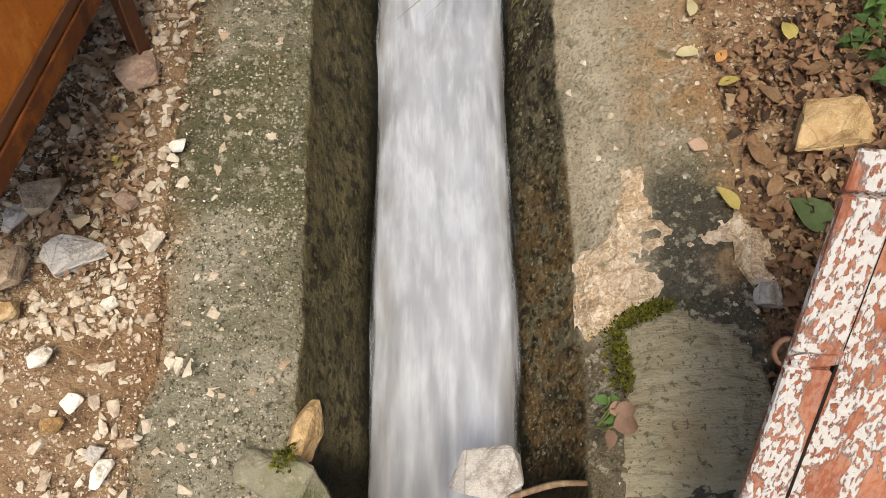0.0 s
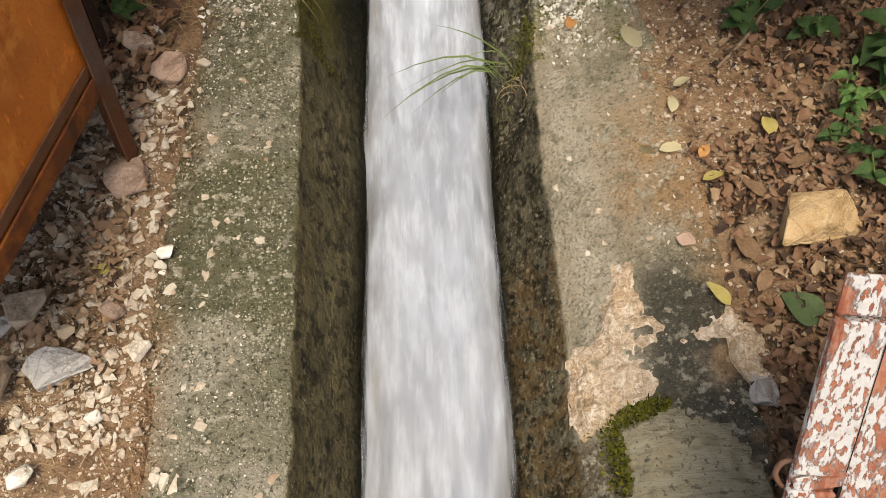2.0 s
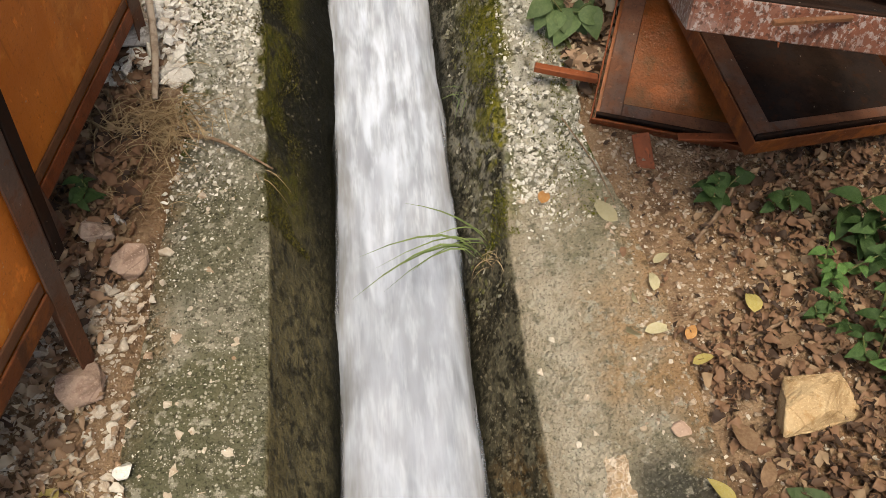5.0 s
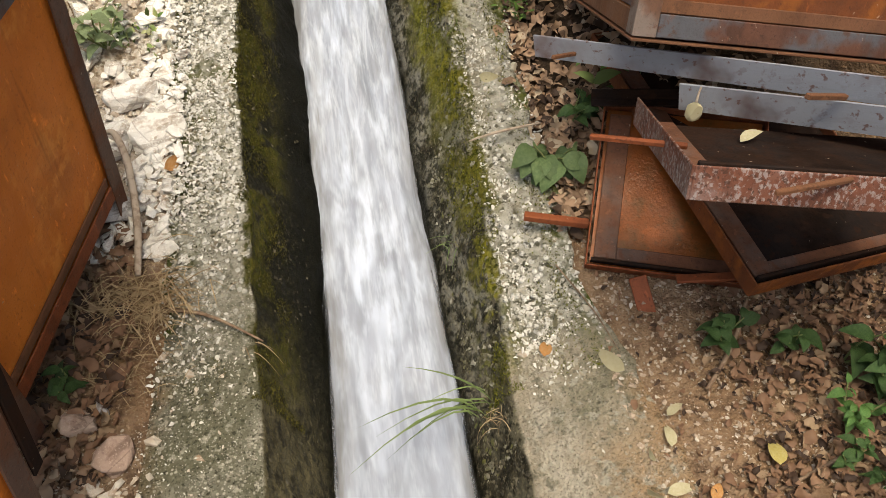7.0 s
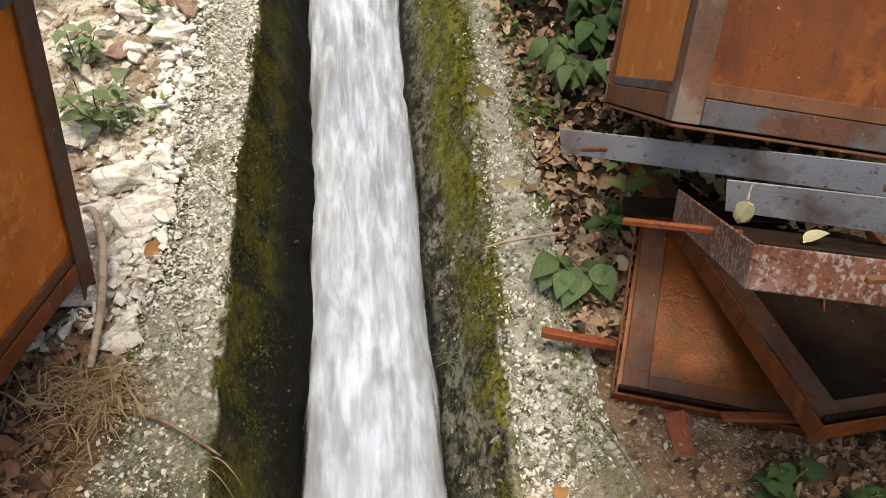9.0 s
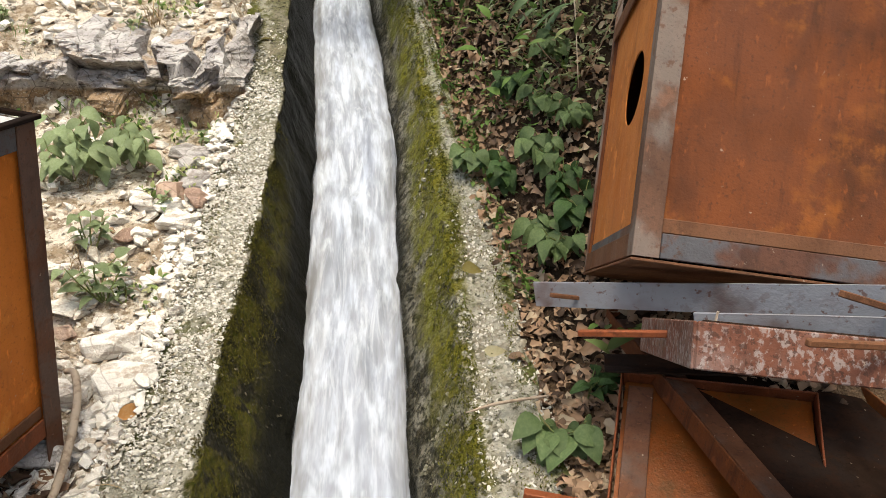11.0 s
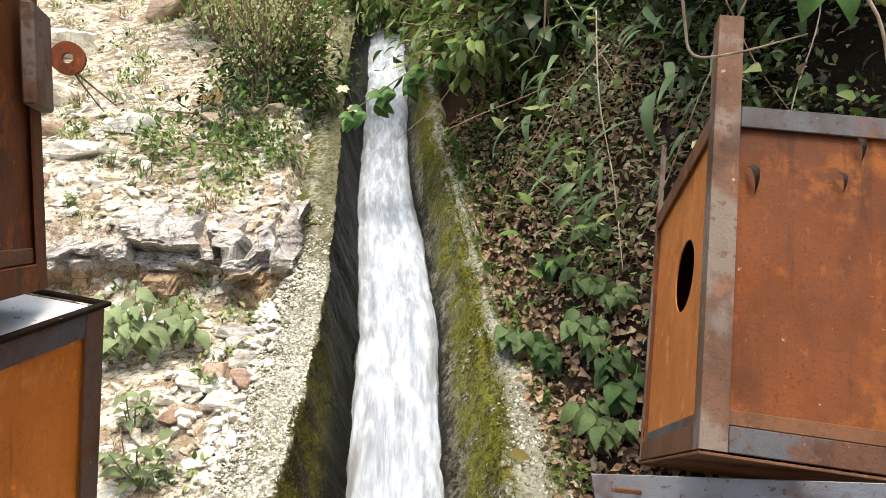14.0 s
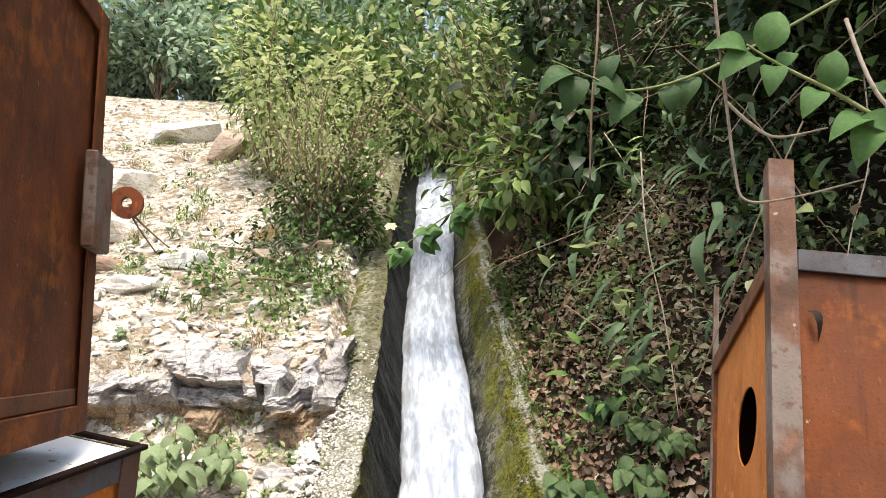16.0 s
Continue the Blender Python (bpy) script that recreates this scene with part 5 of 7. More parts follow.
# the broken rock ledge that crosses the open slope
def rock_ledge():
    r = np.random.default_rng(31)
    courses = ((0.13, 0.06, 0.02), (0.085, 0.085, 0.035), (0.065, 0.1, 0.045))
    cuts = [np.sort(np.concatenate([np.arange(-2.4, -0.3, w) + r.uniform(-0.35, 0.35, len(np.arange(-2.4, -0.3, w))) * w])) for w, _, _ in courses]
    push = [r.uniform(-1, 1, (2, 60)) for _ in courses]
    xs = np.arange(-2.2, -0.4, 0.007)
    ts = np.linspace(0, 1, 52)
    py = np.interp(ts, (0, 0.38, 0.4, 0.46, 0.62, 0.65, 0.72, 0.82, 1), (3.02, 3.04, 3.01, 2.995, 3.01, 3.06, 3.08, 3.13, 3.42))
    pz = np.interp(ts, (0, 0.38, 0.4, 0.46, 0.62, 0.65, 0.72, 0.82, 1), (0.72, 0.925, 0.94, 0.95, 0.995, 1.005, 1.03, 1.06, 1.15))
    course = np.where(ts < 0.39, 0, np.where(ts < 0.635, 1, 2))
    X, T = np.meshgrid(xs, ts)
    Y, Z = np.repeat(py[:, None], len(xs), 1), np.repeat(pz[:, None], len(xs), 1)
    slant = X + 0.05 * fbm(X * 5, T * 6, 91) + 0.1 * (T - 0.5)
    for c, (w, dy, dz) in enumerate(courses):
        k = np.searchsorted(cuts[c], slant)
        rows = (course == c)[:, None]
        Y = Y + np.where(rows, push[c][0][k] * dy, 0)
        Z = Z + np.where(rows & (ts[:, None] < 0.97), push[c][1][k] * dz, 0)
    Y = Y + 0.1 * fbm(X * 1.6, X * 0 + 3, 93) + 0.05 * fbm(X * 6 + T * 3, T * 5, 94) + 0.03 * fbm(X * 16, T * 18, 95) + 0.014 * fbm(X * 60, T * 60, 97)
    Y = Y + 0.12 * step(X, -0.47, -0.41)
    Z = Z + 0.07 * fbm(X * 2.2, X * 0 + 7, 99) * T + 0.012 * fbm(X * 22, T * 20, 101)
    ob = thing("rock_ledge", Matrix.Identity(4), "broken grey rock ledge with a brown face across the slope", "rock")
    n = len(xs)
    for c, (name, label) in enumerate((("rock_face", "brown earthy rock face"), ("rock_layer", "grey broken rock layer"), ("rock_layer", "grey weathered top layer"))):
        rows = np.flatnonzero(course == c)
        rows = np.arange(rows[0], min(rows[-1] + 2, len(ts)))
        v = np.stack([X, Y, Z], -1)[rows].reshape(-1, 3)
        i = (np.arange(len(rows) - 1)[:, None] * n + np.arange(n - 1)[None]).ravel()
        put(name, mesh_of(name, v, np.stack([i, i + 1, i + n + 1, i + n], 1).tolist()), MAT["ledge_rock"], ob, label=label)


rock_ledge()
edge_rng = np.random.default_rng(57)
for n in range(22):
    y = 1.95 + 1.0 * edge_rng.random()
    x = float(x_left_out(y)) - 0.02 - 0.45 * edge_rng.random() ** 1.6
    a = edge_rng.uniform(0.05, 0.17)
    stone(x, y, (a, a * edge_rng.uniform(0.6, 0.9), a * edge_rng.uniform(0.35, 0.6)), 230 + n, ("pale_rock", "grey_rock", "pale_rock", "pink_rock")[n % 4], "pale broken rock on the rubble beside the kerb", spin=edge_rng.uniform(-1.5, 1.5), rough=0.07, points=12)
ledge_rng = np.random.default_rng(31)
for n in range(12):
    x = -0.6 - 0.11 * n + ledge_rng.uniform(-0.04, 0.04)
    y = 2.9 + 0.3 * ledge_rng.random()
    big = (ledge_rng.uniform(0.06, 0.16), ledge_rng.uniform(0.06, 0.12), ledge_rng.uniform(0.03, 0.07))
    stone(x, y, big, 160 + n, ("grey_rock", "pale_rock", "brown_rock")[n % 3], "loose broken stone by the rock ledge", sink=0.3, spin=ledge_rng.uniform(-0.5, 0.5), name="stone", rough=0.06, points=13)
for n, (x, y, sx, sy, sz, mat) in enumerate(((-1.55, 3.35, 0.35, 0.24, 0.16, "pink_rock"), (-1.75, 3.5, 0.4, 0.25, 0.18, "pink_rock"), (-1.4, 3.6, 0.36, 0.2, 0.1, "pale_rock"), (-1.7, 3.85, 0.4, 0.25, 0.14, "pink_rock"), (-1.3, 3.9, 0.3, 0.2, 0.12, "pale_rock"), (-1.2, 2.75, 0.36, 0.3, 0.1, "pale_rock"), (-1.9, 4.4, 0.5, 0.3, 0.2, "pale_rock"), (-2.2, 5.2, 0.6, 0.4, 0.3, "pale_rock"), (-1.8, 5.9, 0.5, 0.4, 0.3, "pink_rock"), (-2.5, 6.6, 0.7, 0.5, 0.4, "pale_rock"), (-1.95, 7.2, 0.5, 0.4, 0.3, "ochre_rock"))):
    stone(x, y, (sx, sy, sz), 190 + n, mat, "broken pale rock on the open slope", sink=0.35, spin=0.3 * (n % 4), name="slope_rock", rough=0.05)

# blocks in the near end of the channel and the rock set in the right-hand slab
stone(0.15, 0.262, (0.16, 0.11, 0.06), 200, "grey_rock", "broken grey block of concrete lying over the water", sink=0.0, spin=0.3, z=0.03, name="concrete_block", rough=0.02)
stone(-0.165, 0.33, (0.07, 0.13, 0.1), 201, "ochre_rock", "orange-brown rock set in the kerb edge", z=0.04, spin=-0.3)
stone(-0.19, 0.245, (0.19, 0.13, 0.12), 202, "mossy_rock", "mossy rounded rock at the end of the kerb", z=0.03)
def inset_rock(outline, seed, label, cell=0.005, proud=0.01, material="tan_rock", steep=0.55, crag=1.0):
    """A rough rock face laid bare in the slab, inside an outline with a ragged edge."""
    o = np.array(outline)
    xs, ys = np.arange(o[:, 0].min() - 0.04, o[:, 0].max() + 0.04, cell), np.arange(o[:, 1].min() - 0.04, o[:, 1].max() + 0.04, cell)
    X, Y = np.meshgrid(xs, ys)
    best, odd = np.full(X.shape, 9.0), np.zeros(X.shape, bool)
    for (ax, ay), (bx, by) in zip(o, np.roll(o, -1, 0)):
        t = np.clip(((X - ax) * (bx - ax) + (Y - ay) * (by - ay)) / ((bx - ax) ** 2 + (by - ay) ** 2), 0, 1)
        best = np.minimum(best, np.hypot(X - ax - t * (bx - ax), Y - ay - t * (by - ay)))
        odd ^= ((ay > Y) != (by > Y)) & (X < (bx - ax) * (Y - ay) / (by - ay + 1e-9) + ax)
    sd = np.where(odd, best, -best) + 0.018 * fbm(X * 14, Y * 14, seed) + 0.012 * fbm(X * 45, Y * 45, seed + 3)
    Z = np.vectorize(kerb_top)(X, Y) + np.clip(sd * steep, -0.02, proud) + crag * np.where(sd > 0, 0.012 * np.abs(fbm(X * 18 + Y * 9, Y * 22, seed + 5)) + 0.006 * fbm(X * 60, Y * 60, seed + 7), 0)
    n = len(xs)
    keep = (sd > -0.02)
    i = (np.arange(len(ys) - 1)[:, None] * n + np.arange(n - 1)[None])[keep[:-1, :-1] & keep[1:, 1:] & keep[:-1, 1:] & keep[1:, :-1]]
    used, back = np.unique(np.stack([i, i + 1, i + n + 1, i + n], 1), return_inverse=True)
    v = np.stack([X, Y, Z], -1).reshape(-1, 3)[used]
    put("set_rock", mesh_of("set_rock", v, back.reshape(-1, 4).tolist(), crag < 1), MAT[material], label=label, category="rock", group="rocks set in the slab")


inset_rock([(0.345, 0.68), (0.355, 0.54), (0.40, 0.55), (0.505, 0.60), (0.525, 0.71), (0.475, 0.765), (0.458, 0.85), (0.435, 0.85), (0.405, 0.75)], 203, "pinkish tan rock face laid bare in the concrete slab")
inset_rock([(0.5, 0.7), (0.6, 0.748), (0.675, 0.7), (0.69, 0.6), (0.64, 0.59), (0.6, 0.655), (0.52, 0.65)], 213, "small curved tan rock face at the slab edge", proud=0.028)
inset_rock([(0.412, 0.52), (0.424, 0.57), (0.489, 0.58), (0.609, 0.512), (0.65, 0.388), (0.625, 0.24), (0.40, 0.24), (0.405, 0.4)], 205, "smooth grey-green rock with fine streaks set in the slab", proud=0.028, material="streaked_rock", steep=0.5, crag=0.9)


MOSS = [leaf_data(0.5, 2, 0.3, 0.2), leaf_data(0.35, 2, 0.2, -0.3)]


def moss_patch(where, count, seed, label, size=(0.005, 0.013), templates=LEAVES, material="moss_tuft"):
    """Moss as a dense pile of tiny leaves. where(r) gives x, y and z."""
    r = np.random.default_rng(seed)
    mats = []
    for _ in range(count):
        x, y, z = where(r)
        d = np.array((r.normal(), r.normal(), 0.9 + 0.5 * r.random()))
        mats.append((r.integers(len(templates)), leaf_matrix((x, y, z), r.uniform(*size), d, r.normal(size=3))))
    put("moss", joined("moss", templates, mats), MAT[material], label=label, category="moss", kind="stuff")


def moss_blob(x, y, sx, sy, spin, lift):
    c, s_ = math.cos(spin), math.sin(spin)

    def where(r):
        a, b = r.normal() * sx, r.normal() * sy
        u, v = x + c * a - s_ * b, y + s_ * a + c * b
        return u, v, kerb_top(u, v) + lift * max(0.0, 1 - (a / sx) ** 2 * 0.3 - (b / sy) ** 2 * 0.3)
    return where


moss_patch(moss_blob(0.45, 0.565, 0.035, 0.014, 0.3, 0.02), 900, 1201, "cushion of dark green moss on the slab")
moss_patch(moss_blob(0.405, 0.49, 0.012, 0.045, 0.1, 0.02), 700, 1202, "strip of dark green moss on the slab")
moss_patch(moss_blob(-0.17, 0.28, 0.03, 0.015, 0.5, 0.05), 350, 1203, "patch of moss on the kerb end")


def moss_band(section, bands, lo_y, hi_y):
    """Moss on the kerb's own section. bands: (u from, u to, share, patch size)."""
    shares = np.cumsum([b[2] for b in bands])

    def where(r):
        while True:
            y = lo_y + (hi_y - lo_y) * r.random() ** 1.3
            u0, u1, _, k = bands[int(np.searchsorted(shares, r.random() * shares[-1]))]
            u = r.uniform(u0, u1)
            n = noise.noise((y * k, u * k * 1.2, u0 * 9)) + 0.6 * noise.noise((y * k * 3.2, u * k * 3.5, 4.0))
            mid = 1 - abs(2 * (u - u0) / (u1 - u0) - 1)
            if n + 0.7 * mid < 0.38:
                continue
            rows = sorted(section(y), key=lambda q: q[2])
            x = float(np.interp(u, [q[2] for q in rows], [q[0] for q in rows]))
            z = float(np.interp(u, [q[2] for q in rows], [q[1] for q in rows]))
            return x, y, z + 0.001
    return where


moss_patch(moss_band(right_section, ((0.16, 0.48, 7, 3.5), (0.68, 0.88, 2, 5.0), (0.45, 0.7, 0.7, 6.0)), 1.38, 4.4), 22000, 1204, "yellow-green moss in patches along the kerb edge", (0.003, 0.009), MOSS)
moss_patch(moss_band(left_section, ((0.14, 0.4, 7, 3.5), (0.45, 0.75, 0.6, 6.0)), 1.38, 3.0), 13000, 1205, "dark olive moss hanging along the kerb edge", (0.003, 0.008), MOSS, "moss_dark")


def on_wall(section, lo_y, hi_y, lo_u, hi_u):
    """Places on the face of a channel wall."""
    def where(r):
        y = r.uniform(lo_y, hi_y)
        u = r.uniform(lo_u, hi_u)
        rows = sorted(section(y), key=lambda q: q[2])
        us = [q[2] for q in rows]
        return float(np.interp(u, us, [q[0] for q in rows])), y, float(np.interp(u, us, [q[1] for q in rows]))
    return where


def wall_grit(count, seed, where, sizes, material, label, out):
    """Stones bare in the wall's worn face; out: the way it faces."""
    r = np.random.default_rng(seed)
    mats = []
    for _ in range(count):
        p = np.array(where(r))
        size = sizes[0] + (sizes[1] - sizes[0]) * r.random() ** 2.5
        mats.append((r.integers(len(STONES)), placing(p - np.array(out) * size * 0.12, (size, size * 0.9, size * 0.6), np.array(out) + r.normal(size=3) * 0.3, r.uniform(0, 6.28))))
    put("wall_grit", joined("wall_grit", STONES, mats), MAT[material], label=label, category="grit", kind="stuff")


wall_grit(1500, 1301, on_wall(right_section, 1.25, 3.2, 0.08, 0.34), (0.006, 0.03), "wall_stone", "rough grey stones bare in the channel wall", (-0.75, 0.0, 0.65))
wall_grit(900, 1302, on_wall(right_section, 0.3, 1.3, 0.06, 0.33), (0.004, 0.022), "wet_stone", "wet brown stones bare in the channel wall", (-0.75, 0.0, 0.65))
wall_grit(900, 1303, on_wall(left_section, 0.35, 2.4, 0.08, 0.34), (0.003, 0.016), "wet_stone", "small wet stones bare in the channel wall", (0.75, 0.0, 0.65))


def scatter(name, count, seed, where, templates, sizes, material, label, category, sink=0.2, spread=0.35, stretch=True, power=2.4):
    """Many small pieces on the ground as one object. where(r) gives x, y."""
    r = np.random.default_rng(seed)
    mats = []
    for _ in range(count):
        x, y = where(r)
        z = kerb_top(x, y)
        s = sizes[0] + (sizes[1] - sizes[0]) * r.random() ** power
        n = np.array((r.normal() * spread, r.normal() * spread - 0.25 * (y > 1.6), 1.0))
        sc = np.array((s, s * r.uniform(0.6, 1), s * r.uniform(0.5, 0.9))) if stretch else s
        mats.append((r.integers(len(templates)), placing((x, y, z + s * (0.35 - sink)), sc, n, r.uniform(0, 6.28))))
    return put(name, joined(name, templates, mats), material, label=label, category=category, kind="stuff")


def left_gravel(r):
    while True:
        y = r.uniform(0.05, 1.35)
        x = float(x_left_out(y)) - 0.42 * r.random() ** 0.85 + 0.025
        if r.random() < 0.55 + 0.45 * float(vnoise(x * 7, y * 7, 61)):
            return x, y


def left_rubble(r):
    y = 1.75 + 6.5 * r.random() ** 1.7
    return float(x_left_out(y)) - (1.2 + 0.35 * y) * r.random() ** 1.3, y


scatter("gravel", 1500, 301, left_gravel, STONES, (0.006, 0.042), MAT["gravel"], "loose mixed gravel and chips of stone on soil", "gravel", power=3.2)
scatter("gravel_chips", 420, 313, lambda r: (-0.47 - 0.2 * r.random(), 0.48 + 0.75 * r.random()), STONES, (0.012, 0.042), MAT["gravel"], "pale broken chips of stone lying on the gravel", "gravel", power=1.8)
scatter("fine_gravel", 6500, 311, left_gravel, STONES, (0.003, 0.012), MAT["gravel"], "fine grit and small chips on soil", "gravel")
scatter("slope_rubble", 7500, 302, left_rubble, STONES, (0.006, 0.09), MAT["pale_rock"], "pale limestone rubble strewn on the open slope", "rubble", power=3.2, spread=0.6)
scatter("slope_gravel", 7000, 307, left_rubble, STONES, (0.005, 0.05), MAT["gravel"], "brown and grey gravel between the pale rubble", "gravel", power=2.6, spread=0.6)
scatter("brown_crumbs", 3600, 309, lambda r: (0.5 + 0.6 * r.random(), 0.9 + 0.8 * r.random()), STONES, (0.003, 0.022), MAT["brown_rock"], "brown crumbs of soil and small stones", "gravel", power=3.5)
scatter("soil_crumbs", 3200, 303, lambda r: (0.5 + 0.7 * r.random(), 0.3 + 1.4 * r.random()), STONES, (0.003, 0.018), MAT["gravel"], "crumbs of soil and small stones", "gravel")


def on_kerbs(r):
    y = 1.44 + 3.2 * r.random() ** 1.25 + 0.05 * r.normal()
    while float(vnoise(y * 9, r.random() * 3, 66)) < -0.35 + 0.3 * r.normal():
        y = 1.46 + 3.2 * r.random() ** 1.25
    if r.random() < 0.55:
        if y > 3.0 + 0.6 * r.random() or r.random() > 0.2 + 0.8 * float(step(y, 1.5, 2.1)):
            return on_kerbs(r)
        a, b = float(x_left(y)) - 0.02, float(x_left_out(y))
        return a + (b - a) * r.random(), y
    if y > 2.0 + 0.7 * r.random():
        return on_kerbs(r)
    a, b = float(x_right(y)) + 0.03, float(x_right_out(y))
    return a + (b - a) * min(1, max(0, r.normal(0.5, 0.25))), y


scatter("kerb_lumps", 150, 308, on_kerbs, STONES, (0.018, 0.05), MAT["pebble"], "larger pale stones bare in the worn concrete", "pebbles", sink=0.5, spread=0.15)
scatter("kerb_pebbles", 19000, 304, on_kerbs, PEBBLES, (0.003, 0.021), MAT["pebble"], "white pebbles showing in the worn concrete", "pebbles", sink=0.42)
def kerb_side(r):
    y = 1.85 + 1.3 * r.random()
    return float(x_left_out(y)) + 0.03 * r.normal() - 0.02, y


scatter("edge_rubble", 900, 312, kerb_side, STONES, (0.008, 0.06), MAT["pale_rock"], "pale broken stones along the edge of the worn kerb", "rubble", power=2.6, spread=0.5)
scatter("slab_specks", 1500, 305, lambda r: (float(x_left(yy := r.uniform(0.2, 1.5))) - 0.02 - 0.24 * r.random(), yy), PEBBLES, (0.002, 0.009), MAT["pebble"], "small pale pebbles set in the smooth concrete", "pebbles", sink=0.45)


def chips_at(r):
    y = r.uniform(0.15, 1.5)
    if r.random() < 0.6:
        a, b = float(x_left(y)) - 0.03, float(x_left_out(y)) + 0.02
    else:
        a, b = float(x_right(y)) + 0.03, float(x_right_out(y)) - 0.02
    return a + (b - a) * r.random(), y


scatter("slab_chips", 240, 306, chips_at, STONES, (0.01, 0.05), MAT["gravel"], "flat chips of stone set flush in the concrete", "stone chips", sink=0.52, spread=0.12)


# ---------------------------------------------------------------- leaves on the ground
def litter_right(r):
    while True:
        y = 0.35 + 1.3 * r.random()
        x = 0.6 + 0.75 * r.random() ** 1.1
        if x > float(x_right_out(y)) + 0.02 and r.random() < 0.5 + 0.6 * step(x, 0.62, 0.85) + 0.4 * float(vnoise(x * 6, y * 6, 71)) - 0.45 * (step(y, 1.05, 1.2) * (1 - step(x, 0.85, 0.95))):
            return x, y


def litter_bank(r):
    y = 1.72 + 2.8 * r.random() ** 1.15
    return float(x_right_out(y)) - 0.02 + 0.62 * r.random() ** 1.2, y


def leaf_litter(name, count, seed, where, sizes, material, label):
    r = np.random.default_rng(seed)
    mats = []
    for _ in range(count):
        x, y = where(r)
        p, n = lie(x, y)
        s = r.uniform(*sizes)
        w = r.uniform(0, 6.28)
        d = np.array((math.cos(w), math.sin(w), r.normal() * 0.25))
        d = d - np.array(n) * d.dot(n) * 0.9
        up = np.array(n) + r.normal(size=3) * 0.45
        mats.append((r.integers(len(CURLED)), leaf_matrix(np.array(p) + np.array(n) * r.uniform(0.004, 0.022), s, d, up)))
    return put(name, joined(name, CURLED, mats, True), material, label=label, category="dead leaves", kind="stuff")


leaf_litter("leaf_litter", 6800, 401, litter_right, (0.008, 0.036), MAT["leaf_dead"], "curled brown dead leaves covering the soil")
leaf_litter("soil_litter", 350, 405, lambda r: (0.52 + 0.6 * r.random(), 1.05 + 0.6 * r.random()), (0.006, 0.022), MAT["leaf_dead"], "scattered brown leaf bits on the soil")
leaf_litter("bank_litter", 7500, 402, litter_bank, (0.012, 0.045), MAT["leaf_bank"], "curled dark brown dead leaves on the bank")
leaf_litter("near_litter", 700, 404, lambda r: (-0.52 - 0.22 * r.random(), 0.6 + 0.7 * r.random()), (0.01, 0.034), MAT["leaf_bank"], "brown dead leaves and bits on the gravel")
leaf_litter("left_litter", 620, 403, lambda r: (-0.5 - 0.2 * r.random(), 1.25 + 0.6 * r.random()), (0.02, 0.045), MAT["leaf_dead"], "brown dead leaves between the steel boxes")
LEAF_MESH = {}


def fallen_leaf(x, y, size, material, label, spin, kind=0, lift=0.008, z=None, tilt=0.15):
    key = (kind, material)
    if key not in LEAF_MESH:
        v, f = leaf_data((0.62, 0.46, 0.8)[kind], 8, 0.22, 0.25)
        LEAF_MESH[key] = mesh_of("leaf", v, f, True)
    p, n = lie(x, y)
    p.z = (max(p.z, kerb_top(x, y)) if z is None else z) + lift + (0.018 if z is None and x > 0.58 and y < 1.3 else 0.0)
    d = np.array((math.cos(spin), math.sin(spin), tilt * math.sin(spin * 3)))
    m = leaf_matrix(np.array(p) - d * size * 0.5, size, d, np.array(n) + (0.2 * math.sin(spin), 0.2 * math.cos(spin), 0))
    put("fallen_leaf", LEAF_MESH[key], MAT[material], m=Matrix(m.tolist()), label=label, category="leaf", group="fallen leaves")


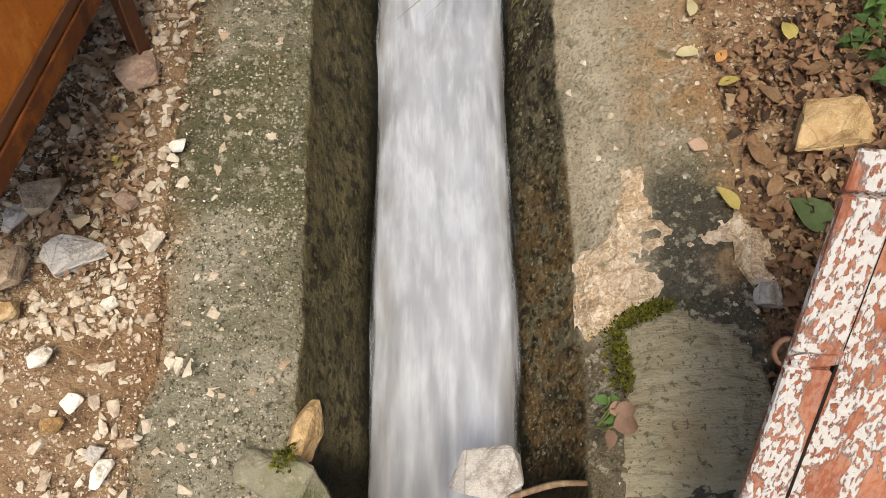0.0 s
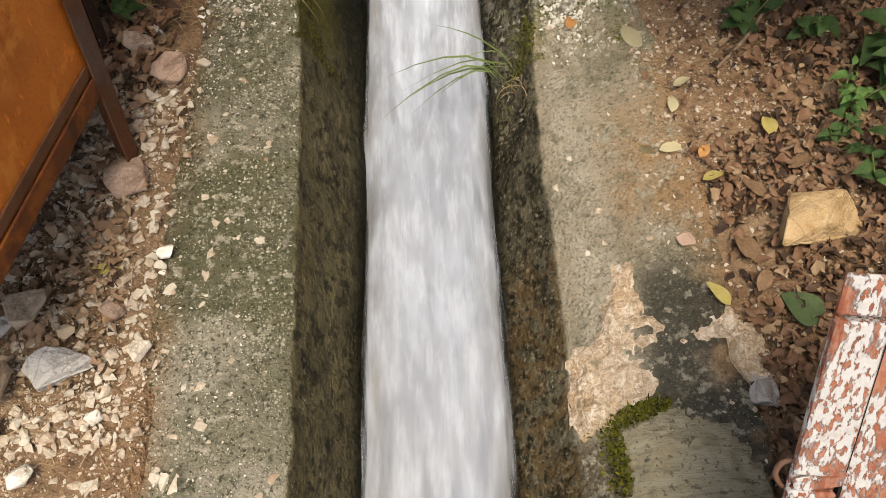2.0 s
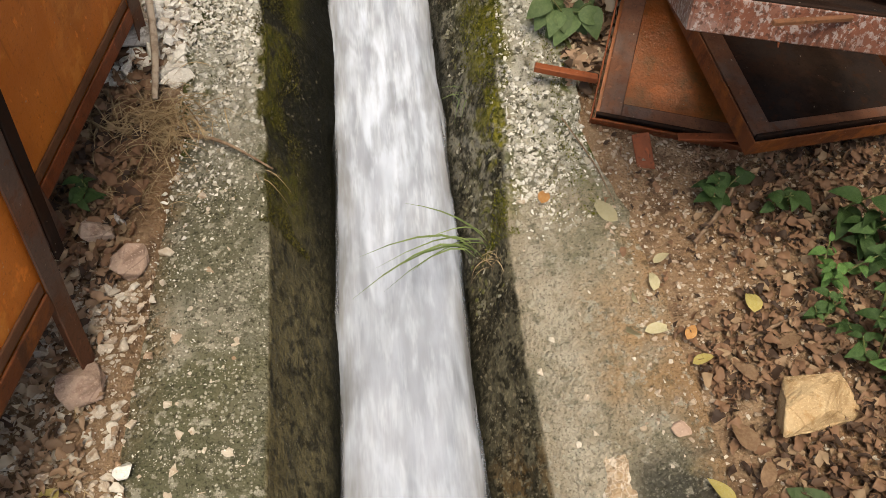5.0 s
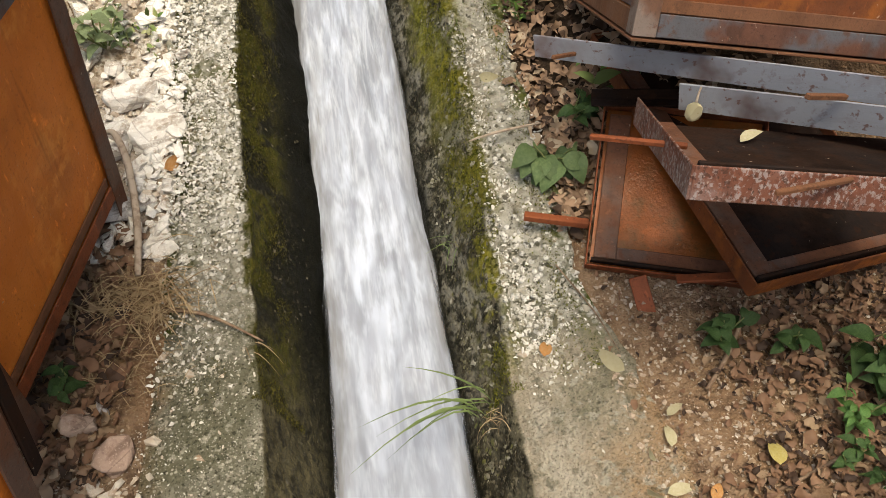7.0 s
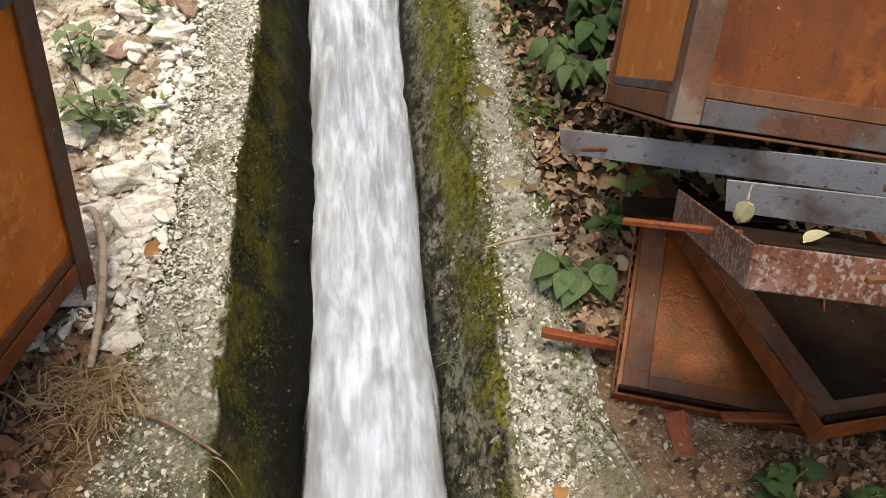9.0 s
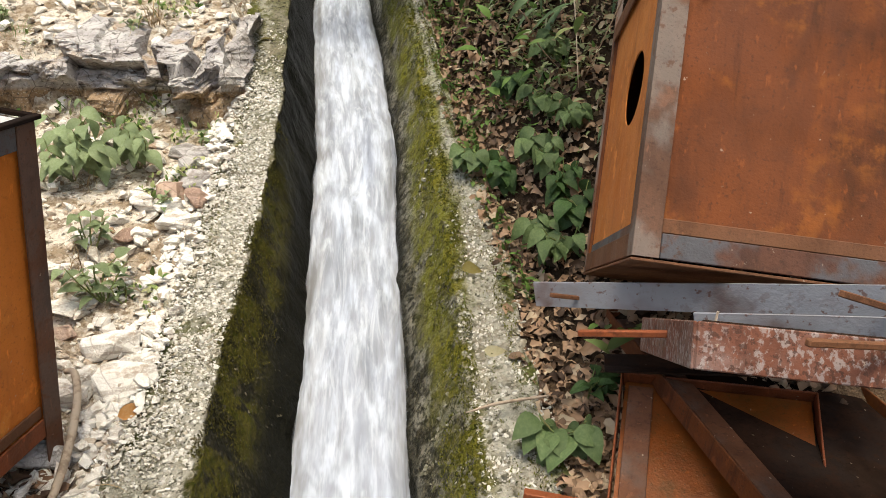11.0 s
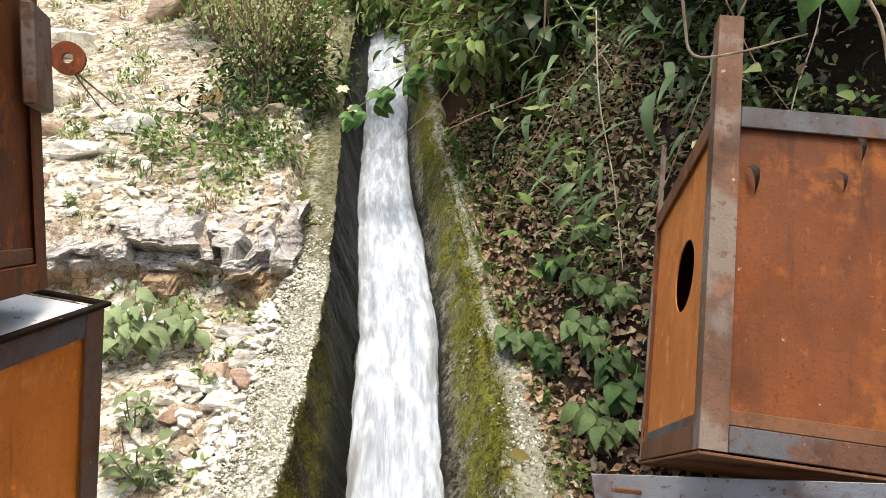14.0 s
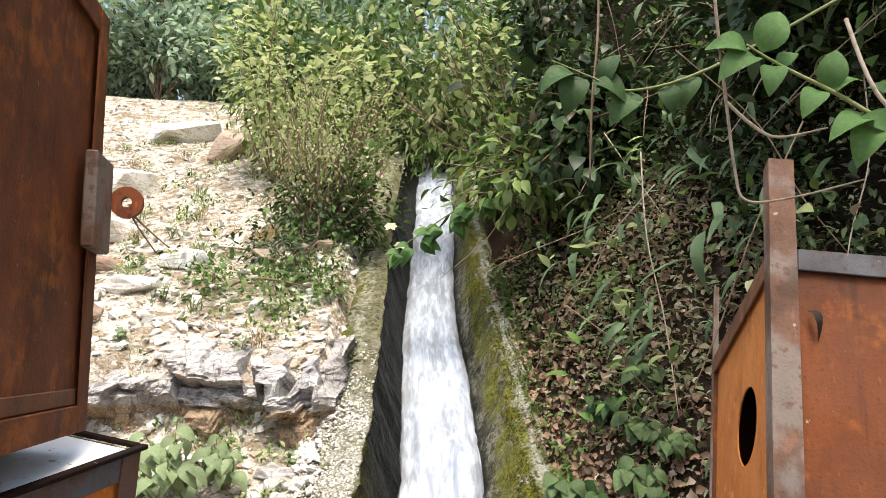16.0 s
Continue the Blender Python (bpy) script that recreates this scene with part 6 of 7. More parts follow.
for x, y, s, mat, label, spin, k in (
    (0.6, 0.764, 0.062, "leaf_yellow", "yellow fallen leaf lying on concrete", 2.2, 1), (0.745, 0.73, 0.085, "leaf_herb", "large green fallen leaf on soil", 2.4, 2),
    (0.755, 1.127, 0.062, "leaf_yellow", "yellow-green fallen leaf on leaf litter", 1.4, 0), (0.565, 1.09, 0.06, "leaf_pale", "pale dry leaf on the soil", 0.1, 1),
    (0.517, 1.09, 0.04, "leaf_pale", "small pale dry leaf on the soil", -0.6, 0), (0.63, 1.011, 0.05, "leaf_yellow", "yellow fallen leaf on leaf litter", 0.3, 1),
    (0.62, 1.07, 0.04, "leaf_orange", "orange-brown fallen leaf on soil", 0.9, 0), (-0.562, 0.825, 0.065, "leaf_yellow", "yellow-green leaf lying on gravel", 0.2, 1),
    (0.505, 1.385, 0.08, "leaf_pale", "large pale curled leaf on the kerb edge", 2.2, 1), (0.418, 1.51, 0.058, "leaf_pale", "pale yellow leaf on the mossy kerb", 1.3, 0),
    (0.385, 1.45, 0.05, "leaf_orange", "orange fallen leaf on the kerb", 1.2, 0), (-0.427, 1.97, 0.06, "leaf_orange", "tan dry leaf standing against the kerb", 1.0, 0),
    (0.376, 2.14, 0.068, "leaf_pale", "pale leaf on the kerb", -0.2, 1), (0.6, 1.246, 0.045, "leaf_pale", "pale green leaf on the soil", 0.5, 1),
    (0.33, 2.4, 0.062, "leaf_yellow", "pale yellow leaf on the mossy kerb", -0.5, 2), (-0.384, 3.457, 0.055, "leaf_yellow", "yellow leaf on the kerb", 0.2, 1),
    (0.165, 2.83, 0.04, "leaf_orange", "orange-brown leaf on the moss", 0.5, 0), (0.36, 2.8, 0.06, "leaf_pale", "pale leaf on the bank", 1.0, 0),
    (0.8, 1.03, 0.06, "leaf_brown", "brown fallen leaf on leaf litter", 0.4, 1), (0.7, 0.98, 0.06, "leaf_brown", "brown fallen leaf on leaf litter", 2.4, 1), (0.665, 0.86, 0.07, "leaf_brown", "reddish-brown fallen leaf on leaf litter", 1.9, 0),
    (0.69, 0.79, 0.065, "leaf_brown", "brown curled leaf on leaf litter", 1.0, 1), (0.575, 1.2, 0.06, "leaf_pale", "pale dry leaf on soil", 1.4, 1), (0.53, 1.17, 0.035, "leaf_pale", "small pale dry leaf on soil", 1.7, 1),
):
    fallen_leaf(x, y, s, mat, label, spin, k)
fallen_leaf(0.7, 1.46, 0.055, "leaf_pale", "dry pale leaf lying on the steel frame", 0.4, 1, z=0.672)
pod = thing("seed_pod", Matrix.Translation((0.65, 1.585, 0.645)), "pale green seed pod with a stalk on the steel frame", "seed pod")
pod_body = put("pod", rock_mesh("pod", 9, (0.03, 0.03, 0.048), 40, 0.008), MAT["leaf_pale"], pod)
put("stalk", tube([(0, 0, 0.02), (0.003, 0.006, 0.035), (0.006, 0.008, 0.048)], [0.003, 0.002, 0.002], 6, "stalk"), MAT["twig"], pod_body)


# ---------------------------------------------------------------- plants
def leafy_plant(x, y, label, stems, height, leaf, count, material, seed, z=None, lean=(0, 0), kind=0, name="leafy_plant", hang=0.0):
    """A small plant: each stem and each leaf is a part."""
    r = np.random.default_rng(seed)
    p, n = lie(x, y)
    p.z = max(p.z, kerb_top(x, y)) if z is None else z
    ob = thing(name, Matrix.Translation(p), label, "plant", "small wild plants")
    key = ("plant", kind, material)
    if key not in LEAF_MESH:
        v, f = leaf_data((0.6, 0.45, 0.75)[kind], 8, 0.25, 0.35)
        LEAF_MESH[key] = mesh_of("leaf", v, f, True)
    for _ in range(stems):
        w, tilt = r.uniform(0, 6.28), r.uniform(0.2, 0.9)
        top = np.array((math.cos(w) * tilt + lean[0], math.sin(w) * tilt + lean[1], 1.0))
        top *= height * r.uniform(0.6, 1.0) / np.linalg.norm(top)
        mid = top * 0.55 + r.normal(size=3) * height * 0.05
        put("stem", tube([(0, 0, -0.01), mid, top], [0.0028, 0.0022, 0.0012], 5, "stem"), MAT["stem"], ob)
        for k in range(count):
            t = 0.3 + 0.7 * (k + 1) / count
            q = mid * 2 * t if t < 0.5 else mid + (top - mid) * (t - 0.5) * 2
            a = w + k * 2.4 + r.normal() * 0.3
            d = np.array((math.cos(a), math.sin(a) - 0.5 * hang, r.uniform(-0.35, 0.35) - hang))
            m = leaf_matrix(q, leaf * r.uniform(0.55, 1.1), d, np.array((0, -0.3 - 0.6 * hang, 1)) + r.normal(size=3) * 0.25)
            put("leaf", LEAF_MESH[key], MAT[material], ob, Matrix(m.tolist()))
    return ob


leafy_plant(0.5, 1.9, "broad-leaved green plant growing beside the kerb", 5, 0.12, 0.085, 4, "leaf_herb", 501, kind=2, lean=(-0.3, -0.5), hang=0.5)
leafy_plant(0.56, 2.0, "small green plant behind the kerb", 3, 0.1, 0.055, 5, "leaf_mid", 502)
leafy_plant(0.76, 1.4, "green plant growing under the steel frame", 3, 0.09, 0.05, 4, "leaf_mid", 503, lean=(0, -0.4), kind=2)
leafy_plant(0.86, 1.36, "green plant growing under the steel frame", 3, 0.1, 0.055, 3, "leaf_mid", 504, lean=(0, -0.5), kind=2)
leafy_plant(0.98, 1.3, "dark green plant with broad leaves in the shade", 4, 0.2, 0.075, 4, "leaf_mid", 505)
leafy_plant(0.92, 1.16, "green plant with small leaves among dead leaves", 4, 0.13, 0.036, 6, "leaf_fresh", 506)
leafy_plant(0.88, 1.07, "fresh green plant among dead leaves", 4, 0.1, 0.034, 5, "leaf_mid", 507)
leafy_plant(0.99, 1.06, "green plant with small leaves among dead leaves", 5, 0.16, 0.042, 6, "leaf_mid", 508)
leafy_plant(0.99, 0.9, "green plant beside the tan rock", 4, 0.13, 0.04, 5, "leaf_fresh", 509)
leafy_plant(0.95, 0.8, "green plant beside the tan rock", 3, 0.1, 0.04, 5, "leaf_mid", 510)
leafy_plant(1.02, 1.2, "tall green plant with broad leaves among dead leaves", 5, 0.2, 0.06, 5, "leaf_mid", 516)
leafy_plant(0.96, 0.98, "green plant with small leaves among dead leaves", 5, 0.15, 0.045, 6, "leaf_mid", 517)
leafy_plant(0.355, 0.36, "small plant with pinkish heart-shaped leaves by the water", 4, 0.07, 0.055, 1, "leaf_pink", 511, kind=2, z=0.0)
leafy_plant(0.365, 0.39, "small green clover by the water", 2, 0.05, 0.028, 3, "leaf_fresh", 512, kind=2, z=0.0)
leafy_plant(-0.6, 1.45, "small dark green plant between the boxes", 3, 0.07, 0.045, 4, "leaf_mid", 513)
leafy_plant(-0.6, 2.3, "pale green weed on the rubble slope", 6, 0.15, 0.06, 4, "leaf_soft", 514)
leafy_plant(-0.68, 2.45, "pale green weed on the rubble slope", 5, 0.12, 0.05, 4, "leaf_soft", 515)
for k, (x, y) in enumerate(((-0.78, 2.8), (-0.68, 2.84), (-0.88, 2.86), (-0.72, 2.9), (-0.85, 2.76))):
    leafy_plant(x, y, "broad-leaved plant hanging below the rock ledge", 5, 0.2, 0.08, 4, "leaf_soft", 520 + k, lean=(0, -0.8), hang=0.8)
for k in range(24):
    leafy_plant(-0.55 - 0.08 * k + 0.1 * (k % 3), 2.3 + 0.31 * (k % 7), "small weed on the rubble slope", 3, 0.08, 0.04, 5, "leaf_soft", 540 + k)


for k, (x, y) in enumerate(((0.57, 2.59), (0.54, 2.66), (0.6, 2.48), (0.57, 2.75), (0.63, 2.62), (0.45, 2.71), (0.58, 2.36), (0.62, 2.86), (0.5, 2.95), (0.37, 2.8), (0.53, 2.45), (0.62, 2.4))):
    leafy_plant(x, y, "broad-leaved plant leaning out of the bank beside the box", 5, 0.11, 0.07, 4, ("leaf_herb", "leaf_herb", "leaf_mid")[k % 3], 580 + k, lean=(-0.5, -0.7), kind=(0, 2)[k % 2], hang=0.9)


def grass_tuft(x, y, label, count, length, seed, material="grass", z=None, lean=(0, 0, 0.6), spread=0.7, base=0.012):
    r = np.random.default_rng(seed)
    p, n = lie(x, y)
    p.z = max(p.z, kerb_top(x, y)) if z is None else z
    mats = []
    for _ in range(count):
        d = np.array(lean) + r.normal(size=3) * spread * (1, 1, 0.4)
        mats.append((r.integers(3), leaf_matrix(np.array(p) + r.normal(size=3) * (base, base, 0.004 + base * 0.25), length * r.uniform(0.5, 1.1), d)))
    put("grass_tuft", joined("grass_tuft", BLADES, mats, True), MAT[material], label=label, category="grass", group="grass tufts", kind="stuff")


def tangle(x, y, sx, sy, count, length, seed, label, deep=0.035):
    """Dry stems lying across one another."""
    r = np.random.default_rng(seed)
    mats = []
    for _ in range(count):
        u, v = x + r.normal() * sx * 0.6, y + r.normal() * sy * 0.6
        w = r.normal() * 0.7 + (0.3 if r.random() < 0.6 else 2.2)
        d = np.array((math.cos(w), math.sin(w), r.normal() * 0.18))
        size = length * r.uniform(0.4, 1.1)
        mats.append((r.integers(2), leaf_matrix(np.array((u, v, max(height(u, v), kerb_top(u, v)) + 0.004 + deep * r.random())) - d * size * 0.5, size, d)))
    put("straw_heap", joined("straw_heap", BLADES, mats, True), MAT["straw"], label=label, category="straw", kind="stuff")


grass_tuft(0.27, 1.38, "thin green grass hanging over the water", 10, 0.27, 601, z=0.06, lean=(-1.0, -0.05, 0.42), spread=0.17)
grass_tuft(0.27, 1.36, "dry pale roots hanging from the kerb", 22, 0.08, 602, "straw", z=0.05, lean=(0, -0.3, -0.3), spread=0.6)
grass_tuft(0.24, 1.83, "small grass tuft hanging over the water", 10, 0.08, 603, z=0.12, lean=(-0.8, -0.3, 0.2), spread=0.4)
tangle(-0.485, 1.63, 0.1, 0.06, 520, 0.11, 604, "heap of tangled dry straw beside the box leg")
tangle(-0.6, 0.75, 0.1, 0.3, 130, 0.07, 607, "dry stalks and bits of straw on the gravel", 0.012)
tangle(-0.55, 1.5, 0.1, 0.12, 120, 0.09, 608, "dry stalks between the steel boxes", 0.02)
tangle(-0.44, 1.52, 0.08, 0.09, 60, 0.07, 606, "dry straw and roots strewn on the kerb edge", 0.012)
grass_tuft(-0.27, 1.53, "thin dry stalks over the kerb edge", 9, 0.09, 605, "straw", z=0.18, lean=(0.6, -0.5, 0.0), spread=0.4)
for k in range(26):
    y = 2.3 + 0.07 * k
    grass_tuft(float(x_right(y)) + 0.03 + 0.03 * (k % 3), y, "short grass in the moss of the kerb", 12, 0.05, 620 + k, z=float(z_right(y)), lean=(-0.3, -0.2, 0.5))
for k in range(30):
    y = 2.4 + 0.11 * k
    x = -0.7 - 0.8 * ((k * 0.37) % 1)
    grass_tuft(x, y, "pale grass on the rubble slope", 22, 0.11, 660 + k, "grass" if k % 3 else "straw", lean=(0, -0.2, 0.7))


for k in range(40):
    y = 3.3 + 0.1 * k
    x = -0.75 - (0.4 + 0.3 * y) * ((k * 0.618) % 1)
    grass_tuft(x, y, "green and dry grass on the upper slope", 34, 0.16, 1100 + k, "grass" if k % 3 else "straw", lean=(0, -0.3, 0.7))


def twig(points, radii, label, material="twig", name="twig"):
    return put(name, tube(points, radii, 7, name), MAT[material], label=label, category="twig", group="twigs")


twig([(-0.49, 1.68, 0.25), (-0.495, 1.8, 0.305), (-0.515, 1.92, 0.37), (-0.545, 1.99, 0.41), (-0.57, 2.0, 0.41)], [0.007, 0.009, 0.009, 0.008, 0.006], "bare grey stick leaning beside the box")
twig([(0.29, 1.97, 0.325), (0.36, 1.965, 0.35), (0.47, 1.97, 0.365)], [0.0015, 0.004, 0.003], "thin brown twig lying across the kerb")
twig([(-0.5, 1.62, 0.2), (-0.4, 1.6, 0.21), (-0.32, 1.56, 0.22), (-0.22, 1.5, 0.2)], [0.007, 0.005, 0.004, 0.002], "dark twig lying on the kerb", "bark")
twig([(0.44, 1.62, 0.22), (0.5, 1.5, 0.19), (0.53, 1.4, 0.17)], [0.0018, 0.0018, 0.001], "thin dry stalk on the soil", "bark")
twig([(0.69, 1.05, 0.14), (0.78, 1.07, 0.16), (0.9, 1.1, 0.2)], [0.003, 0.004, 0.004], "thin brown twig on leaf litter", "bark")
twig([(0.68, 1.28, 0.17), (0.76, 1.36, 0.2), (0.82, 1.45, 0.24)], [0.004, 0.005, 0.004], "brown twig rising from the soil", "bark")
twig([(-0.1, 0.21, 0.02), (0.0, 0.2, 0.045), (0.12, 0.18, 0.03), (0.2, 0.17, 0.0)], [0.0035] * 4, "copper-coloured wire bent over the water", "wire", "wire")
twig([(-0.11, 0.2, 0.03), (0.0, 0.185, 0.055), (0.12, 0.165, 0.04), (0.2, 0.15, 0.01)], [0.0035] * 4, "copper-coloured wire bent over the water", "wire", "wire")
twig([(0.19, 0.23, 0.03), (0.27, 0.255, 0.02), (0.33, 0.26, 0.0)], [0.006, 0.006, 0.005], "dark root over the water", "bark")


# ---------------------------------------------------------------- the overgrown bank and the shrubs
BOX_BACK = right_box.matrix_basis.inverted()


def boxed(p):
    """Inside the tilted box or the air just round it."""
    q = BOX_BACK @ Vector(p)
    return -0.1 < q.x < 0.66 and -0.15 < q.y < 0.66 and -0.1 < q.z < 0.75


def foliage(name, count, seed, where, sizes, material, label, templates=LEAVES, droop=0.5, category="shrub", kind="stuff", parent=None):
    """A mass of leaves. where(r) gives a place and an outward direction."""
    r = np.random.default_rng(seed)
    mats = []
    for _ in range(count):
        p, out = where(r)
        while parent is None and boxed(p):
            p, out = where(r)
        d = np.asarray(out, float) + r.normal(size=3) * 0.6
        d[2] -= droop
        up = np.asarray(out, float) * 0.8 + np.array((0, 0, 0.9)) + r.normal(size=3) * 0.35
        mats.append((r.integers(len(templates)), leaf_matrix(p, r.uniform(*sizes), d, up)))
    me = joined(name, templates, mats, True)
    if parent is not None:
        return put(name, me, material, parent)
    return put(name, me, material, label=label, category=category, kind=kind)


def bank_at(lo_y, hi_y, lo_x, hi_x, off):
    def where(r):
        while True:
            y = r.uniform(lo_y, hi_y)
            x = float(x_right_out(y)) + lo_x + (hi_x - lo_x) * r.random()
            p, n = lie(x, y)
            dens = 0.5 + 1.1 * noise.noise((x * 2.6, y * 2.6, p.z * 2.6)) + 0.5 * noise.noise((x * 8, y * 8, p.z * 8))
            if r.random() < dens:
                return np.array(p) + np.array(n) * off * r.random(), np.array(n)
    return where


def slope_weeds(r):
    while True:
        y = 1.9 + 4.6 * r.random()
        x = float(x_left_out(y)) - 0.03 - (0.6 + 0.3 * y) * r.random()
        if noise.noise((x * 3.5, y * 3.5, 2.0)) + 0.5 * noise.noise((x * 11, y * 11, 5.0)) > 0.32 - 0.2 * float(step(y, 3.0, 3.6)) * float(step(x, -1.3, -1.1)):
            return np.array((x, y, height(x, y) + 0.05 * r.random() ** 1.5)), np.array((0.0, -0.2, 0.8))


foliage("bank_leaves_low", 7000, 701, bank_at(2.35, 4.6, 0.2, 1.0, 0.1), (0.012, 0.04), MAT["leaf_creep"], "small grey-green leaves creeping over the bank")
foliage("kerb_creepers", 1900, 705, bank_at(2.3, 4.4, -0.02, 0.3, 0.05), (0.012, 0.035), MAT["leaf_green"], "small green creepers among the dead leaves", droop=0.2)
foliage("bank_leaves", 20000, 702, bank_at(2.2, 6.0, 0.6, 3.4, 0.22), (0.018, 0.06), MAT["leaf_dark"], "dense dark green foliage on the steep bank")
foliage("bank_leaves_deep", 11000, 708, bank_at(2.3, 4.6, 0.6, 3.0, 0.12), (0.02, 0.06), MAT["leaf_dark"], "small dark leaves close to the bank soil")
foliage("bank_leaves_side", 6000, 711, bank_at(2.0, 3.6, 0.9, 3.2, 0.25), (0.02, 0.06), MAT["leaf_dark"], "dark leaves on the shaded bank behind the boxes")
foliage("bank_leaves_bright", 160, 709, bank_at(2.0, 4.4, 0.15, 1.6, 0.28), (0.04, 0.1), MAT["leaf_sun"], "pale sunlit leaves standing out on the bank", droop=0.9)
foliage("bank_leaves_light", 650, 703, bank_at(2.0, 5.0, 0.14, 1.8, 0.25), (0.03, 0.085), MAT["leaf_green"], "lighter green leaves on the steep bank")
foliage("slope_weeds", 3600, 706, slope_weeds, (0.01, 0.03), MAT["leaf_sun"], "small pale weeds growing between the rubble", droop=0.1)
foliage("slope_herbs", 2600, 707, slope_weeds, (0.012, 0.035), MAT["leaf_green"], "small green herbs growing on the slope", droop=0.1)
foliage("bank_leaves_grey", 340, 704, bank_at(2.5, 4.4, 0.3, 1.5, 0.3), (0.09, 0.2), MAT["leaf_grey"], "long grey-green hanging leaves on the bank", templates=LANCES, droop=1.4)


def shrub(base, centre, radius, count, sizes, material, label, seed, limbs=9, squash=(1, 1, 1), droop=0.3, templates=LEAVES):
    r = np.random.default_rng(seed)
    base, centre = Vector(base), Vector(centre)
    ob = thing("shrub", Matrix.Translation(base), label, "shrub", "shrubs")
    rel = np.array(centre - base)
    ends = []
    for k in range(limbs):
        v = r.normal(size=3)
        v = v / np.linalg.norm(v) * np.array(squash) * radius * r.uniform(0.5, 1.0)
        e = rel + v
        ends.append(e)
        put("branch", tube([(0, 0, -0.03), e * 0.5 + r.normal(size=3) * radius * 0.1, e], [0.009, 0.006, 0.002], 5, "branch"), MAT["bark"], ob)
    ends = np.array(ends)

    def where(rr):
        e = ends[rr.integers(limbs)]
        t = 0.45 + 0.55 * rr.random()
        p = e * t + rel * 0.0 + rr.normal(size=3) * radius * 0.16
        o = p - rel * 0.8
        return p, o / (np.linalg.norm(o) + 1e-6)

    foliage("crown", count, seed + 1, where, sizes, MAT[material], "", templates, droop, parent=ob)
    return ob


def on_ground(x, y, up=0.0):
    return (x, y, height(x, y) + up)


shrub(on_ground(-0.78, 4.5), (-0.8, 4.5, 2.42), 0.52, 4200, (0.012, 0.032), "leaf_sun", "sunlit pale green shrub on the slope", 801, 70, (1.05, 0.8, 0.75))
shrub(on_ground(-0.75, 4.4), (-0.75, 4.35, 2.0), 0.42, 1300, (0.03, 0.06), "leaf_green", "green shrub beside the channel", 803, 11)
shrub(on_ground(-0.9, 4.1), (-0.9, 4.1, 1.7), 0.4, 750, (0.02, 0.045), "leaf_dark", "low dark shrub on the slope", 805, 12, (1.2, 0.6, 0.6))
shrub(on_ground(-1.1, 3.75), (-0.95, 3.75, 1.38), 0.42, 1100, (0.02, 0.045), "leaf_green", "low creeping green plant above the ledge", 807, 12, (1.4, 0.7, 0.25))
shrub(on_ground(0.5, 4.4), (0.1, 4.1, 2.15), 0.4, 600, (0.04, 0.09), "leaf_green", "green branches hanging over the channel", 809, 14, (1, 0.8, 0.8), 0.8)
shrub(on_ground(0.4, 4.9), (0.1, 4.9, 3.0), 0.6, 900, (0.04, 0.09), "leaf_green", "green branches hanging over the channel", 811, 14, (1.2, 0.8, 0.8), 0.8)
shrub(on_ground(0.6, 4.0), (0.14, 3.75, 1.98), 0.36, 460, (0.04, 0.095), "leaf_over", "light green leafy twigs hanging over the water", 833, 16, (1.2, 0.7, 0.8), 1.0)
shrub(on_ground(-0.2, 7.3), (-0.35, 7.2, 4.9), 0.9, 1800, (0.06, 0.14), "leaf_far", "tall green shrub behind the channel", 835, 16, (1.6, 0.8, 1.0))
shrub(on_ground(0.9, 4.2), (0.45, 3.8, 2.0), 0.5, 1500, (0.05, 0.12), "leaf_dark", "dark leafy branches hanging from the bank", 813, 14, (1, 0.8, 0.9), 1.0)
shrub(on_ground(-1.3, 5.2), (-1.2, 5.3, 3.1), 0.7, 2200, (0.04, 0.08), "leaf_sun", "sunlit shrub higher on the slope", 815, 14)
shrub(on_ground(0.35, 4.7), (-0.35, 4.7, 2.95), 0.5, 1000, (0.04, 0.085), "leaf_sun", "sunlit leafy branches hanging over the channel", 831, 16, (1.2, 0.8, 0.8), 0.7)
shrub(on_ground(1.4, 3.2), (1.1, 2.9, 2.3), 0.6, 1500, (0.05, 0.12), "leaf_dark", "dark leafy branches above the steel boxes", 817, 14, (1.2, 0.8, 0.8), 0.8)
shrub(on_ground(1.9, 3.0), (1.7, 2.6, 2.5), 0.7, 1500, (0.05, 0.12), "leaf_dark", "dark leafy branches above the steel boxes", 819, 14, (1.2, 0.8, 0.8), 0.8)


# a tree leaning out from the bank, added mostly out of view to shade the steel pile
shade_tree = thing("tree", Matrix.Translation(on_ground(2.1, 3.1)), "dark leafy tree leaning out over the pile, added for shade", "tree", "trees on the bank")
put("trunk", tube([(0, 0, -0.2), (-0.15, -0.2, 0.9), (-0.5, -0.5, 1.7)], [0.09, 0.07, 0.04], 8, "trunk"), MAT["bark"], shade_tree)
limb_ends = []
limb_rng = np.random.default_rng(77)
for k in range(22):
    e = np.array((limb_rng.uniform(-1.35, 0.9), limb_rng.uniform(-2.2, 0.6), 0.0))
    e[2] = 2.9 - float(ground_z(2.1, 3.1)) + limb_rng.uniform(-0.25, 0.8) + 0.12 * e[0]
    limb_ends.append(e)
    put("limb", tube([(-0.3, -0.3, 1.2), e * 0.55 + (-0.2, -0.1, 0.5), e], [0.03, 0.018, 0.005], 5, "limb"), MAT["bark"], shade_tree)
limb_ends = np.array(limb_ends)


def shade_leaves(r):
    e = limb_ends[r.integers(len(limb_ends))]
    return e * r.uniform(0.75, 1.05) + r.normal(size=3) * (0.28, 0.28, 0.14), np.array((r.normal(), r.normal(), 0.8))


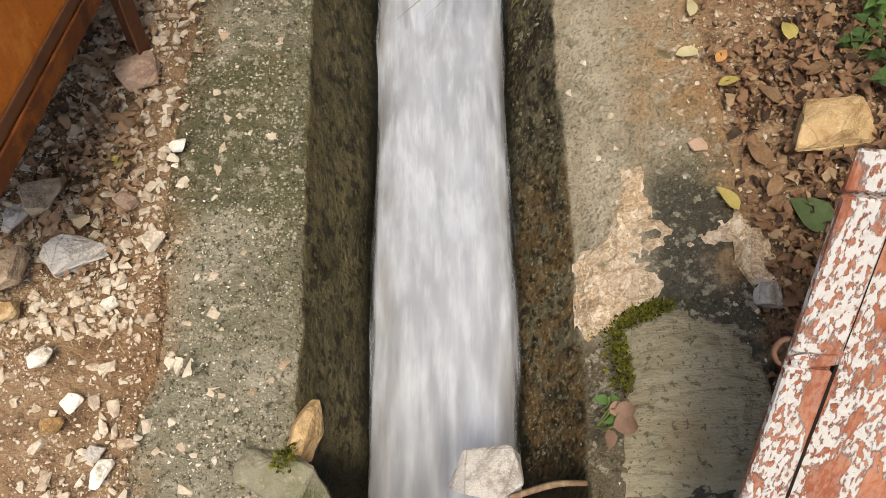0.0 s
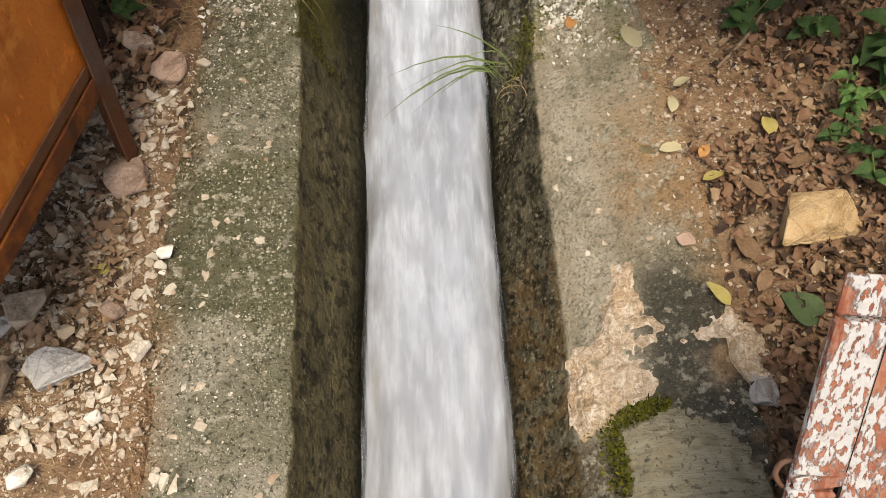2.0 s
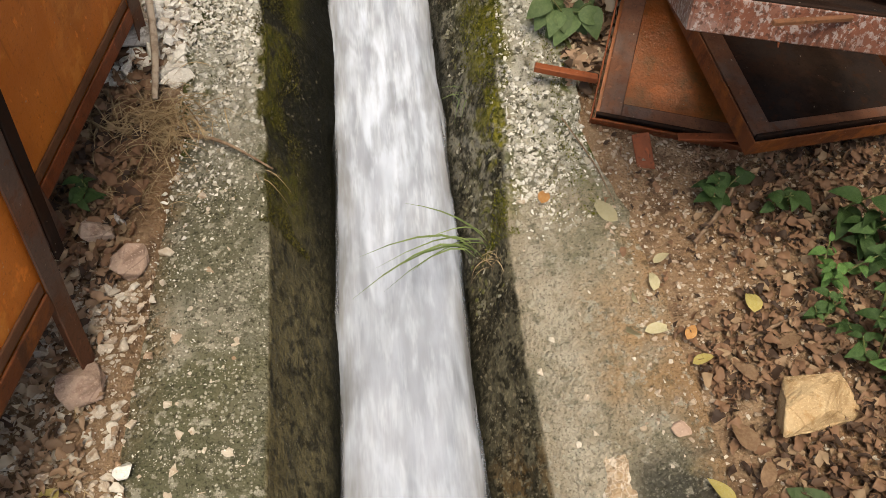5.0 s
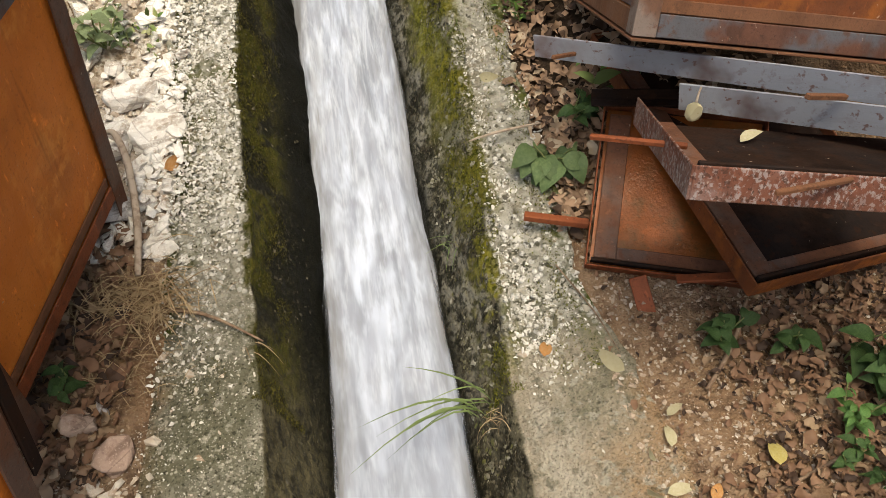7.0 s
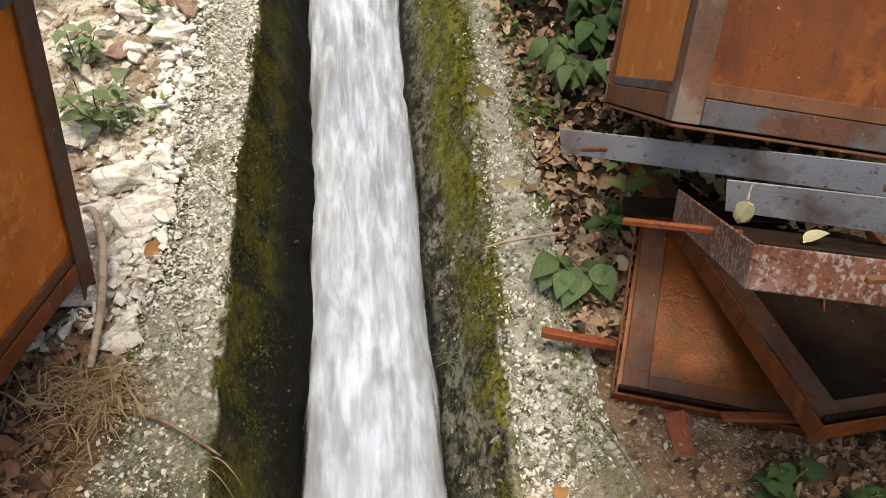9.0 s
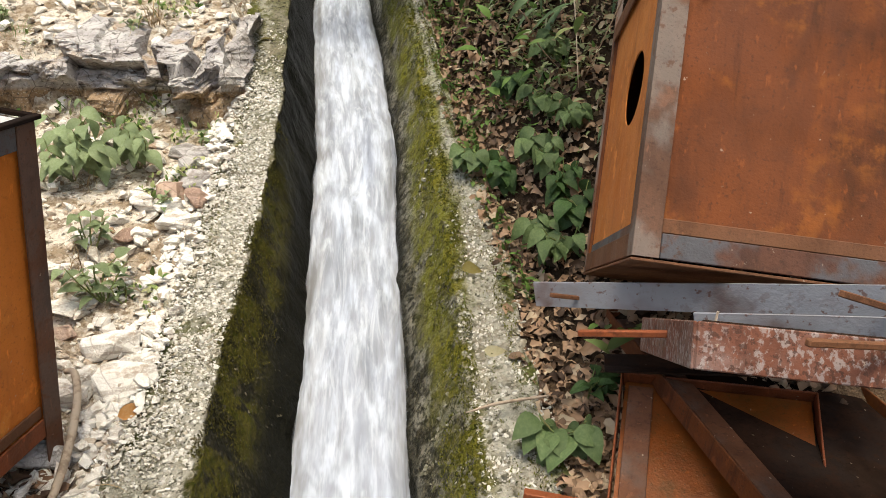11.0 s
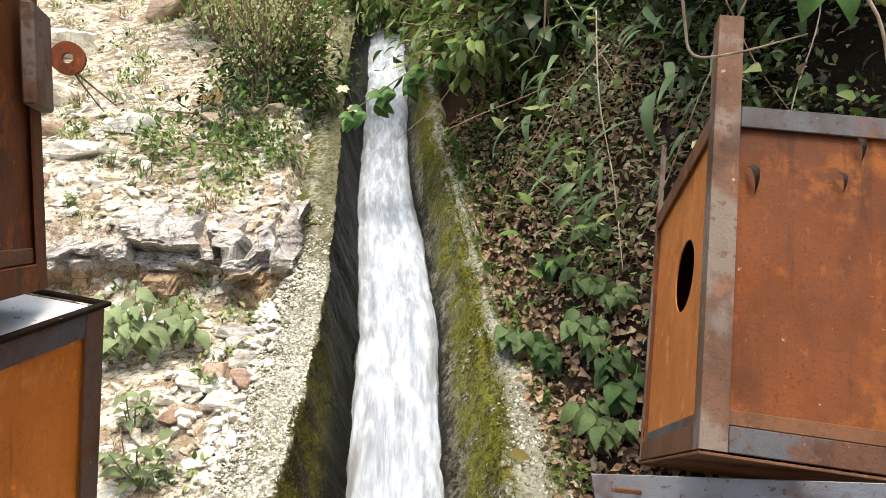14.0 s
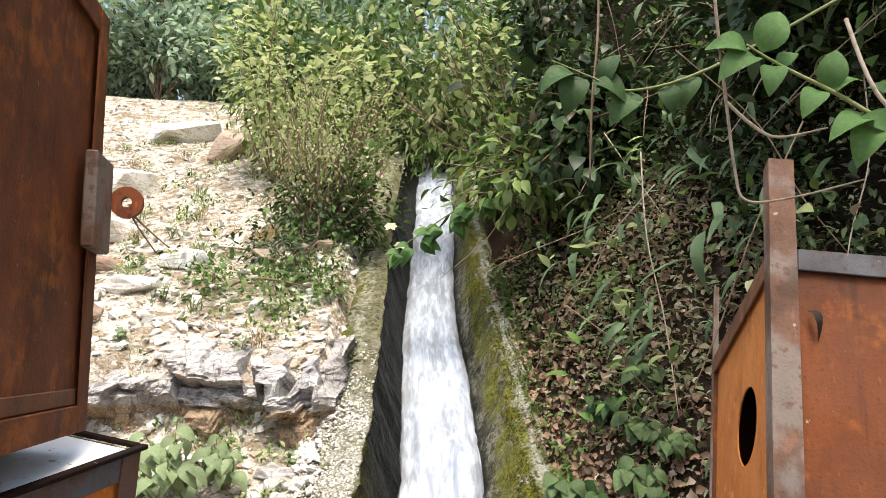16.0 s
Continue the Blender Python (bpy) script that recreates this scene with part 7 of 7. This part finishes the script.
foliage("crown", 1900, 78, shade_leaves, (0.07, 0.14), MAT["leaf_dark"], "", LEAVES, 0.5, parent=shade_tree)


# branches that reach into the view above the tilted box
def leafy_branch(points, radii, leaves, size, material, label, seed, wood="stem"):
    r = np.random.default_rng(seed)
    base = Vector(points[0])
    ob = thing("leafy_branch", Matrix.Translation(base), label, "branch", "overhanging branches")
    put("stem", tube([Vector(p) - base for p in points], [0.7 * r0 for r0 in radii], 6, "stem"), MAT[wood], ob)
    key = ("branch", material)
    if key not in LEAF_MESH:
        v, f = leaf_data(0.7, 8, 0.3, 0.45, 0.2)
        LEAF_MESH[key] = mesh_of("leaf", v, f, True)
    for p, d, k in leaves:
        m = leaf_matrix(np.array(p) - np.array(base), size * k, d, np.array((-0.1, -0.7, 0.6)) + r.normal(size=3) * 0.2)
        put("leaf", LEAF_MESH[key], MAT[material], ob, Matrix(m.tolist()))
    return ob


leafy_branch([(0.75, 1.44, 1.36), (0.615, 1.454, 1.437), (0.562, 1.466, 1.478), (0.497, 1.477, 1.521), (0.455, 1.478, 1.55)], [0.006, 0.0045, 0.004, 0.003, 0.002],
    [((0.475, 1.475, 1.54), (0.35, -0.1, 0.8), 1.2), ((0.46, 1.478, 1.548), (-0.9, -0.1, 0.1), 1.0), ((0.47, 1.476, 1.54), (-0.6, -0.2, -0.35), 1.2), ((0.49, 1.476, 1.525), (-0.2, -0.3, -0.7), 0.9),
     ((0.5, 1.477, 1.52), (0.5, 0.2, 0.7), 0.7), ((0.545, 1.468, 1.488), (-0.4, -0.2, -0.5), 0.9), ((0.55, 1.466, 1.485), (0.25, -0.2, 0.9), 1.0), ((0.555, 1.466, 1.482), (0.8, -0.1, 0.5), 0.8),
     ((0.6, 1.456, 1.447), (-0.8, -0.1, -0.3), 1.1), ((0.61, 1.455, 1.44), (-0.5, -0.1, -0.7), 1.2), ((0.62, 1.455, 1.43), (0.3, -0.2, -0.7), 1.0), ((0.63, 1.453, 1.43), (-0.7, -0.1, 0.2), 0.9), ((0.66, 1.45, 1.41), (0.4, -0.3, 0.5), 1.0)],
    0.055, "leaf_fresh", "green branch with fresh oval leaves over the box", 1001)
leafy_branch([(0.95, 2.2, 2.0), (0.6, 2.12, 1.78), (0.42, 2.1, 1.72), (0.34, 2.1, 1.75), (0.25, 2.1, 1.79)], [0.006, 0.005, 0.004, 0.003, 0.002],
    [((0.34, 2.1, 1.75), (0.5, -0.2, -0.3), 1.3), ((0.3, 2.1, 1.77), (-0.8, -0.2, -0.4), 1.3), ((0.31, 2.1, 1.76), (-0.3, -0.2, -0.9), 1.4), ((0.36, 2.1, 1.74), (0.3, -0.1, 0.7), 1.1),
     ((0.42, 2.1, 1.72), (-0.1, -0.2, -0.9), 1.1), ((0.5, 2.11, 1.74), (0.2, -0.2, -0.9), 1.0), ((0.56, 2.12, 1.77), (-0.3, -0.2, -0.8), 1.2), ((0.44, 2.1, 1.72), (-0.7, -0.2, -0.7), 1.4)],
    0.07, "leaf_mid", "leafy branch hanging from the bank", 1002)
twig([(0.41, 1.46, 1.72), (0.413, 1.466, 1.607), (0.438, 1.512, 1.483), (0.454, 1.535, 1.395), (0.469, 1.54, 1.353), (0.522, 1.521, 1.353), (0.6, 1.484, 1.37)], [0.002, 0.0022, 0.0024, 0.0022, 0.002, 0.0017, 0.001], "thin bare vine hanging in front of the box post", "twig", "vine")
twig([(0.438, 1.512, 1.483), (0.47, 1.51, 1.45), (0.5, 1.5, 1.43), (0.56, 1.49, 1.44)], [0.0025, 0.0025, 0.002, 0.001], "thin bare side shoot of a vine", "twig", "vine")
twig([(0.62, 1.55, 1.62), (0.64, 1.52, 1.5), (0.7, 1.5, 1.4), (0.72, 1.5, 1.3)], [0.003, 0.003, 0.0025, 0.002], "thin bare vine above the box", "twig", "vine")
twig([(0.36, 2.16, 2.1), (0.36, 2.15, 1.9), (0.345, 2.15, 1.7), (0.34, 2.15, 1.53)], [0.003, 0.003, 0.003, 0.002], "thin hanging vine before the bank", "bark", "vine")
leafy_branch([(0.5, 4.1, 2.1), (0.2, 3.9, 1.95), (-0.05, 3.85, 1.8), (-0.2, 3.84, 1.69), (-0.3, 3.83, 1.62)], [0.008, 0.006, 0.005, 0.004, 0.002],
    [((0.08 - 0.045 * (k % 9), 3.8 + 0.02 * (k % 4), 1.84 - 0.03 * (k % 9)), (math.cos(k * 2.1), -0.3, -0.5 + 0.6 * math.sin(k * 1.7)), 0.8 + 0.1 * (k % 4)) for k in range(34)],
    0.085, "leaf_fresh", "leafy branch with pale flowers hanging over the water", 1003)
for k, (x, y, z) in enumerate(((-0.33, 3.815, 1.723), (-0.285, 3.835, 1.64))):
    blossom = thing("flower", Matrix.Translation((x, y, z)), "small cream-coloured flower above the water", "flower", "flowers over the water")
    for j in range(6):
        m = leaf_matrix((0, 0, 0), 0.032, (math.cos(j * 1.05), math.sin(j * 1.05) * 0.4, 0.5 * math.sin(j * 1.05)), (0, -1, 0.4))
        key = ("petal",)
        if key not in LEAF_MESH:
            v, f = leaf_data(0.7, 4, 0.2, 0.2)
            LEAF_MESH[key] = mesh_of("petal", v, f, True)
        put("petal", LEAF_MESH[key], MAT["flower"], blossom, Matrix(m.tolist()))

# dry curled scraps caught on the tilted box
for k, (x, z, s) in enumerate(((0.06, 0.5, 0.05), (0.21, 0.5, 0.035), (0.24, 0.57, 0.04))):
    v, f = leaf_data(0.34, 6, 0.7, 0.9)
    if ("scrap",) not in LEAF_MESH:
        LEAF_MESH[("scrap",)] = mesh_of("leaf", v, f, True)
    m = right_box.matrix_basis @ Matrix(leaf_matrix((x, -0.008, z), s, (0.4, -0.2, -0.9), (0.2, -1, 0)).tolist())
    put("dry_leaf", LEAF_MESH[("scrap",)], MAT["leaf_black"], m=m, label="dark dry curled leaf caught on the steel box", category="leaf", group="dry leaves on the box")


shrub(on_ground(-0.85, 4.45), (-0.8, 4.4, 1.95), 0.4, 1000, (0.02, 0.05), "leaf_dark", "dark undergrowth below the shrubs", 821, 16, (1.2, 0.6, 0.7))
shrub(on_ground(-0.62, 3.9), (-0.66, 3.85, 1.45), 0.25, 900, (0.015, 0.035), "leaf_green", "low green plant beside the kerb", 825, 10, (1.2, 0.8, 0.5))
strand_rng = np.random.default_rng(41)
for k in range(60):
    y = strand_rng.uniform(2.4, 4.4)
    x = float(x_right_out(y)) + strand_rng.uniform(0.25, 1.5)
    p, n = lie(x, y)
    q = p + n * strand_rng.uniform(0.12, 0.32)
    d = Vector((strand_rng.normal() * 0.25 - 0.1, strand_rng.normal() * 0.2 - 0.1, -strand_rng.uniform(0.15, 0.5)))
    twig([q - d * 0.6, q + Vector((0.03 * strand_rng.normal(), -0.04, 0)), q + d * 0.5, q + d], [0.0025, 0.002, 0.002, 0.001], "thin bare vine hanging over the bank", "bark" if k % 2 else "twig", "vine")


def tree(x, y, height, spread, seed, label, count=2600, material="leaf_green"):
    r = np.random.default_rng(seed)
    p = Vector(on_ground(x, y))
    ob = thing("tree", Matrix.Translation(p), label, "tree", "trees behind the slope")
    put("trunk", tube([(0, 0, -0.2), (0.05, 0, height * 0.35), (0.1, 0.05, height * 0.7)], [0.12, 0.09, 0.04], 8, "trunk"), MAT["bark"], ob)
    ends = []
    for k in range(16):
        v = r.normal(size=3)
        e = np.array((0, 0, height * 0.62)) + v / np.linalg.norm(v) * np.array((spread, spread, height * 0.36)) * r.uniform(0.55, 1)
        ends.append(e)
        put("limb", tube([(0.03, 0, height * 0.3), e * 0.6, e], [0.05, 0.03, 0.01], 5, "limb"), MAT["bark"], ob)
    ends = np.array(ends)

    def where(rr):
        e = ends[rr.integers(16)]
        q = e + rr.normal(size=3) * spread * 0.24
        return q, (q - (0, 0, height * 0.55)) / spread

    foliage("crown", count, seed + 1, where, (0.09, 0.2), MAT[material], "", LEAVES, 0.4, parent=ob)


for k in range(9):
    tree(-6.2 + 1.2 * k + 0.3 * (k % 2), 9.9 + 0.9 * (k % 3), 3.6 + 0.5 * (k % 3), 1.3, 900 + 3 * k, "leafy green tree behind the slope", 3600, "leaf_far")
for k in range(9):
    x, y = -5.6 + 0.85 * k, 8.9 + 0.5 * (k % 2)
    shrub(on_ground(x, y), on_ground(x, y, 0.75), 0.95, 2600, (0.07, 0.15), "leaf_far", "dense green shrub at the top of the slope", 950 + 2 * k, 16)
for k, (x, y) in enumerate(((-1.5, 6.4), (-1.0, 6.6), (-0.5, 6.9), (0.1, 6.6), (0.6, 6.2), (1.2, 6.0), (1.8, 5.2))):
    shrub(on_ground(x, y), on_ground(x, y, 0.7), 0.75, 1500, (0.05, 0.12), "leaf_green" if x < 0.3 else "leaf_dark", "dense green shrub above the channel", 980 + 2 * k, 12)
